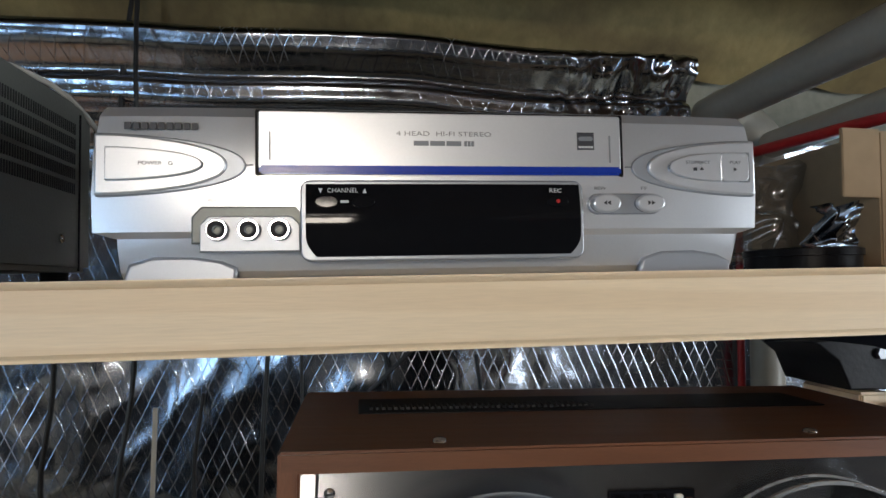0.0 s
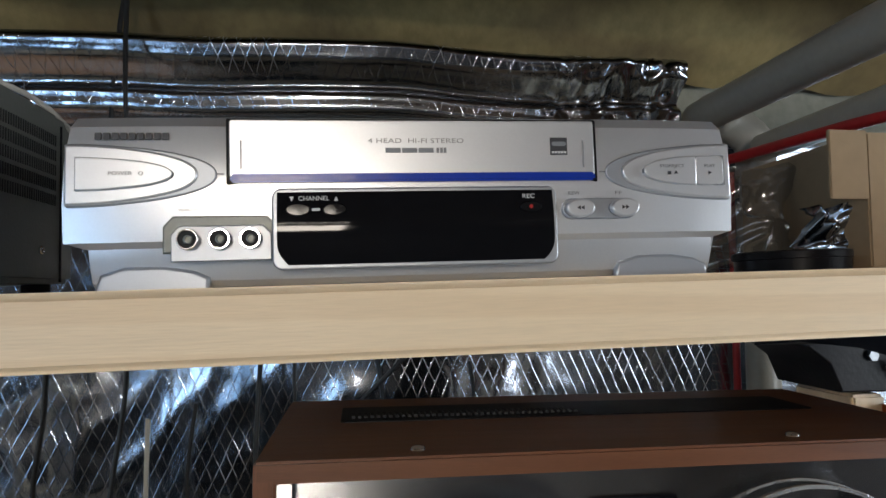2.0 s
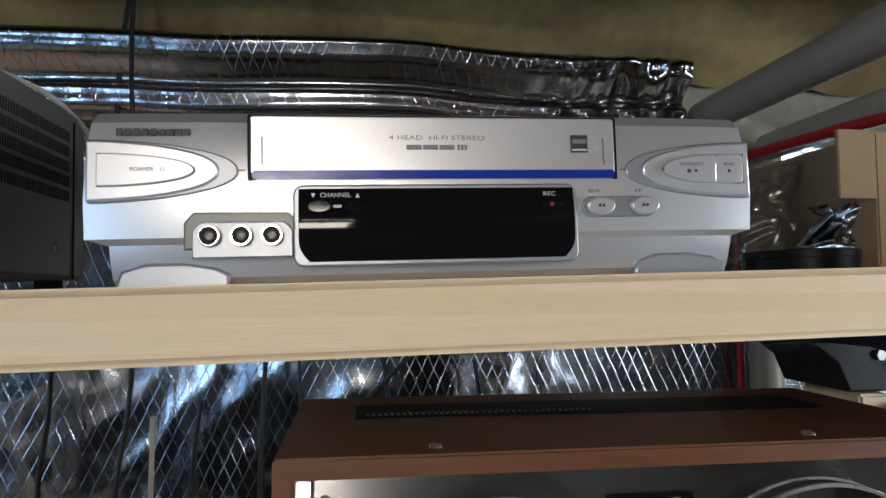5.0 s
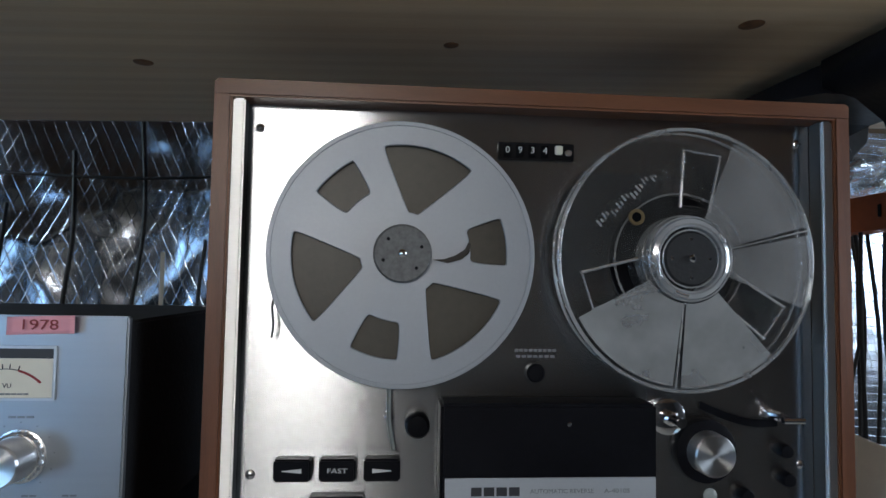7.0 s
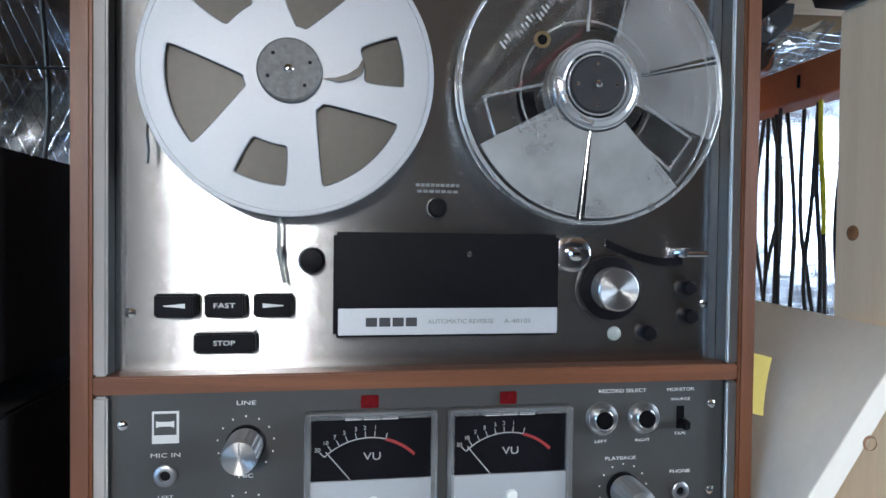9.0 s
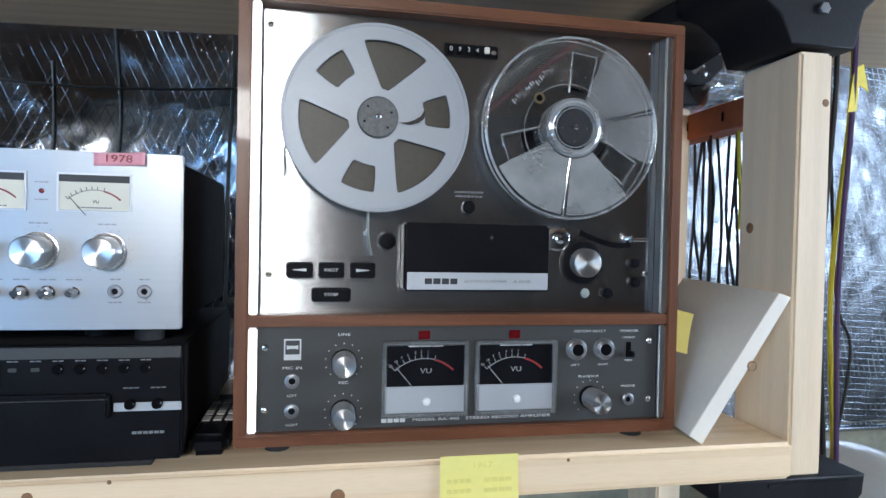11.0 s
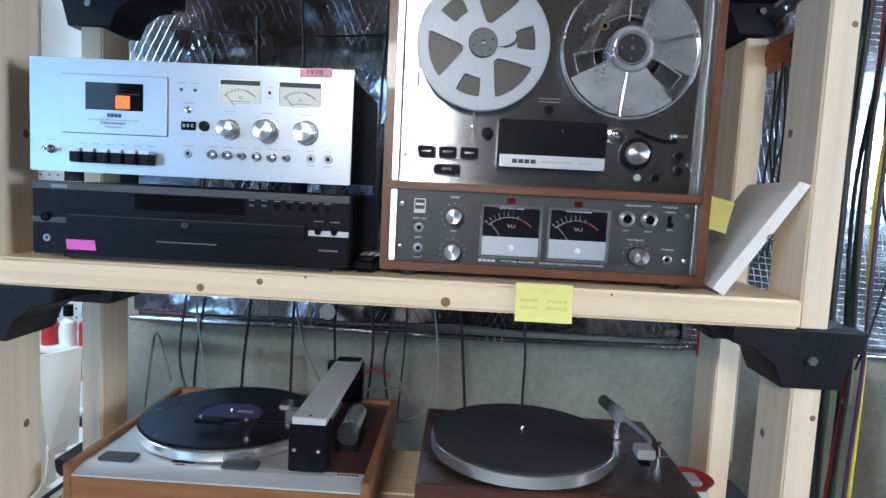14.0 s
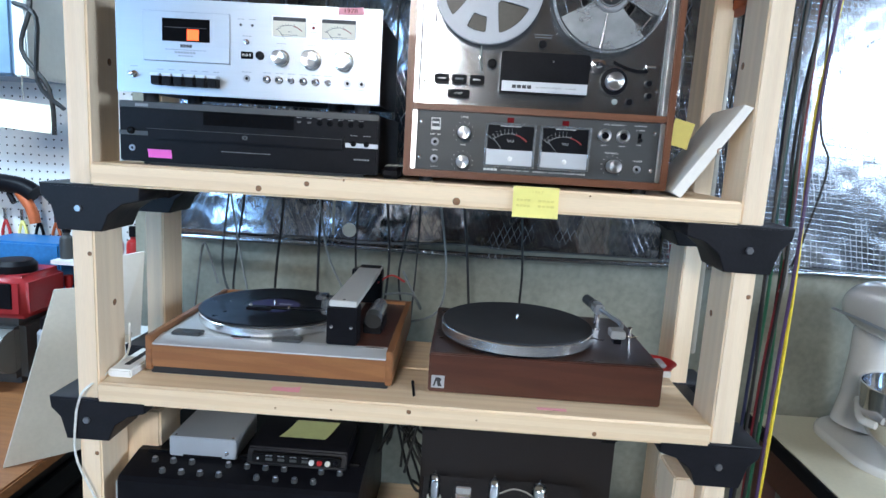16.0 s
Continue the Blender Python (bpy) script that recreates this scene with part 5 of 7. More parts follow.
    bars("maker_mark", 0.0935, 0.1155, F, 1.3822, 0.0034, INK, t, 4, 0.2)
    letters("lettering", "MODEL RA-40S   STEREO RECORD AMPLIFIER", 0.19, F, 1.3822, 0.0026, INK, t, 0.135)
    return t


tape_recorder()


# ---- cassette deck and disc changer ----
def cassette_deck():
    F = 0.338
    t = thing("cassette_deck", -0.288, 0.46, 1.4575, "silver front-loading cassette deck with twin meters", "cassette deck")
    part("case", box(-0.489, -0.083, F + 0.006, 0.60, 1.4735, 1.613, 0.002), BLACK_MATT, t, "black metal case")
    panel = part("front_panel", box(-0.499, -0.0775, F, F + 0.006, 1.471, 1.6165, 0.0012), ALU_CLEAN, t, "brushed aluminium front panel")
    for x in (-0.46, -0.4, -0.16, -0.11):
        part("foot", disc(x, 0.37 if abs(x + 0.28) > 0.14 else 0.40, 1.4583, 0.012, 0.0155, "z", 16), BLACK_MATT, t)
    door = part("cassette_door", outline([rrect(0.1365, 0.0735, 0.001, 3)], 0.003, -0.385, F, 1.559, 0.0006), ALU_CLEAN, t)
    part("door_gap", outline([rrect(0.139, 0.076, 0.001, 3)], 0.0006, -0.385, F, 1.559), INK_GREY, t)
    part("cassette_window", box(-0.4225, -0.347, F - 0.0036, F - 0.0028, 1.552, 1.5865), BLACK_GLOSS, door, "dark cassette window")
    part("lit_square", box(-0.3825, -0.3645, F - 0.0042, F - 0.0036, 1.5545, 1.5705), glow("orange_lamp", (1.0, 0.09, 0.01), 2.2), door, "glowing orange tape lamp")
    part("cassette_edge", box(-0.418, -0.352, F - 0.0041, F - 0.0036, 1.5725, 1.5735), INK_DARK, door)
    bars("maker_mark", -0.394, -0.3755, F - 0.003, 1.5455, 0.0048, INK_DARK, door, 4, 0.2)
    bars("small_print", -0.418, -0.353, F - 0.003, 1.5395, 0.0012, INK_GREY, door, 12, 0.3)
    bars("model_mark", -0.403, -0.37, F - 0.003, 1.5355, 0.003, INK_GREY, door, 7, 0.25)
    bars("small_print", -0.397, -0.374, F - 0.003, 1.5305, 0.0018, INK_GREY, door, 5, 0.3)
    part("power_switch", turned(-0.469, F, 1.499, [(0.006, 0), (0.0055, 0.003), (0.0026, 0.0036), (0.0022, 0.012), (0.003, 0.016), (0, 0.017)], "y", 18), CHROME, t)
    bars("small_print", -0.476, -0.464, F, 1.5115, 0.0012, INK_GREY, t, 4)
    for i in range(6):
        x = -0.4355 + i * 0.0180
        k = part("piano_key", box(x, x + 0.0138, F - 0.018, F, 1.4835, 1.4995, 0.0014), BLACK, t, "black and silver piano key")
        part("key_cap", box(x - 0.0006, x + 0.0152, F - 0.0195, F - 0.002, 1.4972, 1.5015, 0.0012), SATIN, k, "silver key top")
        bars("small_print", x + 0.003, x + 0.0125, F, 1.5085, 0.0012, INK_GREY, t, 2)
    for x in (-0.299, -0.281):
        part("lamp_lens", turned(x, F, 1.5825, [(0.0022, 0), (0.0018, 0.0012), (0, 0.0018)], "y", 12), INK_DARK, t)
        bars("small_print", x - 0.005, x + 0.005, F, 1.591, 0.0012, INK_GREY, t, 2)
    part("timer_switch", turned(-0.289, F, 1.557, [(0.0042, 0), (0.004, 0.002), (0.002, 0.0025), (0.0017, 0.01), (0, 0.0105)], "y", 16), CHROME, t)
    bars("small_print", -0.296, -0.282, F, 1.566, 0.0012, INK_GREY, t, 3)
    ctr = part("tape_counter", box(-0.2985, -0.279, F - 0.001, F, 1.5315, 1.5425, 0.0004), BLACK_GLOSS, t)
    for k in range(3):
        letters("digit", "0", -0.2945 + k * 0.0055, F - 0.0012, 1.537, 0.0048, INK, ctr)
    part("counter_reset", turned(-0.268, F, 1.5375, [(0.0068, 0), (0.0065, 0.0035), (0.0055, 0.004), (0, 0.0036)], "y", 24), BLACK, t)
    jack(-0.289, F, 1.5015, t)
    bars("small_print", -0.297, -0.282, F, 1.5115, 0.0012, INK_GREY, t, 3)
    for x0, x1 in ((-0.2495, -0.195), (-0.173, -0.117)):
        xm = (x0 + x1) / 2
        m = part("level_meter", outline([rrect(x1 - x0, 0.0315, 0.0006, 3), rrect(x1 - x0 - 0.003, 0.0285, 0.0004, 3)], 0.0016, xm, F, 1.583), SATIN, t, "recessed level meter")
        part("meter_face", box(x0 + 0.0015, x1 - 0.0015, F - 0.0006, F, 1.5685, 1.5915), PAPER, m, "cream meter scale")
        # Dark strip stands in for the shade below the recess's upper edge.
        part("meter_shade", box(x0 + 0.0015, x1 - 0.0015, F - 0.001, F, 1.5915, 1.5972), INK_DARK, m)
        vu_scale(xm, F - 0.0006, 1.5855, 0.046, m, INK_DARK, INK_RED, INK_DARK)
        letters("lettering", "VU", xm + 0.001, F - 0.0006, 1.5755, 0.0028, INK_DARK, m)
        bars("small_print", xm - 0.013, xm + 0.013, F - 0.0006, 1.5708, 0.001, INK_GREY, m, 8)
    part("peak_lamp", turned(-0.1845, F, 1.5835, [(0.0022, 0), (0.0018, 0.001), (0, 0.0016)], "y", 12), RED_LENS, t)
    for z in (1.5905, 1.5765):
        bars("small_print", -0.1895, -0.1795, F, z, 0.001, INK_GREY, t, 3)
    for x, r in ((-0.2345, 0.0122), (-0.1865, 0.0148), (-0.1355, 0.0148)):
        k = knob(x, F, 1.535, r, 0.0055, SPUN, t, "level_ring", True, 0.05)
        part("level_knob", turned(x, F - 0.0055, 1.535, [(r * 0.84, 0), (r * 0.82, 0.0165), (r * 0.75, 0.0175), (0, 0.017)], "y", 36), SPUN_Y, t, "spun aluminium level knob")
        bm = bmesh.new()
        for i in range(11):
            a = radians(-140 + 28 * i)
            disc(x + 0.0195 * math.sin(a), F, 1.535 + 0.0195 * math.cos(a), 0.0005, 0.0002, "y", 6, bm=bm)
        part("dial_marks", bm, INK_GREY, t)
        bars("small_print", x - 0.007, x + 0.007, F, 1.5575, 0.0012, INK_GREY, t, 3)
    for i in range(6):
        x = -0.2565 + i * 0.0193
        r = 0.0048 if i not in (2, 5) else 0.0038
        part("push_switch", turned(x, F, 1.5015, [(r * 1.25, 0), (r * 1.25, 0.0015), (r, 0.002), (r * 0.9, 0.011), (r * 0.6, 0.0125), (0, 0.0125)], "y", 20), CHROME, t)
        bars("small_print", x - 0.006, x + 0.006, F, 1.512, 0.0011, INK_GREY, t, 2)
    for x in (-0.129, -0.1065):
        jack(x, F, 1.5025, t, 0.0056)
        bars("small_print", x - 0.005, x + 0.005, F, 1.4935, 0.0011, INK_GREY, t, 3)
        bars("small_print", x - 0.004, x + 0.004, F, 1.5125, 0.0011, INK_GREY, t, 2)


ALU_CLEAN = mat("bead_aluminium", (0.37, 0.40, 0.435), 0.38, 0.8, 0.03, 10, 0.03, 700, (1, 30, 30))
cassette_deck()

tag = thing("sticky_note", -0.127, 0.337, 1.606, "small pink paper flag with a written year", "sticky note")
def flag():
    bm = sheet(10, 4, lambda u, v: (-0.146 + 0.040 * u, 0.3372 - 0.004 * u ** 3, 1.605 + 0.0105 * v + 0.0015 * u))
    r = bmesh.ops.extrude_face_region(bm, geom=bm.faces[:])
    bmesh.ops.translate(bm, vec=(0, -0.0002, 0), verts=[v for v in r["geom"] if isinstance(v, bmesh.types.BMVert)])
    bmesh.ops.recalc_face_normals(bm, faces=bm.faces)
    part("paper", bm, PAPER_P, tag)
    letters("lettering", "1978", -0.127, 0.3355, 1.611, 0.0062, INK_RED, tag, 0.02)
flag()


def disc_changer():
    F = 0.338
    t = thing("disc_changer", -0.287, 0.48, 1.3565, "black multi-disc player with a wide tray", "disc player")
    part("case", box(-0.495, -0.078, F + 0.012, 0.625, 1.363, 1.457, 0.002), BLACK_MATT, t)
    part("front_panel", box(-0.497, -0.076, F, F + 0.012, 1.3615, 1.4578, 0.002), BLACK, t)
    part("top_lip", box(-0.496, -0.077, F - 0.0012, F + 0.001, 1.4475, 1.4568, 0.0005), CHARCOAL, t)
    part("base_step", box(-0.447, -0.10, F + 0.001, F + 0.02, 1.357, 1.3612), BLACK_MATT, t)
    part("display", box(-0.359, -0.213, F - 0.0006, F, 1.4255, 1.4465), BLACK_GLOSS, t, "dark display window")
    tray = part("disc_tray", box(-0.4475, -0.131, F - 0.008, F, 1.399, 1.4195, 0.002), BLACK, t)
    part("tray_line", box(-0.4475, -0.131, F - 0.0083, F - 0.0078, 1.415, 1.4156), CHARCOAL, tray)
    part("disc_mark", outline([ring(0.0045, 20, rz=0.0035), ring(0.0018, 20, rz=0.0015)], 0.0003, -0.289, F - 0.008, 1.409), CHARCOAL, tray)
    for x0, x1 in ((-0.4965, -0.4495), (-0.129, -0.0765)):
        part("silver_band", box(x0, x1, F - 0.0018, F, 1.4035, 1.4105, 0.0004), CHARCOAL if x0 < -0.3 else SATIN, t)
    part("power_button", turned(-0.476, F - 0.0018, 1.4105, [(0.0058, 0), (0.0055, 0.004), (0.004, 0.005), (0, 0.0052)], "y", 20), BLACK_GLOSS, t)
    for x in (-0.116, -0.095):
        part("tray_button", turned(x, F - 0.0018, 1.4095, [(0.0044, 0), (0.0042, 0.003), (0.003, 0.004), (0, 0.0042)], "y", 16), BLACK_GLOSS, t)
        bars("small_print", x - 0.006, x + 0.006, F, 1.4225, 0.001, INK_GREY, t, 3)
    for i in range(7):
        x = -0.2045 + i * 0.0166
        if i < 2:
            part("mode_button", box(x - 0.003, x + 0.003, F - 0.0015, F, 1.4375, 1.4405, 0.0004), CHARCOAL, t)
        else:
            part("track_button", turned(x, F, 1.439, [(0.0042, 0), (0.004, 0.002), (0.003, 0.003), (0, 0.0032)], "y", 16), BLACK_GLOSS, t)
        bars("small_print", x - 0.004, x + 0.004, F, 1.4458, 0.0009, INK_GREY, t, 2)
    jack(-0.476, F, 1.383, t, 0.005)
    bars("maker_mark", -0.4695, -0.4485, F - 0.0012, 1.4515, 0.0045, INK_GREY, t, 1)
    bars("small_print", -0.33, -0.25, F, 1.385, 0.0012, INK_GREY, t, 14)
    bars("small_print", -0.115, -0.09, F, 1.385, 0.0022, INK_GREY, t, 6)
    for x in (-0.46, -0.12):
        for y in (0.37, 0.59):
            part("foot", disc(x, y, 1.3565, 0.013, 0.0066, "z", 16), BLACK_MATT, t)


disc_changer()
tag = thing("sticky_note", -0.43, 0.3375, 1.3685, "blank magenta paper flag", "sticky note")
part("paper", sheet(6, 3, lambda u, v: (-0.4495 + 0.039 * u, 0.3372 - 0.003 * v * v, 1.369 + 0.0135 * v)), MAGENTA, tag)

remote = thing("remote_control", -0.056, 0.42, 1.3565, "black remote control with pale key legends", "remote control")
part("body", box(-0.0745, -0.0405, 0.352, 0.50, 1.3567, 1.376, 0.006, seg=3), BLACK, remote)
for i in range(3):
    for j in range(4):
        part("key", box(-0.071 + i * 0.0105, -0.0635 + i * 0.0105, 0.395 + j * 0.02, 0.409 + j * 0.02, 1.3758, 1.3772, 0.0005), INK if j < 2 else CHARCOAL, remote)


# ---- offcut, notes and small things on the rack ----
def offcut():
    t = thing("board_offcut", 0.40, 0.37, 1.3565, "white laminated board offcut leaning against the post", "board")
    me = outline([[(0.3905, 1.3655), (0.4035, 1.3572), (0.4965, 1.499), (0.4845, 1.503)]], 0.225, 0, 0.552, 0, 0.0012)
    for v in me.vertices:
        v.co.x += 0.16 * (v.co.y - 0.327)
    part("board", me, mat("laminate", (0.84, 0.79, 0.70), 0.4, 0, 0.06, 10, 0.05), t)
    part("edge_chip", outline([ring(0.005, 20), ring(0.0042, 20, 0.0012, -0.0008)], 0.0006, 0.4555, 0.3272, 1.432), KNOT, t)


offcut()


def note(x, y, z, w, h, m, label, lines=0, turn=None):
    t = thing("sticky_note", x, y, z, label, "sticky note")
    bm = sheet(8, 8, lambda u, v: (x + (u - 0.5) * w, y - 0.0012 - 0.006 * (1 - v) ** 2.2, z + (v - 0.5) * h))
    part("paper", bm, m, t)
    if lines:
        letters("lettering", "1967", x + 0.002, y - 0.0022, z + h * 0.32, 0.0055, INK_YELLOW, t, 0.017)
        for k, zz in enumerate((0.06, -0.12)):
            bars("handwriting", x - w * 0.42, x - w * 0.12, y - 0.0046 - 0.001 * k, z + h * zz, 0.0035, INK_YELLOW, t, 4)
            bars("handwriting", x + w * 0.05, x + w * 0.4, y - 0.0046 - 0.001 * k, z + h * zz, 0.0035, INK_YELLOW, t, 4)
    if turn:
        tilted(t, turn)
    return t


INK_YELLOW = mat("faint_ink", (0.76, 0.68, 0.21), 0.8, 0, 0.1)
note(0.1775, 0.3168, 1.3365, 0.0715, 0.048, PAPER_Y, "yellow sticky note with faint handwriting on the shelf edge", 1)
note(0.416, 0.40, 1.457, 0.034, 0.044, PAPER_Y, "bent yellow sticky note beside the tape recorder", 0, Matrix.Rotation(radians(14), 4, "Y"))

t = thing("paper_flag", -0.215, 0.355, 0.984, "folded pink paper flag lying on the plank", "sticky note")
part("paper", sheet(6, 3, lambda u, v: (-0.245 + 0.05 * u, 0.335 + 0.018 * v, 0.9848 + 0.008 * max(0, u - 0.6) * v + 0.0006)), PAPER_P, t)
t = thing("paper_flag", 0.236, 0.352, 0.984, "red-inked paper label stuck on the plank", "sticky note")
part("paper", box(0.212, 0.262, 0.338, 0.348, 0.9842, 0.9846), PAPER_P, t)
bars("handwriting", 0.228, 0.248, 0.3382, 0.9848, 0.0004, INK_RED, t, 4)
t = thing("stylus_brush", 0.0, 0.36, 0.984, "small black stylus brush on the plank", "brush")
part("handle", tube([(-0.004, 0.372, 1.006), (0.001, 0.352, 0.987)], 0.0025, 8, smoothed=False), BLACK, t)
t = thing("power_supply", -0.53, 0.39, 0.984, "flat white plastic adapter on the plank", "adapter")
part("body", box(-0.5345, -0.492, 0.345, 0.46, 0.9842, 0.999, 0.003), WHITE, t)
part("slot", box(-0.518, -0.508, 0.37, 0.452, 0.999, 0.9998), BLACK, t)


# ---- turntables ----
def radial_arm_turntable():
    X0, X1, Y0, Y1, Z = -0.482, -0.041, 0.374, 0.735, 0.984
    t = thing("turntable", -0.26, 0.55, Z, "teak-sided turntable with a straight-line tonearm and record", "turntable")
    part("plinth", box(X0 + 0.008, X1 - 0.008, Y0 + 0.006, Y1 - 0.004, Z + 0.0003, Z + 0.014), BLACK_MATT, t)
    part("front_board", box(X0 + 0.012, X1 - 0.012, Y0 + 0.001, Y0 + 0.013, Z + 0.014, Z + 0.0535, 0.001), TEAK, t, "teak front board")
    for x in (X0, X1 - 0.012):
        part("side_board", box(x, x + 0.012, Y0, Y1, Z + 0.008, Z + 0.071, 0.0015), TEAK_Y, t, "teak side board")
    part("back_board", box(X0 + 0.012, X1 - 0.012, Y1 - 0.012, Y1, Z + 0.012, Z + 0.071, 0.001), TEAK, t)
    ZT = Z + 0.063
    part("deck_plate", box(X0 + 0.0125, -0.147, Y0 + 0.03, Y1 - 0.0125, ZT - 0.006, ZT, 0.0006), mat("deck_grey", (0.5, 0.51, 0.5), 0.42, 0.3, 0.05, 20, 0.04, 500), t, "grey metal deck plate")
    bm = bmesh.new()
    pr = [(Y0 + 0.0005, ZT - 0.0085), (Y0 + 0.0005, ZT - 0.006), (Y0 + 0.03, ZT + 0.0002), (Y0 + 0.045, ZT + 0.0002), (Y0 + 0.045, ZT - 0.009)]
    a = [bm.verts.new((X0 + 0.0125, y, z)) for y, z in pr]
    b = [bm.verts.new((X1 - 0.0125, y, z)) for y, z in pr]
    for i in range(5):
        j = (i + 1) % 5
        bm.faces.new((a[i], a[j], b[j], b[i]))
    bm.faces.new(a[::-1]), bm.faces.new(b)
    bmesh.ops.recalc_face_normals(bm, faces=bm.faces)
    part("front_strip", bm, STRIP, t, "bright aluminium front strip")
    part("arm_board", box(-0.146, X1 - 0.0135, Y0 + 0.046, Y1 - 0.0125, ZT - 0.006, ZT + 0.001, 0.0008), DARKWOOD, t, "dark arm board")
    part("board_screw", disc(-0.073, 0.52, ZT + 0.001, 0.003, 0.001, "z", 12), CHROME, t)
    badge = part("maker_badge", box(-0.098, -0.058, Y0 + 0.033, Y0 + 0.043, ZT, ZT + 0.0007), INK, t)
    bmk = bmesh.new()
    for i in range(6):
        box(-0.094 + i * 0.0055, -0.0903 + i * 0.0055, Y0 + 0.0355, Y0 + 0.0405, ZT + 0.0006, ZT + 0.0011, bm=bmk)
    part("badge_bars", bmk, INK_DARK, badge)
    for x in (-0.425, -0.24):
        part("control_slab", box(x - 0.026, x + 0.026, Y0 + 0.033, Y0 + 0.058, ZT, ZT + 0.006, 0.0012), CHARCOAL, t, "dark grey control slab")
    part("speed_window", box(-0.345, -0.31, Y0 + 0.044, Y0 + 0.053, ZT, ZT + 0.0008), INK_DARK, t)
    part("speed_mark", box(-0.338, -0.322, Y0 + 0.037, Y0 + 0.041, ZT, ZT + 0.0006), INK_RED, t)
    cx, cy, R = -0.308, 0.563, 0.146
    pl = part("platter", turned(cx, cy, ZT + 0.002, [(R - 0.006, 0), (R, 0.002), (R, 0.016), (R - 0.002, 0.018), (0, 0.018)], "z", 96), SPUN, t, "polished metal platter")
    part("mat", turned(cx, cy, ZT + 0.020, [(R - 0.004, 0), (R - 0.004, 0.003), (0, 0.003)], "z", 72), BLACK_MATT, pl)
    rec = part("record", turned(cx, cy, ZT + 0.0232, [(R + 0.0005, 0), (R + 0.0015, 0.0008), (R, 0.0016), (R - 0.006, 0.0013), (0.062, 0.0013), (0.0615, 0.0009), (0.052, 0.0009), (0.0515, 0.0014), (0, 0.0014)], "z", 96), VINYL, t, "black vinyl record")
    lab = part("record_label", turned(cx, cy, ZT + 0.0246, [(0.05, 0), (0.05, 0.0003), (0, 0.0003)], "z", 48), mat("label_violet", (0.045, 0.04, 0.13), 0.5, 0, 0.2, 30, 0.03), rec, "dark violet record label")
    part("label_patch", box(cx + 0.005, cx + 0.032, cy + 0.008, cy + 0.016, ZT + 0.0249, ZT + 0.0253), mat("label_pale", (0.3, 0.3, 0.42), 0.6), lab)
    part("spindle", turned(cx, cy, ZT + 0.0246, [(0.0036, 0), (0.0034, 0.008), (0.002, 0.0105), (0, 0.011)], "z", 14), CHROME, pl)
    # straight-line arm: black tower, aluminium bar, carriage, motor
    ax0, ax1 = -0.168, -0.112
    part("arm_tower", box(ax0, ax1, 0.412, 0.452, ZT + 0.001, ZT + 0.072, 0.002), BLACK, t, "black arm tower")
    for x in (ax0 + 0.009, ax1 - 0.011):
        part("tower_screw", turned(x, 0.412, ZT + 0.035, [(0.0036, 0), (0.003, 0.0014), (0, 0.0018)], "y", 14), CHROME, t)
    part("rear_tower", box(ax0 - 0.012, ax1 + 0.002, 0.72, 0.745, ZT + 0.001, ZT + 0.078, 0.002), BLACK, t)
    part("arm_bar", box(ax0 + 0.004, ax1 - 0.002, 0.414, 0.755, ZT + 0.0722, ZT + 0.083, 0.0012), mat("arm_aluminium", (0.62, 0.61, 0.58), 0.45, 0.2, 0.06, 14, 0.05, 500, (8, 1, 8)), t, "aluminium arm housing")
    part("bar_end", box(ax0 + 0.006, ax1 - 0.004, 0.72, 0.75, ZT + 0.0832, ZT + 0.0842), BLACK, t)
    part("bar_screw", disc(-0.139, 0.424, ZT + 0.083, 0.0028, 0.0008, "z", 12), INK_DARK, t)
    part("arm_rail", tube([(ax0 - 0.008, 0.45, ZT + 0.055), (ax0 - 0.008, 0.72, ZT + 0.055)], 0.003, 10, smoothed=False), CHROME, t)
    car = part("carriage", box(-0.196, ax0 - 0.003, 0.49, 0.515, ZT + 0.033, ZT + 0.062, 0.002), clear("clear_carriage", (0.85, 0.87, 0.88), 0.1, 0.12), t, "clear plastic arm carriage")
    part("tonearm", tube([(-0.19, 0.502, ZT + 0.04), (-0.24, 0.507, ZT + 0.037), (-0.305, 0.503, ZT + 0.036)], 0.0034, 10), BLACK, car)
    part("head_shell", box(-0.345, -0.296, 0.494, 0.512, ZT + 0.031, ZT + 0.038, 0.0015), BLACK, car, "black headshell")
    for x in (-0.338, -0.262):
        part("finger_pin", turned(x, 0.503, ZT + 0.036, [(0.0035, 0), (0.0035, 0.004), (0.002, 0.006), (0, 0.0062)], "z", 12), CHROME, car)
    part("weight_plate", box(-0.21, -0.19, 0.505, 0.535, ZT + 0.058, ZT + 0.066, 0.001), CHROME, car)
    mot = part("motor", tube([(-0.094, 0.50, ZT + 0.034), (-0.094, 0.58, ZT + 0.034)], 0.0155, 20, smoothed=False), SPUN, t, "round drive motor")
    part("motor_band", tube([(-0.094, 0.484, ZT + 0.028), (-0.094, 0.50, ZT + 0.034)], 0.0165, 20, smoothed=False), CHARCOAL, mot)
    part("motor_saddle", box(-0.114, -0.078, 0.49, 0.58, ZT + 0.001, ZT + 0.022, 0.002), BLACK, mot)
    part("pink_lead", tube([(-0.12, 0.72, ZT + 0.05), (-0.09, 0.735, ZT + 0.066), (-0.06, 0.745, ZT + 0.05)], 0.0022, 6), RED, t)
    return t


TEAK_Y = lined(mat("teak_side", (0.27, 0.115, 0.042), 0.42, 0, 0.2, 9, 0.08, 150, (8, 1, 8)), (0.18, 0.075, 0.03), 0.4, (16, 1.2, 16), 1.6, 8.0)
radial_arm_turntable()


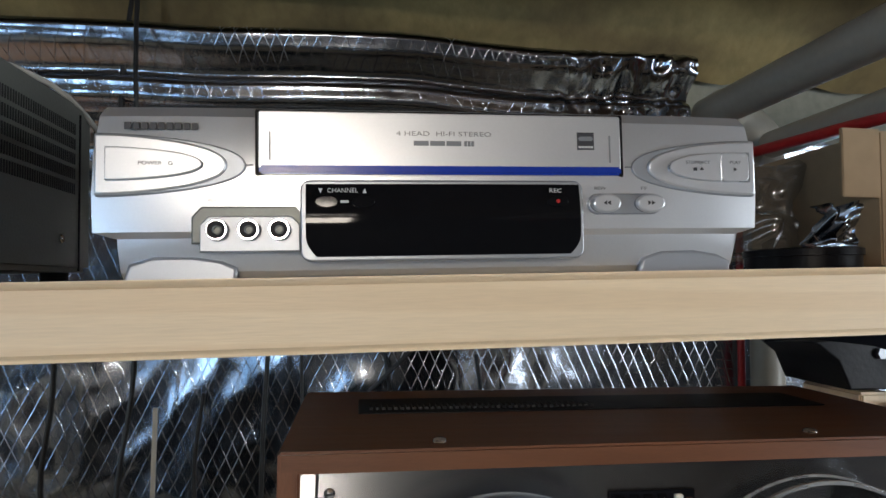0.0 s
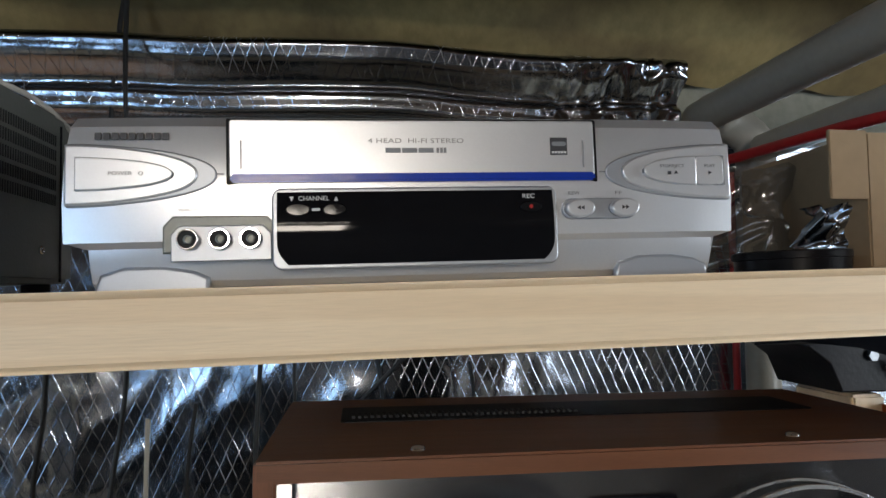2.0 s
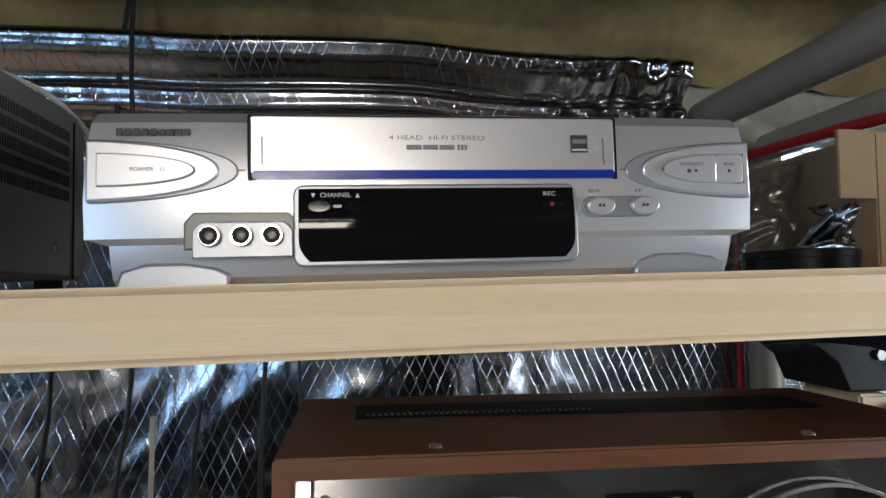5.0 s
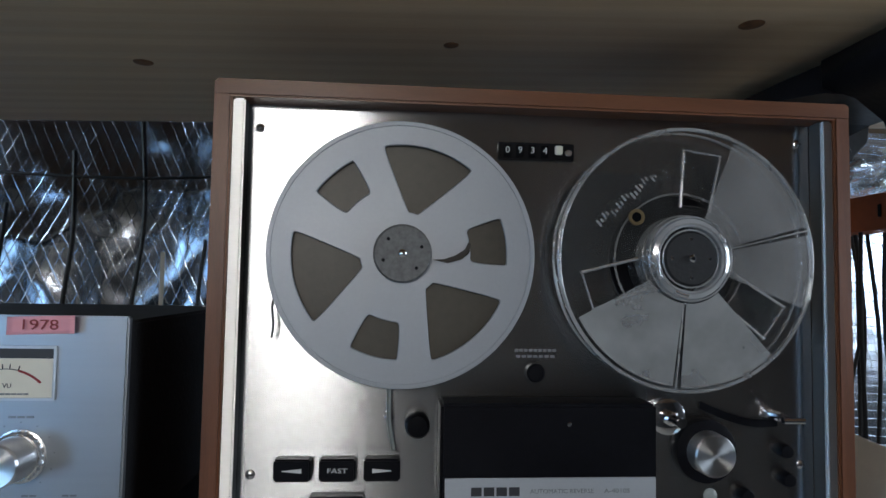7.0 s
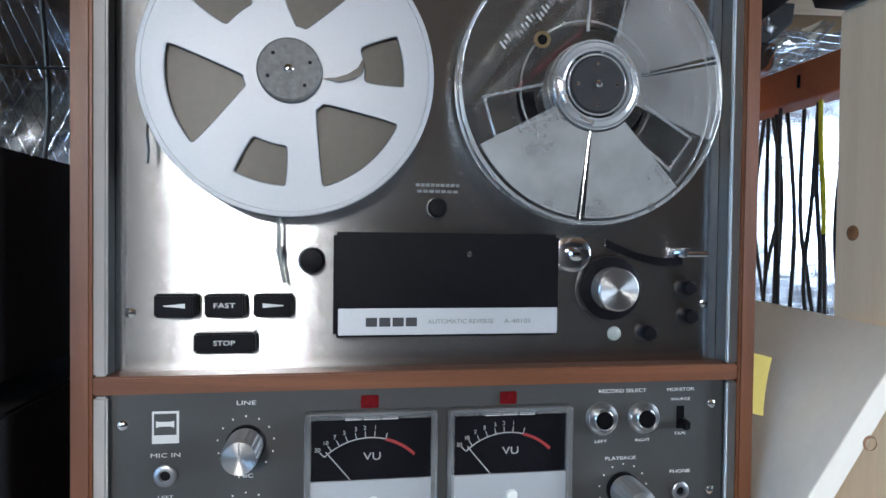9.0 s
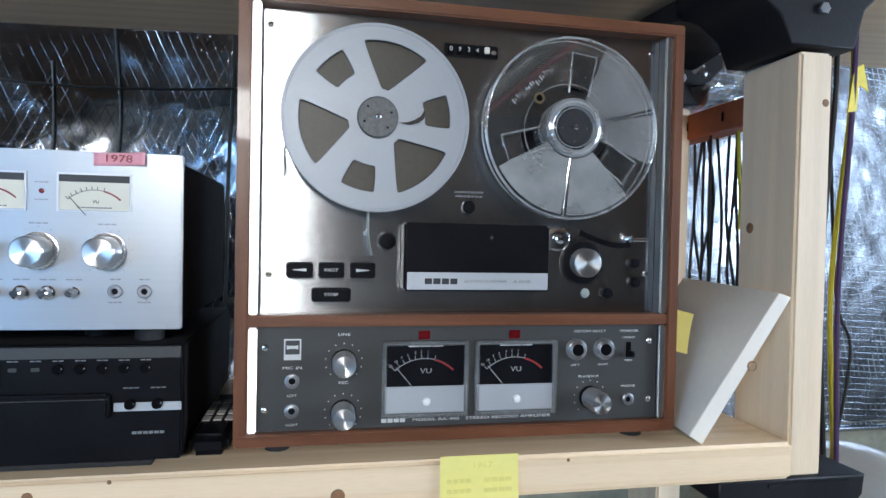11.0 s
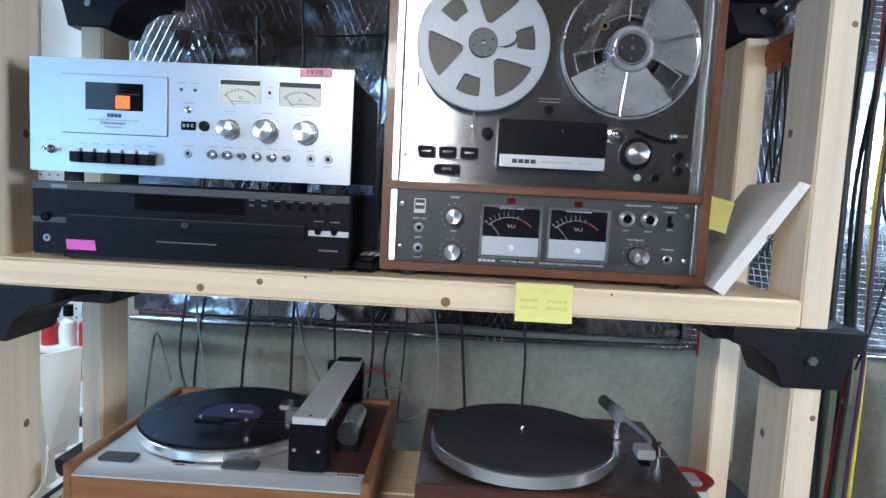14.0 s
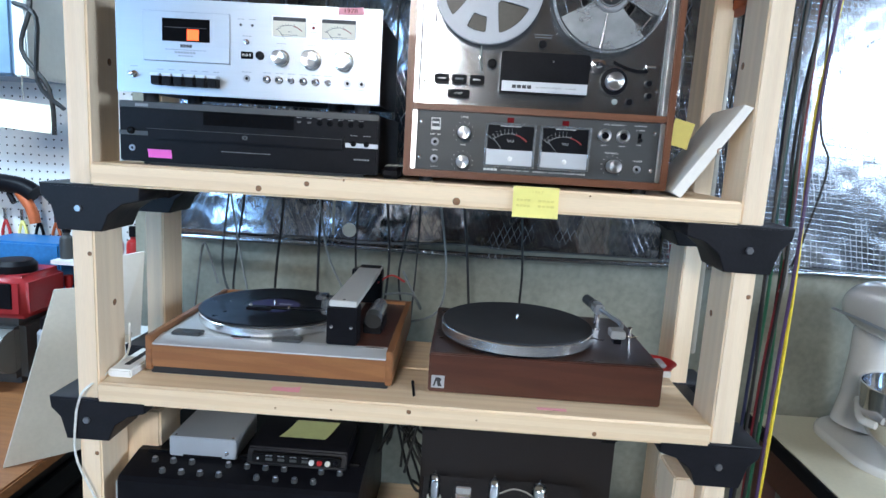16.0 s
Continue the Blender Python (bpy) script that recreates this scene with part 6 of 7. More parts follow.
def manual_turntable():
    X0, X1, Y0, Y1, Z = 0.0225, 0.4295, 0.378, 0.692, 0.984
    t = thing("turntable", 0.226, 0.535, Z, "dark walnut turntable with a black platter mat", "turntable")
    part("base", box(X0, X1, Y0, Y1, Z + 0.0025, Z + 0.073, 0.0022), DARKWOOD, t, "dark oiled walnut base")
    for x in (X0 + 0.03, X1 - 0.03):
        for y in (Y0 + 0.03, Y1 - 0.03):
            part("foot", disc(x, y, Z, 0.01, 0.003, "z", 14), BLACK_MATT, t)
    part("top_plate", box(X0 + 0.006, X1 - 0.006, Y0 + 0.006, Y1 - 0.006, Z + 0.0732, Z + 0.0745, 0.0005), mat("top_plate_walnut", (0.048, 0.026, 0.019), 0.3, 0, 0.2, 20, 0.04), t)
    cx, cy, R = 0.183, 0.513, 0.1455
    pl = part("platter", turned(cx, cy, Z + 0.079, [(R - 0.01, 0), (R, 0.003), (R, 0.02), (R - 0.0015, 0.0215), (0, 0.0215)], "z", 96), SPUN, t, "polished aluminium platter")
    part("sub_platter", turned(cx, cy, Z + 0.0745, [(R - 0.012, 0), (R - 0.012, 0.005)], "z", 64), BLACK, pl)
    part("mat", turned(cx, cy, Z + 0.1005, [(R - 0.0025, 0), (R - 0.003, 0.0035), (R - 0.008, 0.0045), (0, 0.0045)], "z", 96), mat("felt_mat", (0.021, 0.022, 0.025), 0.85, 0, 0.15, 30, 0.3, 300), pl, "black rubber mat")
    part("spindle", turned(cx, cy, Z + 0.105, [(0.0034, 0), (0.0032, 0.01), (0.0018, 0.0125), (0, 0.013)], "z", 14), CHROME, pl)
    badge = part("maker_badge", box(0.0285, 0.0515, Y0 - 0.0012, Y0, Z + 0.0105, Z + 0.0335, 0.0002), SATIN, t, "square silver badge")
    part("badge_shape", outline([[(0.0315, Z + 0.014), (0.0345, Z + 0.014), (0.0375, Z + 0.024), (0.0405, Z + 0.014), (0.0475, Z + 0.014), (0.044, Z + 0.021), (0.0465, Z + 0.027), (0.042, Z + 0.03), (0.036, Z + 0.03)]], 0.0003, 0, Y0 - 0.0012), INK_DARK, badge)
    # arm
    px, py = 0.352, 0.585
    part("arm_pillar", turned(px, py, Z + 0.0745, [(0.009, 0), (0.009, 0.003), (0.0055, 0.004), (0.0055, 0.042), (0, 0.043)], "z", 18), CHROME, t)
    part("arm_pivot", box(px - 0.011, px + 0.011, py - 0.018, py + 0.02, Z + 0.112, Z + 0.132, 0.004), mat("arm_grey", (0.42, 0.43, 0.44), 0.35, 0.6, 0.08), t, "grey arm bearing")
    part("counterweight", tube([(px - 0.004, py + 0.02, Z + 0.124), (px - 0.012, py + 0.055, Z + 0.126)], 0.0105, 18, smoothed=False), CHARCOAL, t)
    part("arm_tube", tube([(px, py - 0.01, Z + 0.124), (px + 0.018, py - 0.06, Z + 0.119), (px + 0.028, py - 0.09, Z + 0.114), (px + 0.02, py - 0.105, Z + 0.11)], 0.0042, 12), mat("arm_tube_grey", (0.5, 0.51, 0.53), 0.3, 0.7, 0.06), t, "grey metal tonearm")
    sh = part("head_shell", box(0.352, 0.379, 0.452, 0.484, Z + 0.098, Z + 0.113, 0.002), mat("shell_grey", (0.55, 0.55, 0.54), 0.4, 0.3, 0.05), t, "pale grey headshell")
    part("finger_lift", tube([(0.378, 0.458, Z + 0.104), (0.39, 0.455, Z + 0.103), (0.398, 0.452, Z + 0.106)], 0.0014, 6), CHROME, sh)
    part("cartridge", box(0.358, 0.372, 0.454, 0.474, Z + 0.088, Z + 0.098, 0.001), BLACK, sh)
    part("arm_rest", turned(0.398, 0.50, Z + 0.0745, [(0.004, 0), (0.003, 0.03), (0.0045, 0.035), (0, 0.036)], "z", 12), CHROME, t)


manual_turntable()

t = thing("parts_dish", 0.535, 0.57, 0.984, "shallow dish of small parts with a red rim", "dish")
part("dish", turned(0.48, 0.585, 0.9842, [(0.03, 0), (0.042, 0.016), (0.043, 0.017), (0.04, 0.016), (0.028, 0.003), (0, 0.003)], "z", 36), RED, t, "red plastic dish")
part("packet", box(0.455, 0.498, 0.56, 0.60, 0.995, 1.004, 0.003), SATIN, t, "silver foil packet")
part("card", box(0.445, 0.50, 0.538, 0.545, 0.9842, 0.996, 0.001), WHITE, t)


# ---- lowest shelf ----
def low_shelf():
    Z = 0.64
    t = thing("mixing_desk", -0.30, 0.5, Z, "black audio mixer with rows of small knobs", "mixer")
    bm = bmesh.new()
    pr = [(0.325, Z + 0.0005), (0.325, Z + 0.162), (0.332, Z + 0.1685), (0.40, Z + 0.183), (0.66, Z + 0.183), (0.66, Z + 0.0005)]
    a = [bm.verts.new((-0.512, y, z)) for y, z in pr]
    b = [bm.verts.new((-0.085, y, z)) for y, z in pr]
    for i in range(6):
        j = (i + 1) % 6
        bm.faces.new((a[i], a[j], b[j], b[i]))
    bm.faces.new(a[::-1]), bm.faces.new(b)
    bmesh.ops.recalc_face_normals(bm, faces=bm.faces)
    part("body", bm, BLACK, t)
    part("corner_trim", box(-0.5135, -0.5105, 0.324, 0.33, Z + 0.01, Z + 0.162), CHROME, t)
    part("front_rail", box(-0.49, -0.095, 0.392, 0.402, Z + 0.183, Z + 0.188, 0.001), BLACK_GLOSS, t)
    for i in range(11):
        for j in range(2):
            if (i * 3 + j) % 5:
                x, y, z = -0.475 + i * 0.034 + j * 0.008, 0.347 + j * 0.026, Z + 0.1712 + j * 0.0055
                k = part("mixer_knob", turned(x, y, z, [(0.0058, 0), (0.0052, 0.007), (0.004, 0.008), (0, 0.008)], "z", 14), CHARCOAL, t)
                part("knob_cap", turned(x, y, z + 0.0079, [(0.0042, 0), (0.0038, 0.0008), (0, 0.001)], "z", 12), ZINC, k)
    s = thing("metal_enclosure", -0.385, 0.44, Z + 0.183, "small silver aluminium electronics box", "electronics box")
    part("body", box(-0.446, -0.322, 0.384, 0.50, Z + 0.1835, Z + 0.222, 0.002), SATIN, s)
    part("foot_gap", box(-0.42, -0.348, 0.3835, 0.386, Z + 0.1832, Z + 0.188), BLACK, s)
    part("switch", turned(-0.338, 0.384, Z + 0.196, [(0.004, 0), (0.0035, 0.002), (0.002, 0.0025), (0.0018, 0.007), (0, 0.0075)], "y", 14), CHROME, s)
    for x in (-0.436, -0.33):
        part("lid_screw", disc(x, 0.392, Z + 0.222, 0.0025, 0.0008, "z", 10), CHROME, s)
    d = thing("video_interface", -0.205, 0.44, Z + 0.183, "black video converter with a row of sockets", "converter")
    bm = bmesh.new()
    pr = [(0.372, Z + 0.1835), (0.37, Z + 0.19), (0.382, Z + 0.214), (0.396, Z + 0.219), (0.50, Z + 0.219), (0.50, Z + 0.1835)]
    a = [bm.verts.new((-0.298, y, z)) for y, z in pr]
    b = [bm.verts.new((-0.115, y, z)) for y, z in pr]
    for i in range(6):
        j = (i + 1) % 6
        bm.faces.new((a[i], a[j], b[j], b[i]))
    bm.faces.new(a[::-1]), bm.faces.new(b)
    bmesh.ops.bevel(bm, geom=bm.edges[:], offset=0.0025, segments=2, affect="EDGES")
    bmesh.ops.recalc_face_normals(bm, faces=bm.faces)
    part("body", smooth(bm), BLACK, d)
    part("socket_panel", box(-0.288, -0.125, 0.3685, 0.385, Z + 0.191, Z + 0.209, 0.002), BLACK_GLOSS, d)
    for i, m in enumerate((WHITE, RED, PAPER, BLACK)):
        part("socket", turned(-0.178 + i * 0.0145, 0.3685, Z + 0.1995, [(0.0048, 0), (0.0046, 0.004), (0.0025, 0.0045), (0.0022, 0.002), (0, 0.002)], "y", 16), m, d)
    part("power_led", disc(-0.276, 0.3685, Z + 0.2, 0.002, 0.0006, "y", 10), INK, d)
    for i in range(4):
        part("port", box(-0.262 + i * 0.022, -0.25 + i * 0.022, 0.3678, 0.3686, Z + 0.197, Z + 0.202), CHARCOAL, d)
        bars("small_print", -0.262 + i * 0.022, -0.25 + i * 0.022, 0.3685, Z + 0.2065, 0.0014, INK_GREY, d, 2)
    n = thing("sticky_note", -0.2, 0.44, Z + 0.2195, "faded yellow-green sticky note lying flat", "sticky note")
    part("paper", sheet(8, 8, lambda u, v: (-0.248 + 0.085 * u + 0.012 * v, 0.405 + 0.085 * v, Z + 0.2202 + 0.006 * (1 - v) ** 3)), mat("green_paper", (0.6, 0.65, 0.3), 0.8, 0, 0.06, 18, 0.08), n)
    big = thing("speaker_cabinet", 0.21, 0.58, Z, "large dark box with padded corners", "speaker")
    part("cabinet", box(0.012, 0.395, 0.50, 0.66, Z + 0.0005, Z + 0.255, 0.004), mat("dark_cloth", (0.011, 0.008, 0.0075), 0.8, 0, 0.15, 12, 0.2, 200), big)
    for x0, x1 in ((0.009, 0.045), (0.362, 0.398)):
        part("corner_pad", box(x0, x1, 0.495, 0.53, Z + 0.215, Z + 0.258, 0.004), BLACK, big, "black corner protector")
    amp = thing("tube_amplifier", 0.17, 0.42, Z, "small valve amplifier with glass tubes", "amplifier")
    part("chassis", box(0.02, 0.33, 0.345, 0.485, Z + 0.0005, Z + 0.125, 0.003), BLACK, amp)
    part("top_plate", box(0.022, 0.328, 0.347, 0.483, Z + 0.125, Z + 0.128), CHROME, amp)
    zt = Z + 0.128
    for x, y, r, h in ((0.045, 0.40, 0.0105, 0.058), (0.155, 0.40, 0.0105, 0.056), (0.239, 0.405, 0.014, 0.048)):
        v = part("valve", turned(x, y, zt, [(r * 0.92, 0), (r, h * 0.08), (r, h * 0.64), (r * 0.93, h * 0.74), (r * 0.72, h * 0.82), (r * 0.36, h * 0.865), (r * 0.16, h * 0.89), (r * 0.1, h), (0, h)], "z", 24), GLASS, amp, "clear glass valve")
        part("plate", turned(x, y, zt + 0.004, [(0, 0), (r * 0.55, 0), (r * 0.55, h * 0.5), (0, h * 0.5)], "z", 12), SATIN, v)
        part("getter", turned(x, y, zt + h * 0.66, [(r * 0.84, 0), (r * 0.7, 0.004), (r * 0.4, 0.007), (0, 0.008)], "z", 16), CHROME, v)
        part("valve_base", turned(x, y, zt - 0.001, [(r * 1.25, 0), (r * 1.25, 0.006), (r, 0.0065)], "z", 18), PAPER, v)
    part("capacitor", box(0.085, 0.112, 0.385, 0.41, zt, zt + 0.036, 0.002), CHROME, amp)
    part("wire_loop", tube([(0.165, 0.40, zt + 0.02), (0.19, 0.398, zt + 0.032), (0.215, 0.40, zt + 0.026), (0.232, 0.40, zt + 0.014)], 0.0015, 6), PVC, amp)
    part("power_lamp", turned(0.301, 0.40, zt, [(0.003, 0), (0.003, 0.008), (0, 0.0105)], "z", 12), glow("red_lamp", (1.0, 0.03, 0.01), 3), amp, "lit red pilot lamp")


low_shelf()


def cable(pts, r=0.0028, material=None, label="black cable hanging down the wall", group="cables on the wall"):
    t = thing("cable", *pts[0], label, "cable", group)
    part("lead", tube(pts, r, 7), material or CABLE, t)


# ---- things on the top shelf, beside the recorder ----
pz = top_z(0.45)
t = thing("tape_can", 0.455, 0.59, pz, "round black plastic tape can", "can")
part("can", turned(0.455, 0.60, pz + 0.0006, [(0.05, 0), (0.053, 0.003), (0.053, 0.014), (0.055, 0.0145), (0.055, 0.021), (0.052, 0.0225), (0, 0.0225)], "z", 48), BLACK, t)
tilted(t, TILT_TOP)


def carton():
    z = top_z(0.66) + 0.001
    t = thing("cardboard_box", 0.69, 0.70, z, "open brown cardboard carton", "box")
    part("body", box(0.548, 0.84, 0.60, 0.82, z, 2.02, 0.002), CARDBOARD, t)
    part("flap", box(0.503, 0.5475, 0.598, 0.603, 1.948, 2.021, 0.001), CARDBOARD, t, "folded out carton flap")
    part("printed_arc", tube([(0.59, 0.5985, 1.90), (0.63, 0.5985, 1.893), (0.67, 0.5985, 1.905)], 0.0025, 6), INK_DARK, t)


carton()
# Pale line added over the receiver, standing in for its top edge highlight.
cable([(-0.36, 0.36, top_z(-0.36) + 0.131), (-0.28, 0.41, top_z(-0.28) + 0.15), (-0.21, 0.47, top_z(-0.2) + 0.138), (-0.185, 0.52, top_z(-0.2) + 0.10)], 0.002, colour_cable("pale_edge_line", (0.4, 0.4, 0.37)), "pale thin cord over the receiver", "cords")


def crumple(name, x, y, z, w, h, material, label, seed):
    t = thing(name, x, y, z, label, "plastic bag")
    def place(u, v):
        n = noise.noise((u * 3 + seed, v * 3, seed)) * 0.035 + abs(noise.noise((u * 6, v * 6 + seed, 2.0))) * 0.014
        return (x + (u - 0.5) * w * (0.8 + 0.3 * v) + n * 0.4, y - n - 0.03 * math.sin(math.pi * u), z + v * h + n * 0.5)
    part("film", sheet(44, 44, place), material, t)


BAG = clear("bag_film", (0.62, 0.66, 0.7), 0.22, 0.06, 0.12)
crumple("plastic_bag", 0.49, 0.74, top_z(0.49) + 0.003, 0.14, 0.13, BAG, "crumpled shiny plastic film bag", 3.0)
crumple("plastic_bag", 0.545, 0.66, top_z(0.545) + 0.003, 0.06, 0.07, FOIL, "crumpled dark foil bag", 9.0)
crumple("plastic_bag", 0.59, 0.62, 1.7365, 0.12, 0.06, BAG, "crumpled clear plastic bag on the orange bar", 5.0)


# ---- pipes and wires ----
def pipe(name, pts, r, material, label, category="pipe"):
    t = thing(name, *pts[0], label, category)
    part("run", tube(pts, r, 20, smoothed=False), material, t)
    return t


p = pipe("drain_pipe", [(0.568, 0.96, 2.135), (0.575, -1.8, 2.125)], 0.027, PVC, "off-white plastic drain pipe under the joists")
part("elbow", tube([(0.665, 0.955, 2.04), (0.66, 0.955, 2.10), (0.61, 0.955, 2.134), (0.568, 0.92, 2.135)], 0.031, 20), PVC, p)
part("riser", tube([(0.665, 0.955, 1.62), (0.665, 0.955, 2.06)], 0.026, 20, smoothed=False), PVC, p)
part("collar", tube([(0.665, 0.955, 1.93), (0.665, 0.955, 1.985)], 0.032, 20, smoothed=False), PVC, p)
p = pipe("drain_pipe", [(0.64, 0.90, 2.075), (0.645, -1.8, 2.09)], 0.021, PVC, "thin off-white plastic pipe under the joists")
pipe("water_pipe", [(0.60, 0.95, 2.062), (0.66, 0.4, 2.055), (0.67, -1.8, 2.05)], 0.008, RED, "red plastic water pipe")
pipe("water_pipe", [(0.632, 0.975, 2.05), (0.632, 0.975, 1.12)], 0.006, RED, "red plastic water pipe down the wall")
p = pipe("conduit", [(0.594, 0.70, 0.99), (0.59, 0.70, 1.78)], 0.010, PVC, "pale upright plastic tube with printing", "tube")


rng = random.Random(4)
for x0, x1, top, bot in ((-0.395, -0.41, 1.83, 0.93), (-0.325, -0.292, 2.3, 0.97), (-0.105, -0.132, 2.2, 0.93), (-0.078, -0.045, 2.2, 0.95), (0.02, 0.11, 1.9, 0.88), (0.18, 0.251, 1.75, 0.85), (-0.50, -0.529, 1.75, 0.9), (-0.21, -0.196, 1.7, 0.95), (-0.06, -0.09, 1.6, 0.98)):
    n = 7
    pts = [(x0 + (x1 - x0) * k / n + rng.uniform(-0.014, 0.014), 0.925 + rng.uniform(-0.006, 0.006) - 0.02 * (k == n), top + (bot - top) * k / n) for k in range(n + 1)]
    cable(pts, rng.choice((0.0025, 0.003, 0.0035)))
cable([(-0.290, 0.862, 2.30), (-0.291, 0.862, 2.18), (-0.288, 0.864, 2.08), (-0.292, 0.90, 1.98)], 0.0032, CABLE, "black wire hanging before the foil roll")
t = thing("strap", -0.268, 0.925, 1.2, "pale flat hanging strap", "strap")
part("band", box(-0.272, -0.266, 0.922, 0.924, 1.17, 1.68), PVC, t)
part("disc_tag", turned(-0.226, 0.92, 1.185, [(0, 0), (0.018, 0), (0.018, 0.004), (0, 0.004)], "y", 24), PAPER, t)
cable([(-0.62, 0.93, 1.80), (-0.3, 0.915, 1.79), (0.0, 0.92, 1.815), (0.2, 0.93, 1.85)], 0.0022, CABLE, "thin dark wire across the foil")
cable([(0.16, 0.9, 1.84), (0.06, 0.9, 1.74), (-0.02, 0.92, 1.66)], 0.0035, CABLE, "slanting black cable before the foil")
# leads looped behind the turntables
for pts in ([(-0.16, 0.76, 1.08), (-0.2, 0.84, 1.02), (-0.27, 0.88, 1.12), (-0.30, 0.9, 1.26)], [(-0.12, 0.76, 1.06), (-0.05, 0.82, 1.05), (-0.03, 0.88, 1.0), (-0.08, 0.9, 1.09)],
            [(-0.05, 0.75, 1.0), (0.02, 0.80, 1.02), (0.03, 0.88, 1.12), (0.0, 0.92, 1.3)], [(-0.49, 0.72, 1.07), (-0.53, 0.74, 1.16), (-0.545, 0.74, 1.08), (-0.55, 0.73, 1.0)],
            [(-0.47, 0.76, 1.02), (-0.52, 0.82, 1.1), (-0.53, 0.9, 1.3), (-0.52, 0.92, 1.5)], [(-0.44, 0.78, 1.03), (-0.49, 0.85, 1.14), (-0.54, 0.9, 1.34)]):
    cable(pts, 0.0028, rng.choice((CABLE, colour_cable("grey_lead", (0.16, 0.17, 0.17)))), "looped lead behind the turntables", "leads behind the turntables")
# tangle behind the low shelf
for k in range(20):
    a = [(rng.uniform(-0.1, 0.04), rng.uniform(0.55, 0.9), rng.uniform(0.66, 0.93)) for _ in range(4)]
    cable(a, 0.003, CABLE, "tangled black signal cable", "tangled cables")

bar = thing("orange_bar", 0.556, 0.5, 1.70, "orange perforated steel cable bar", "bar")
part("angle", box(0.551, 0.5545, 0.40, 0.66, 1.700, 1.7355, 0.0008), ORANGE, bar)
part("lip", box(0.5545, 0.585, 0.44, 0.66, 1.700, 1.703, 0.0006), ORANGE, bar)
for y in (0.44, 0.52, 0.60):
    b = box(0.5498, 0.5512, y - 0.0022, y + 0.0022, 1.712, 1.7245, 0.0006)
    part("slot", b, BLACK, bar)
for k in range(22):
    y, x = 0.42 + 0.0105 * k, 0.556 + 0.042 * rng.random()
    m = CABLE if k not in (9, 6) else (colour_cable("yellow_lead", (0.72, 0.6, 0.03)) if k == 9 else colour_cable("white_lead", (0.6, 0.6, 0.58)))
    drop = 0.13 if k in (6, 9) else rng.uniform(0.22, 0.36)
    cable([(x, y, 1.705), (x + rng.uniform(-0.009, 0.009), y + rng.uniform(-0.012, 0.012), 1.70 - drop * 0.35), (x + rng.uniform(-0.012, 0.012), y + rng.uniform(-0.014, 0.014), 1.70 - drop * 0.7), (x, y + rng.uniform(-0.012, 0.012), 1.70 - drop)], 0.0021, m, "test lead hung on the orange bar", "leads on the orange bar")
COL = [("blue_cable", (0.015, 0.02, 0.06)), ("green_cable", (0.015, 0.11, 0.055)), ("yellow_cable", (0.75, 0.6, 0.04)), ("red_cable", (0.2, 0.02, 0.03)), ("dark_cable", (0.012, 0.012, 0.013)), ("purple_cable", (0.06, 0.03, 0.09)), ("teal_cable", (0.03, 0.1, 0.12))]
for k, (name, bow) in enumerate((("dark_cable", 0), ("blue_cable", 0.004), ("teal_cable", -0.004), ("green_cable", 0.006), ("dark_cable", 0.002), ("red_cable", -0.003), ("green_cable", 0), ("dark_cable", 0.008), ("purple_cable", 0.002), ("yellow_cable", 0.006))):
    c = dict(COL)[name]
    x, y = 0.602 + 0.0062 * k, 0.42 + 0.013 * (k % 4)
    cable([(x, y, 2.0), (x + bow, y, 1.75), (x - bow, y + 0.01, 1.5), (x + rng.uniform(-0.006, 0.006), y, 1.25), (x + rng.uniform(-0.008, 0.008), y + 0.01, 1.0), (x - 0.01, y, 0.6)], 0.0031, colour_cable(name, c), "coloured cable in a hanging bundle", "hanging cable bundle")
cable([(0.655, 0.46, 1.78), (0.665, 0.45, 1.5), (0.69, 0.45, 1.42), (0.67, 0.45, 1.3), (0.655, 0.45, 1.24)], 0.002, CABLE, "thin black cable looping from the bundle", "hanging cable bundle")
cable([(0.63, 0.44, 1.30), (0.637, 0.43, 1.22), (0.632, 0.43, 1.195)], 0.0045, colour_cable("grey_plug", (0.3, 0.3, 0.3)), "grey plug on a short lead", "hanging cable bundle")
t = thing("yellow_tag", 0.645, 0.42, 1.72, "bright yellow cable tag", "tag")
part("tag", outline([[(-0.006, -0.03), (0.006, -0.028), (0.009, 0.004), (0.022, -0.004), (0.014, 0.028), (0.002, 0.022)]], 0.002, 0.65, 0.42, 1.74), colour_cable("yellow_cable", (0.75, 0.6, 0.04)), t)
cable([(-0.575, 0.318, 0.93), (-0.578, 0.316, 0.85), (-0.55, 0.316, 0.78), (-0.515, 0.318, 0.70), (-0.51, 0.32, 0.645)], 0.002, colour_cable("white_cord", (0.7, 0.7, 0.66)), "white power cord over the bracket", "cords")
cable([(-0.535, 0.42, 1.06), (-0.528, 0.40, 1.01), (-0.54, 0.345, 0.987), (-0.56, 0.316, 0.968), (-0.575, 0.318, 0.93)], 0.002, colour_cable("white_cord", (0.7, 0.7, 0.66)), "white power cord on the plank", "cords")
t = thing("timber_block", -0.5, 0.33, 0.64, "short pine block standing on the shelf", "timber")
part("block", box(-0.562, -0.478, 0.415, 0.50, 0.641, 0.895, 0.004), PINE_UP, t)
t = thing("timber_block", 0.477, 0.39, 0.64, "short pine offcut standing beside the post", "timber")
part("block", box(0.458, 0.496, 0.345, 0.43, 0.641, 0.875, 0.003), PINE_UP, t)


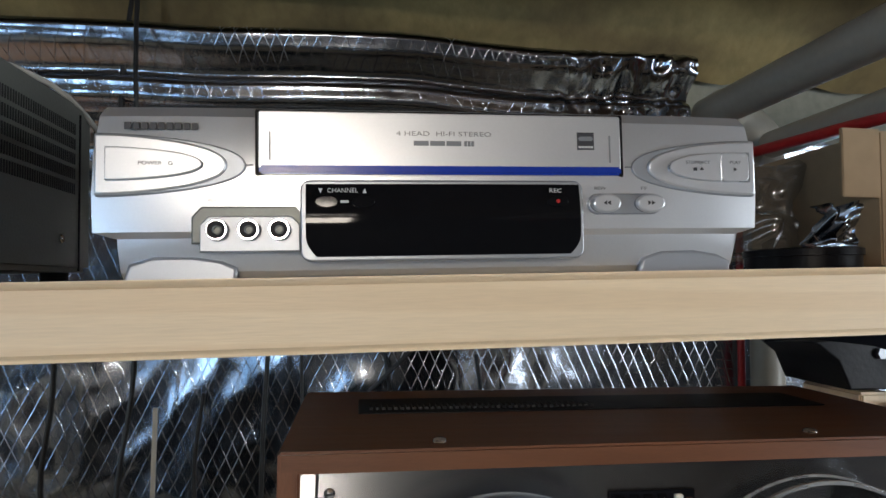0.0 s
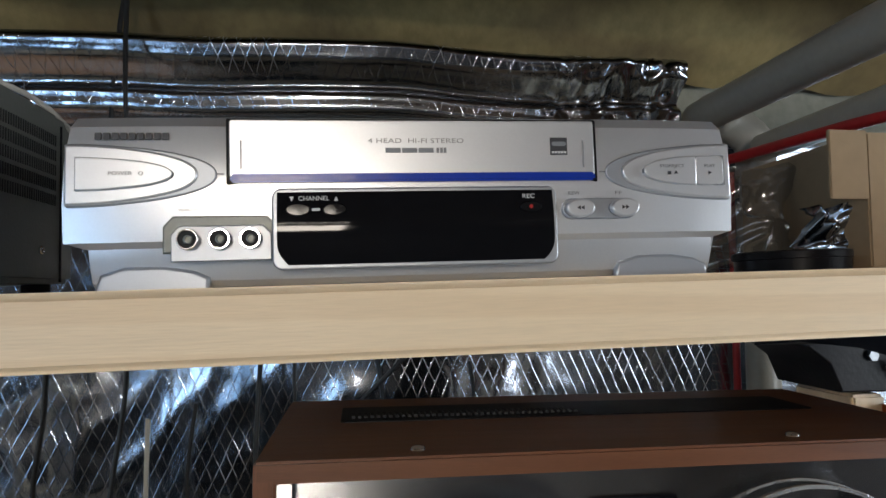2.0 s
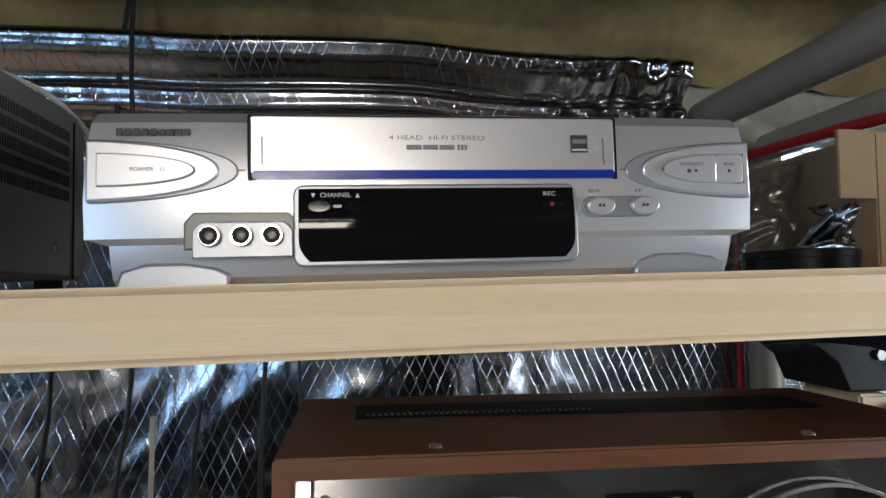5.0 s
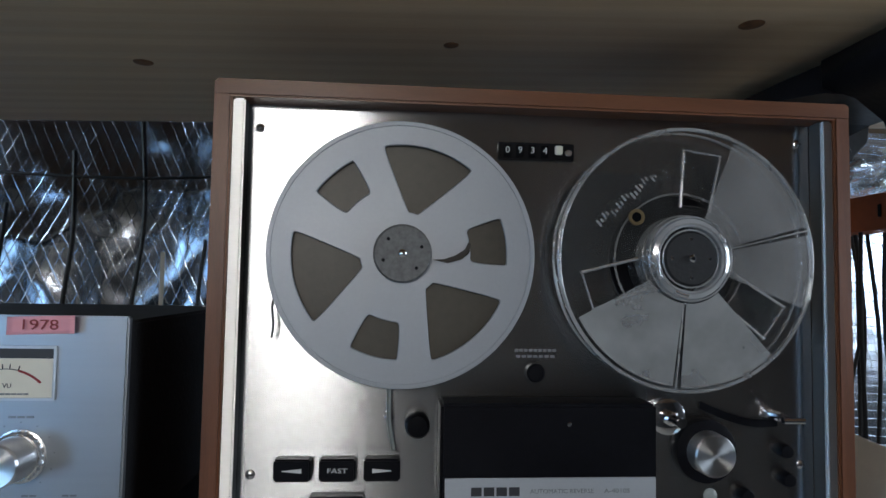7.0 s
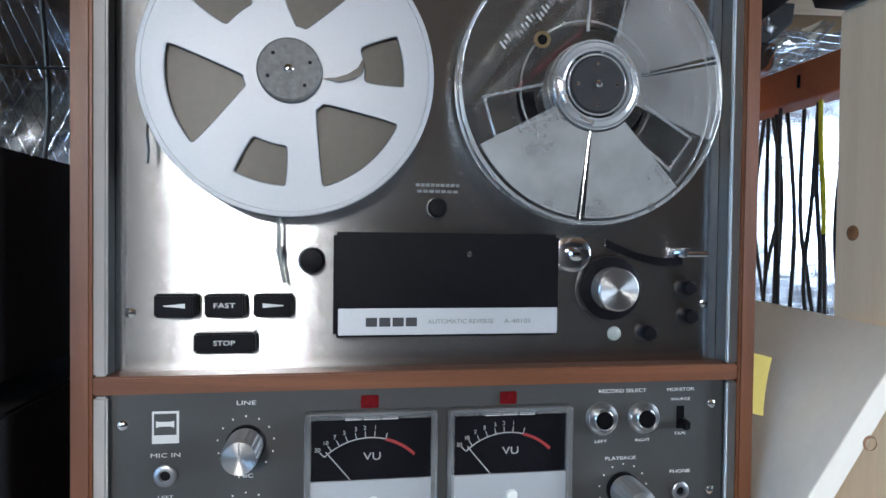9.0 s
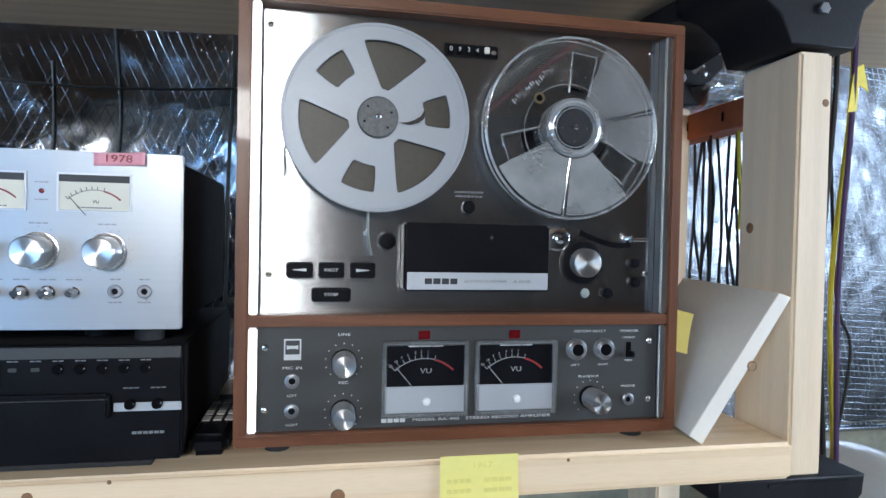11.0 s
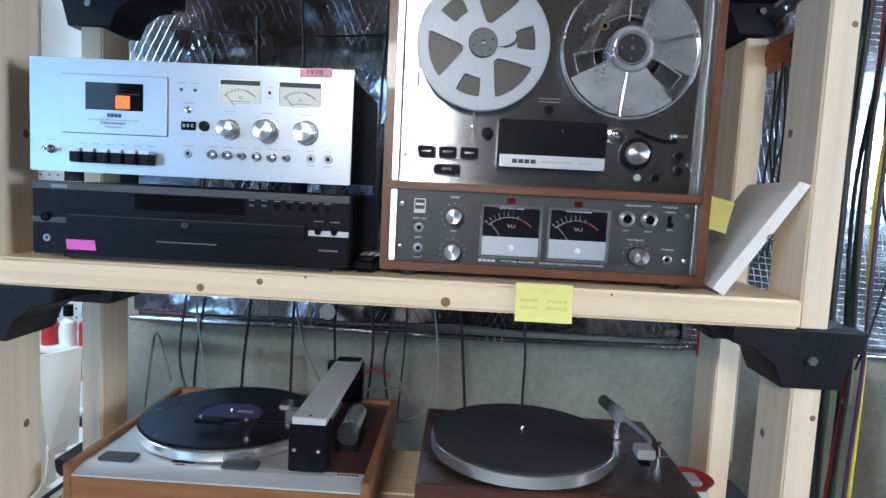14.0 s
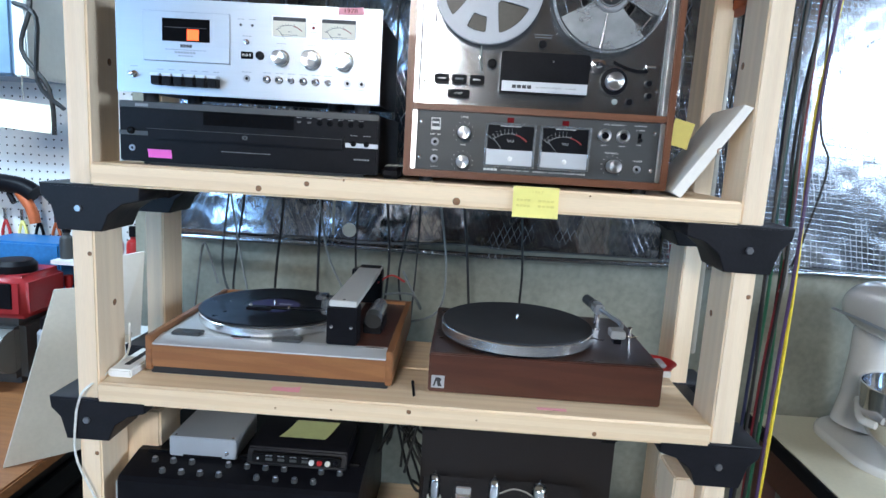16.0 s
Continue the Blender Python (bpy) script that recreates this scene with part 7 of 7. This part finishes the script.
# ---- table with the stand mixer ----
tb = thing("side_table", 1.3, 0.6, 0.0, "cream topped table with a dark edge", "table")
part("tabletop", box(0.885, 1.9, 0.15, 0.99, 0.712, 0.738, 0.003), mat("cream_top", (0.62, 0.57, 0.42), 0.4, 0, 0.08, 8, 0.05), tb)
part("edge_band", box(0.874, 0.8848, 0.15, 0.99, 0.706, 0.7395, 0.002), BLACK, tb)
part("apron", box(0.9, 1.88, 0.17, 0.97, 0.60, 0.7115), DARKWOOD, tb)
for x in (0.91, 1.83):
    for y in (0.18, 0.92):
        part("leg", box(x, x + 0.045, y, y + 0.045, 0, 0.60, 0.003), DARKWOOD, tb)


def stand_mixer():
    t = thing("stand_mixer", 1.12, 0.78, 0.738, "cream enamelled stand mixer with a steel bowl", "stand mixer")
    Z = 0.7385
    part("base", outline([rrect(0.24, 0.34, 0.11, 8)], 0.035, 1.135, 0, 0, 0.008), ENAMEL, t)
    bpy.context.view_layer.update()
    ob = t.children[-1]
    ob.data.transform(Matrix.Translation((0, 0.80, Z + 0.018)) @ Matrix.Rotation(radians(90), 4, "X") @ Matrix.Translation(BASE[t]))
    ob.data.transform(Matrix.Translation(-BASE[t]))
    bm = bmesh.new()
    rings = []
    for h, w, d, y in ((0.03, 0.075, 0.075, 0.90), (0.1, 0.058, 0.06, 0.905), (0.2, 0.052, 0.055, 0.905), (0.28, 0.058, 0.06, 0.895), (0.31, 0.05, 0.055, 0.89)):
        rings.append([bm.verts.new((1.135 + w * math.cos(2 * math.pi * i / 24), y + d * math.sin(2 * math.pi * i / 24), Z + h)) for i in range(24)])
    for a, b in zip(rings, rings[1:]):
        for i in range(24):
            bm.faces.new((a[i], a[(i + 1) % 24], b[(i + 1) % 24], b[i]))
    part("column", smooth(bm, 60), ENAMEL, t)
    bm = bmesh.new()
    rings = []
    for k in range(17):
        u = k / 16
        y = 0.565 + 0.41 * u
        r = 0.070 * max(0.02, (1 - abs(2 * u - 1) ** 3.2)) ** 0.5 * (0.9 + 0.15 * u)
        rings.append([bm.verts.new((1.105 + r * 1.05 * math.cos(2 * math.pi * i / 28), y, Z + 0.335 + 0.012 * math.sin(u * 3) + r * math.sin(2 * math.pi * i / 28))) for i in range(28)])
    for a, b in zip(rings, rings[1:]):
        for i in range(28):
            bm.faces.new((a[i], b[i], b[(i + 1) % 28], a[(i + 1) % 28]))
    bm.faces.new(rings[0]), bm.faces.new(rings[-1][::-1])
    bmesh.ops.recalc_face_normals(bm, faces=bm.faces)
    part("motor_head", smooth(bm, 70), ENAMEL, t)
    part("trim_band", tube([(1.029, 0.62, Z + 0.322), (1.026, 0.78, Z + 0.325), (1.029, 0.93, Z + 0.322)], 0.004, 8), SATIN, t)
    part("hub_knob", turned(1.033, 0.67, Z + 0.32, [(0.012, 0), (0.012, -0.008), (0, -0.009)], "x", 16), BLACK, t)
    bowl = part("bowl", turned(1.105, 0.70, Z + 0.036, [(0, 0), (0.05, 0.0), (0.055, 0.012), (0.085, 0.05), (0.103, 0.10), (0.108, 0.16), (0.111, 0.165), (0.106, 0.164), (0.10, 0.1), (0.08, 0.05), (0, 0.012)], "z", 56), CHROME, t, "polished steel bowl")
    part("bowl_handle", tube([(1.045, 0.603, Z + 0.16), (1.03, 0.57, Z + 0.15), (1.03, 0.568, Z + 0.1), (1.05, 0.605, Z + 0.075)], 0.007, 10), CHROME, bowl)
    part("beater_shaft", tube([(1.105, 0.68, Z + 0.3), (1.105, 0.70, Z + 0.19)], 0.012, 12, smoothed=False), CHROME, t)
    part("bowl_arm", tube([(1.045, 0.80, Z + 0.13), (0.99, 0.70, Z + 0.125), (1.0, 0.66, Z + 0.125)], 0.009, 10), ENAMEL, t)


stand_mixer()


# ---- workbench corner ----
wb = thing("workbench", -1.3, 0.8, 0.0, "wood topped workbench with dark drawers", "workbench")
part("benchtop", box(-2.2, -0.80, 0.25, 1.29, 0.672, 0.70, 0.004), TEAK, wb)
part("drawer_case", box(-2.18, -0.83, 0.28, 1.27, 0.0, 0.672), BLACK_MATT, wb)
for k in range(7):
    part("drawer_ridge", box(-0.83, -0.815, 0.29, 1.25, 0.10 + 0.08 * k, 0.155 + 0.08 * k, 0.003), BLACK, wb)


def pegboard():
    t = thing("pegboard", -1.5, 1.27, 0.7, "white pegboard with rows of holes", "pegboard", kind="structure")
    part("panel", box(-2.3, -0.86, 1.272, 1.284, 0.70, 2.0), PEG, t)
    bm = bmesh.new()
    for i in range(50):
        for j in range(40):
            x, z = -2.1 + i * 0.0254, 0.75 + j * 0.0254
            vs = [bm.verts.new((x + 0.0032 * math.cos(k * math.pi / 3), 1.2712, z + 0.0032 * math.sin(k * math.pi / 3))) for k in range(6)]
            bm.faces.new(vs)
    tagged(part("holes", bm, BLACK, t), kind="stuff")


pegboard()


def leaning(name, corners, thick, material, label, category):
    """A flat panel that leans: four corners, given thickness."""
    t = thing(name, *corners[0], label, category)
    bm = bmesh.new()
    f = bm.faces.new([bm.verts.new(c) for c in corners])
    r = bmesh.ops.extrude_face_region(bm, geom=[f])
    n = f.normal.copy() if f.normal.length else Vector((0, 1, 0))
    bmesh.ops.translate(bm, vec=n * thick, verts=[v for v in r["geom"] if isinstance(v, bmesh.types.BMVert)])
    bmesh.ops.recalc_face_normals(bm, faces=bm.faces)
    part("panel", bm, material, t)
    return t


leaning("panel_board", [(-0.855, 0.50, 0.7005), (-0.705, 0.64, 0.7005), (-0.66, 0.70, 1.065), (-0.79, 0.59, 1.065)], 0.008, mat("hardboard", (0.55, 0.53, 0.46), 0.6, 0, 0.1, 8, 0.1), "pale hardboard sheet leaning against the rack", "board")
leaning("printed_card", [(-0.70, 0.66, 0.93), (-0.665, 0.70, 0.94), (-0.62, 0.64, 1.15), (-0.675, 0.60, 1.14)], 0.003, WHITE, "white printed card leaning on the bench", "card")
bx = thing("carton", -0.72, 0.62, 0.70, "plain white carton behind the post", "box")
part("body", box(-0.76, -0.64, 0.665, 0.80, 0.7005, 0.93, 0.002), WHITE, bx)
RT = mat("red_tool", (0.32, 0.02, 0.025), 0.35, 0, 0.15, 12, 0.05)
eng = thing("power_tool", -1.16, 0.98, 0.70, "red power tool with a black top on a dark stand", "power tool")
part("stand", box(-1.32, -1.10, 0.90, 1.1, 0.7005, 0.885, 0.02), CHARCOAL, eng)
part("motor", tube([(-1.31, 0.895, 0.80), (-1.12, 0.895, 0.80)], 0.06, 24, smoothed=False), GREYMETAL, eng)
part("housing", box(-1.34, -1.085, 0.90, 1.08, 0.885, 1.005, 0.018, seg=3), RT, eng, "red plastic housing")
part("cap", turned(-1.16, 0.97, 1.005, [(0.055, 0), (0.055, 0.02), (0.045, 0.032), (0, 0.034)], "z", 28), BLACK, eng)
part("grille", box(-1.18, -1.12, 0.897, 0.902, 0.915, 0.985, 0.002), BLACK, eng)
part("blue_case", box(-1.36, -1.12, 1.10, 1.24, 0.90, 1.06, 0.006), colour_cable("blue_case", (0.03, 0.16, 0.4)), eng)
for k, (x, y, z, r, h) in enumerate(((-1.02, 0.9, 0.70, 0.03, 0.16), (-0.96, 0.97, 0.70, 0.026, 0.2), (-1.06, 1.05, 0.70, 0.028, 0.18))):
    c = thing("spray_can", x, y, z, "spray can with a dark cap on the bench", "spray can", "cans on the bench")
    part("can", turned(x, y, z + 0.0004, [(r, 0), (r, h), (r * 0.7, h + 0.012), (0, h + 0.012)], "z", 24), (SATIN, RED, CHARCOAL)[k], c)
    part("cap", turned(x, y, z + h + 0.012, [(r * 0.75, 0), (r * 0.7, 0.03), (0, 0.032)], "z", 20), BLACK, c)
gun = thing("glue_gun", -1.38, 1.22, 1.17, "black and orange tool hung on the pegboard", "hand tool")
part("barrel", tube([(-1.50, 1.22, 1.225), (-1.33, 1.22, 1.215), (-1.27, 1.22, 1.19)], 0.028, 16), BLACK, gun)
part("grip", tube([(-1.33, 1.22, 1.21), (-1.28, 1.21, 1.15), (-1.265, 1.21, 1.10)], 0.016, 12), ORANGE, gun)
part("trigger", tube([(-1.35, 1.215, 1.19), (-1.33, 1.21, 1.16)], 0.008, 8), BLACK, gun)
for k in range(5):
    x = -1.45 + 0.055 * k
    p = thing("hand_tool", x, 1.25, 1.06, "small pliers hung on the pegboard", "pliers", "tools on the pegboard")
    part("jaw", tube([(x, 1.255, 1.10), (x, 1.255, 1.135)], 0.006, 8, smoothed=False), CHROME, p)
    for s in (-1, 1):
        part("handle", tube([(x, 1.255, 1.10), (x + s * 0.012, 1.255, 1.06), (x + s * 0.009, 1.255, 1.02)], 0.0045, 8), (ORANGE, RED, PAPER_Y, BLACK, ORANGE)[k], p)
# bottles on two short shelves in the corner
for z in (0.86, 1.02):
    s = thing("corner_shelf", -0.9, 1.15, z - 0.012, "narrow white corner shelf with bottles", "shelf")
    part("board", box(-1.12, -0.86, 1.06, 1.27, z - 0.012, z), WHITE, s)
    for i in range(5):
        x = -1.095 + 0.05 * i
        b = thing("bottle", x, 1.10, z, "small bottle with a dark cap", "bottle", "bottles on the corner shelf")
        part("body", turned(x, 1.10, z + 0.0004, [(0.019, 0), (0.02, 0.05), (0.018, 0.062), (0.009, 0.07), (0.009, 0.078)], "z", 20), (WHITE, RED, CHARCOAL, WHITE, RED)[(i + int(z * 100)) % 5], b)
        part("cap", turned(x, 1.10, z + 0.0785, [(0.012, 0), (0.012, 0.03), (0, 0.032)], "z", 16), (BLACK, RED, BLACK, BLACK, WHITE)[(i * 2 + int(z * 100)) % 5], b)
cab = thing("wall_unit", -1.25, 1.15, 1.52, "blue-grey instrument on a wall bracket", "instrument")
part("case", box(-1.50, -1.17, 1.02, 1.27, 1.53, 1.95, 0.008), mat("blue_grey", (0.16, 0.25, 0.36), 0.4, 0.2, 0.08), cab)
part("white_edge", box(-1.168, -1.13, 1.02, 1.27, 1.53, 1.95, 0.004), WHITE, cab)
part("panel_line", box(-1.30, -1.285, 1.016, 1.0205, 1.55, 1.93), BLACK, cab)
cable([(-1.16, 1.02, 1.80), (-1.10, 1.0, 1.72), (-1.13, 1.0, 1.60), (-1.06, 1.0, 1.50), (-1.05, 1.0, 1.38)], 0.006, CABLE, "black cable from the wall instrument", "bench cables")
cable([(-1.16, 1.02, 1.72), (-1.08, 0.99, 1.68), (-1.09, 1.0, 1.52), (-1.02, 1.0, 1.45)], 0.006, CABLE, "black cable from the wall instrument", "bench cables")
n = thing("sticky_note", -1.15, 1.0, 1.42, "large pale yellow note hung over the bench", "sticky note")
part("paper", sheet(6, 6, lambda u, v: (-1.22 + 0.16 * u, 1.008 - 0.01 * (1 - v) ** 2, 1.395 + 0.075 * v - 0.012 * u)), mat("pale_paper", (0.8, 0.8, 0.55), 0.8), n)
part("string", tube([(-1.14, 1.01, 1.47), (-1.14, 1.01, 1.535)], 0.0015, 6, smoothed=False), PVC, n)
bl = thing("bench_light", -1.5, 0.75, 2.07, "fluorescent lamp over the workbench", "ceiling light")
part("housing", box(-1.98, -1.02, 0.45, 0.66, 2.06, 2.12, 0.008), WHITE, bl)
for x in (-1.9, -1.1):
    part("hanger", tube([(x, 0.55, 2.12), (x, 0.55, 2.56)], 0.003, 6, smoothed=False), CHROME, bl)
